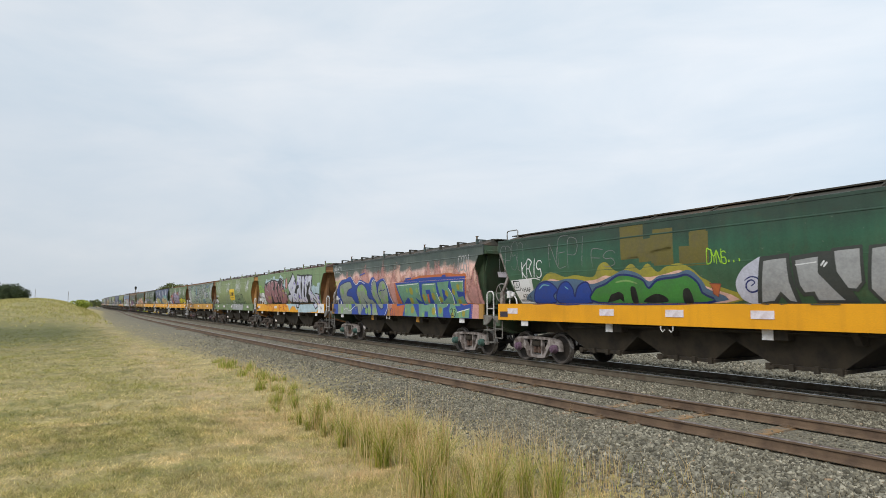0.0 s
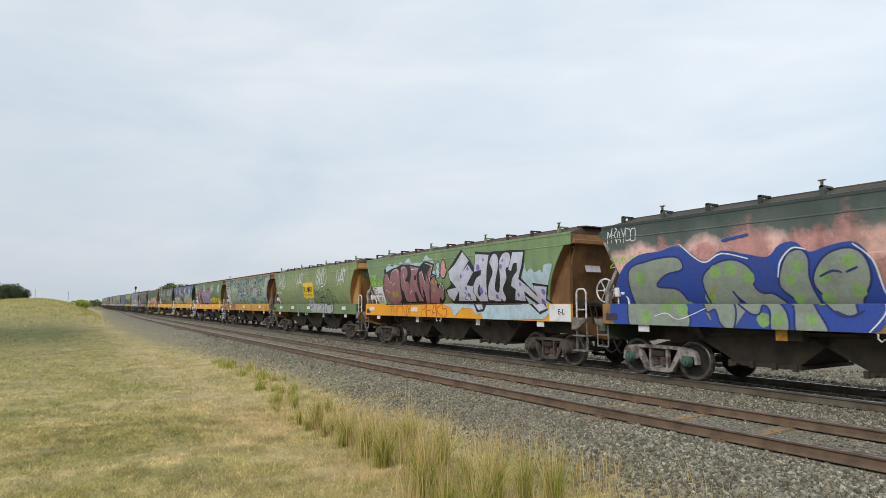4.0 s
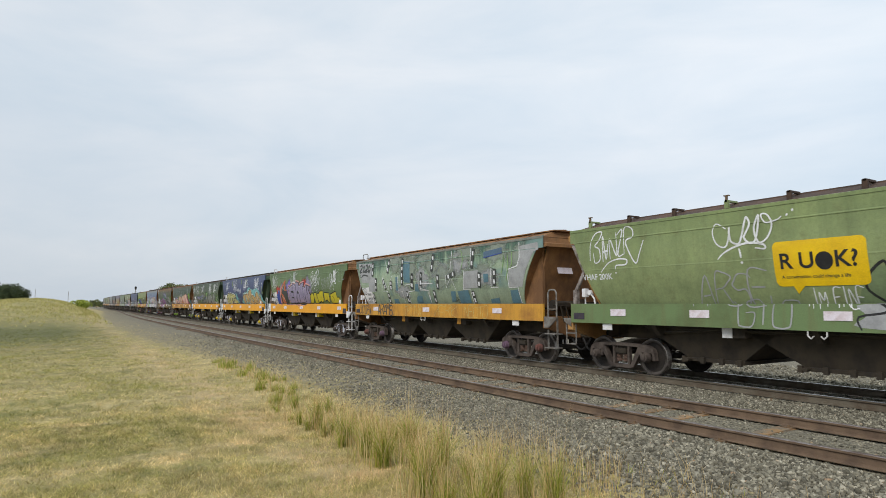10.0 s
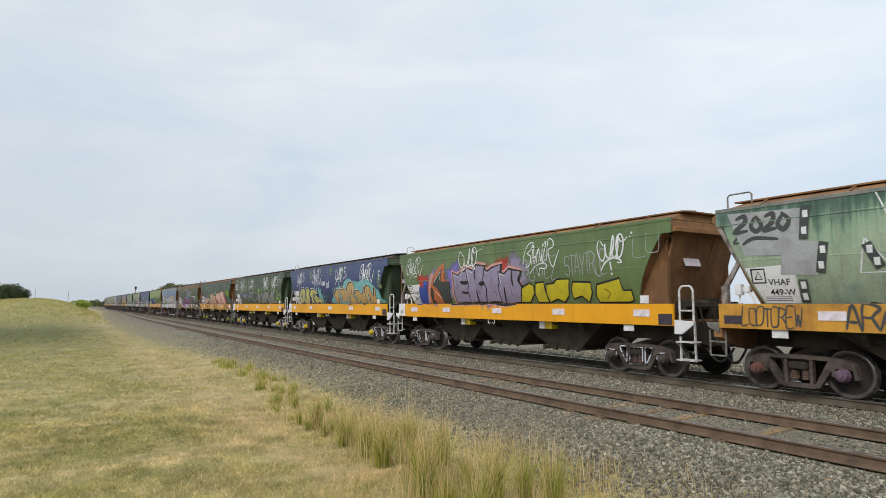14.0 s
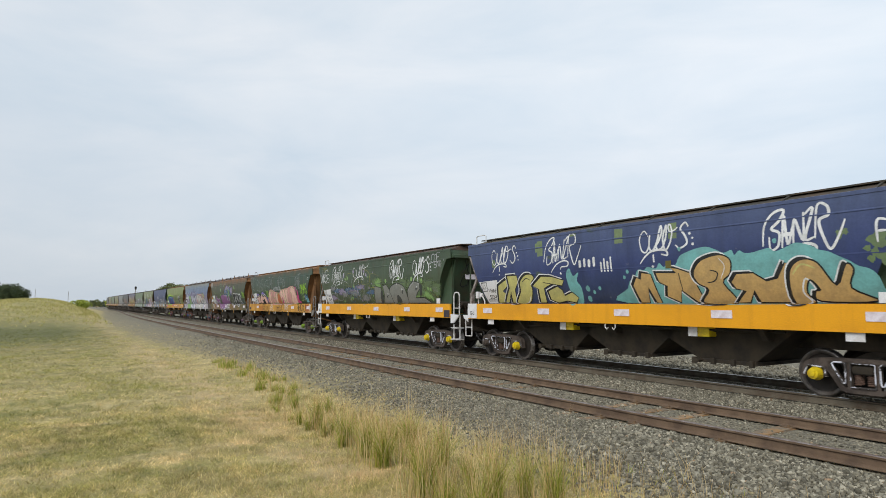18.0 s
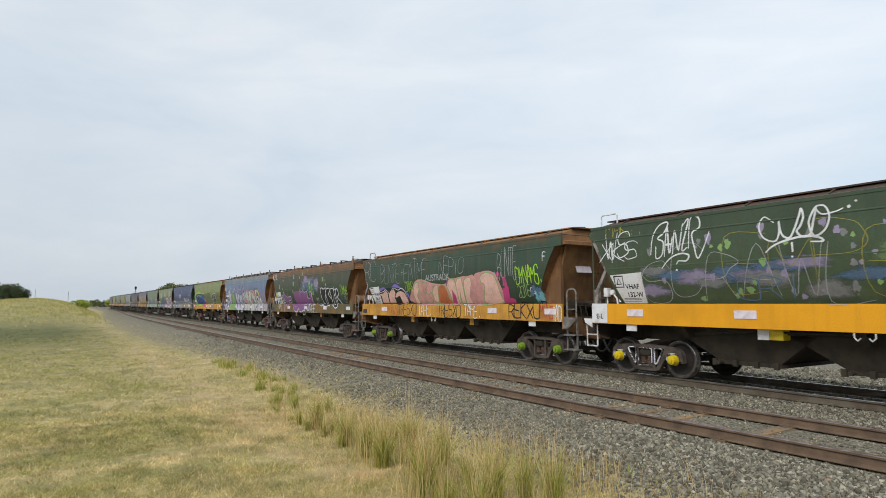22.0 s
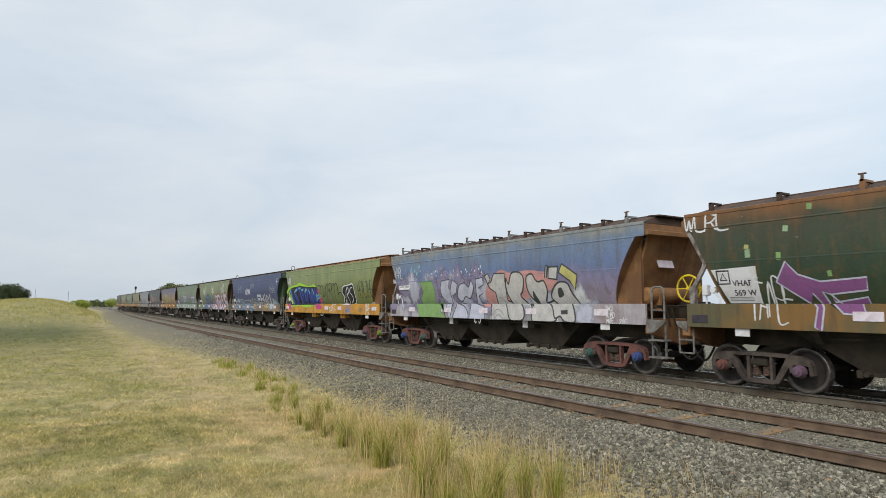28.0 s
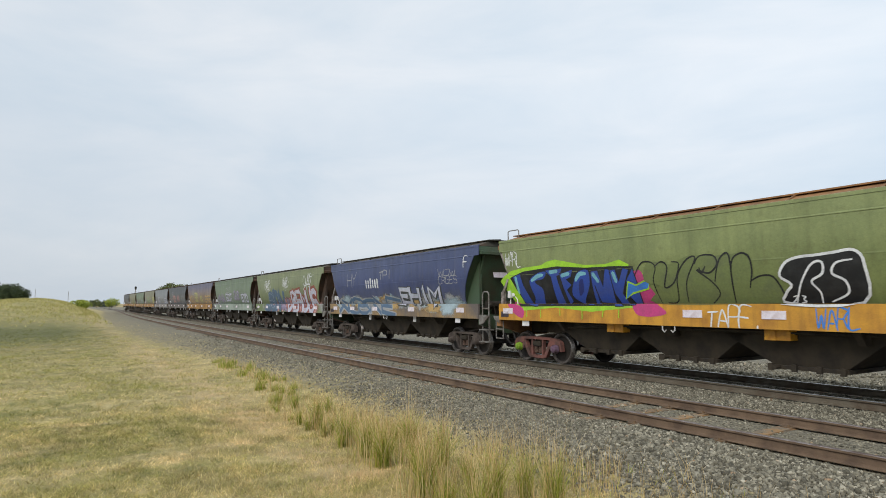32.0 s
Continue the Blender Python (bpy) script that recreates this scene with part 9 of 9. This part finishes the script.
def white_stone(x, y, r):
    rnd = random.Random(int(x * 100))
    bm = bmesh.new()
    bmesh.ops.create_icosphere(bm, subdivisions=2, radius=r)
    for v in bm.verts:
        v.co = Vector((v.co.x * 1.3, v.co.y, v.co.z * 0.8)) * rnd.uniform(0.85, 1.1)
    s = thing("stone", "small pale stone lying among the tussocks", "stone", m=pose(x, y, ground_z(x, y) + r * 0.5))
    part("pebble", bm, worn("pale_stone", rgb(214, 208, 198), rgb(170, 160, 146), 20, rough=0.85), s)


white_stone(3.1, 5.3, 0.04)
white_stone(3.02, 5.36, 0.022)
make_stones()
make_lawn()
make_tufts()
make_tall_grass()


def fastenings():
    """spikes and rust-coloured plates where the loop rails sit on their sleepers"""
    def build(bm):
        box(bm, -0.14, 0.14, -0.09, 0.09, -0.004, 0.012)
        for s in (-0.1, 0.1):
            box(bm, s - 0.014, s + 0.014, -0.04, -0.01, 0.012, 0.04)
    me = shape("tie_plate", build)
    for ob in [o for o in loop_track.children if o.name.startswith("sleeper")]:
        if ob.location.y > 24 or ob.location.z < -0.182:
            continue
        for s in (-0.835, 0.835):
            part("tie_plate", me, M["plate_rust"], loop_track, m=pose(loop_line(ob.location.y) + s, ob.location.y, -0.158))


fastenings()



# ---- what moves ----
PITCH = 13.90
LEAD = -57.29 - Y_L
SLACK = {0: 0.3}  # couplings are not all drawn out alike


def travelled(t):
    """metres that the train has gone past its place at 16 s"""
    z = t / 16 - 1
    return -0.0142 + 74.9863 * z + 5.4284 * z**2 + 0.9351 * z**3 - 1.3698 * z**4 + 1.0794 * z**5 + 0.2646 * z**6 - 0.6776 * z**7


def motions():
    ticks = [i * 0.5 for i in range(65)]
    for i, w in enumerate(TRAIN):
        rows = []
        for t in ticks:
            y = LEAD + PITCH * i + SLACK.get(i, 0.0) - travelled(t)
            x, a = main_line(y)
            rows.append((t, pose(x, y, 0, 0, 0, -math.degrees(a))))
        walk(w, rows)
    turns = [i * 0.1 for i in range(321)]
    for ws, y0 in WHEELS:
        walk(ws, [(t, pose(0, y0, WHEEL_R, math.degrees((travelled(t) + y0) / WHEEL_R))) for t in turns])


motions()
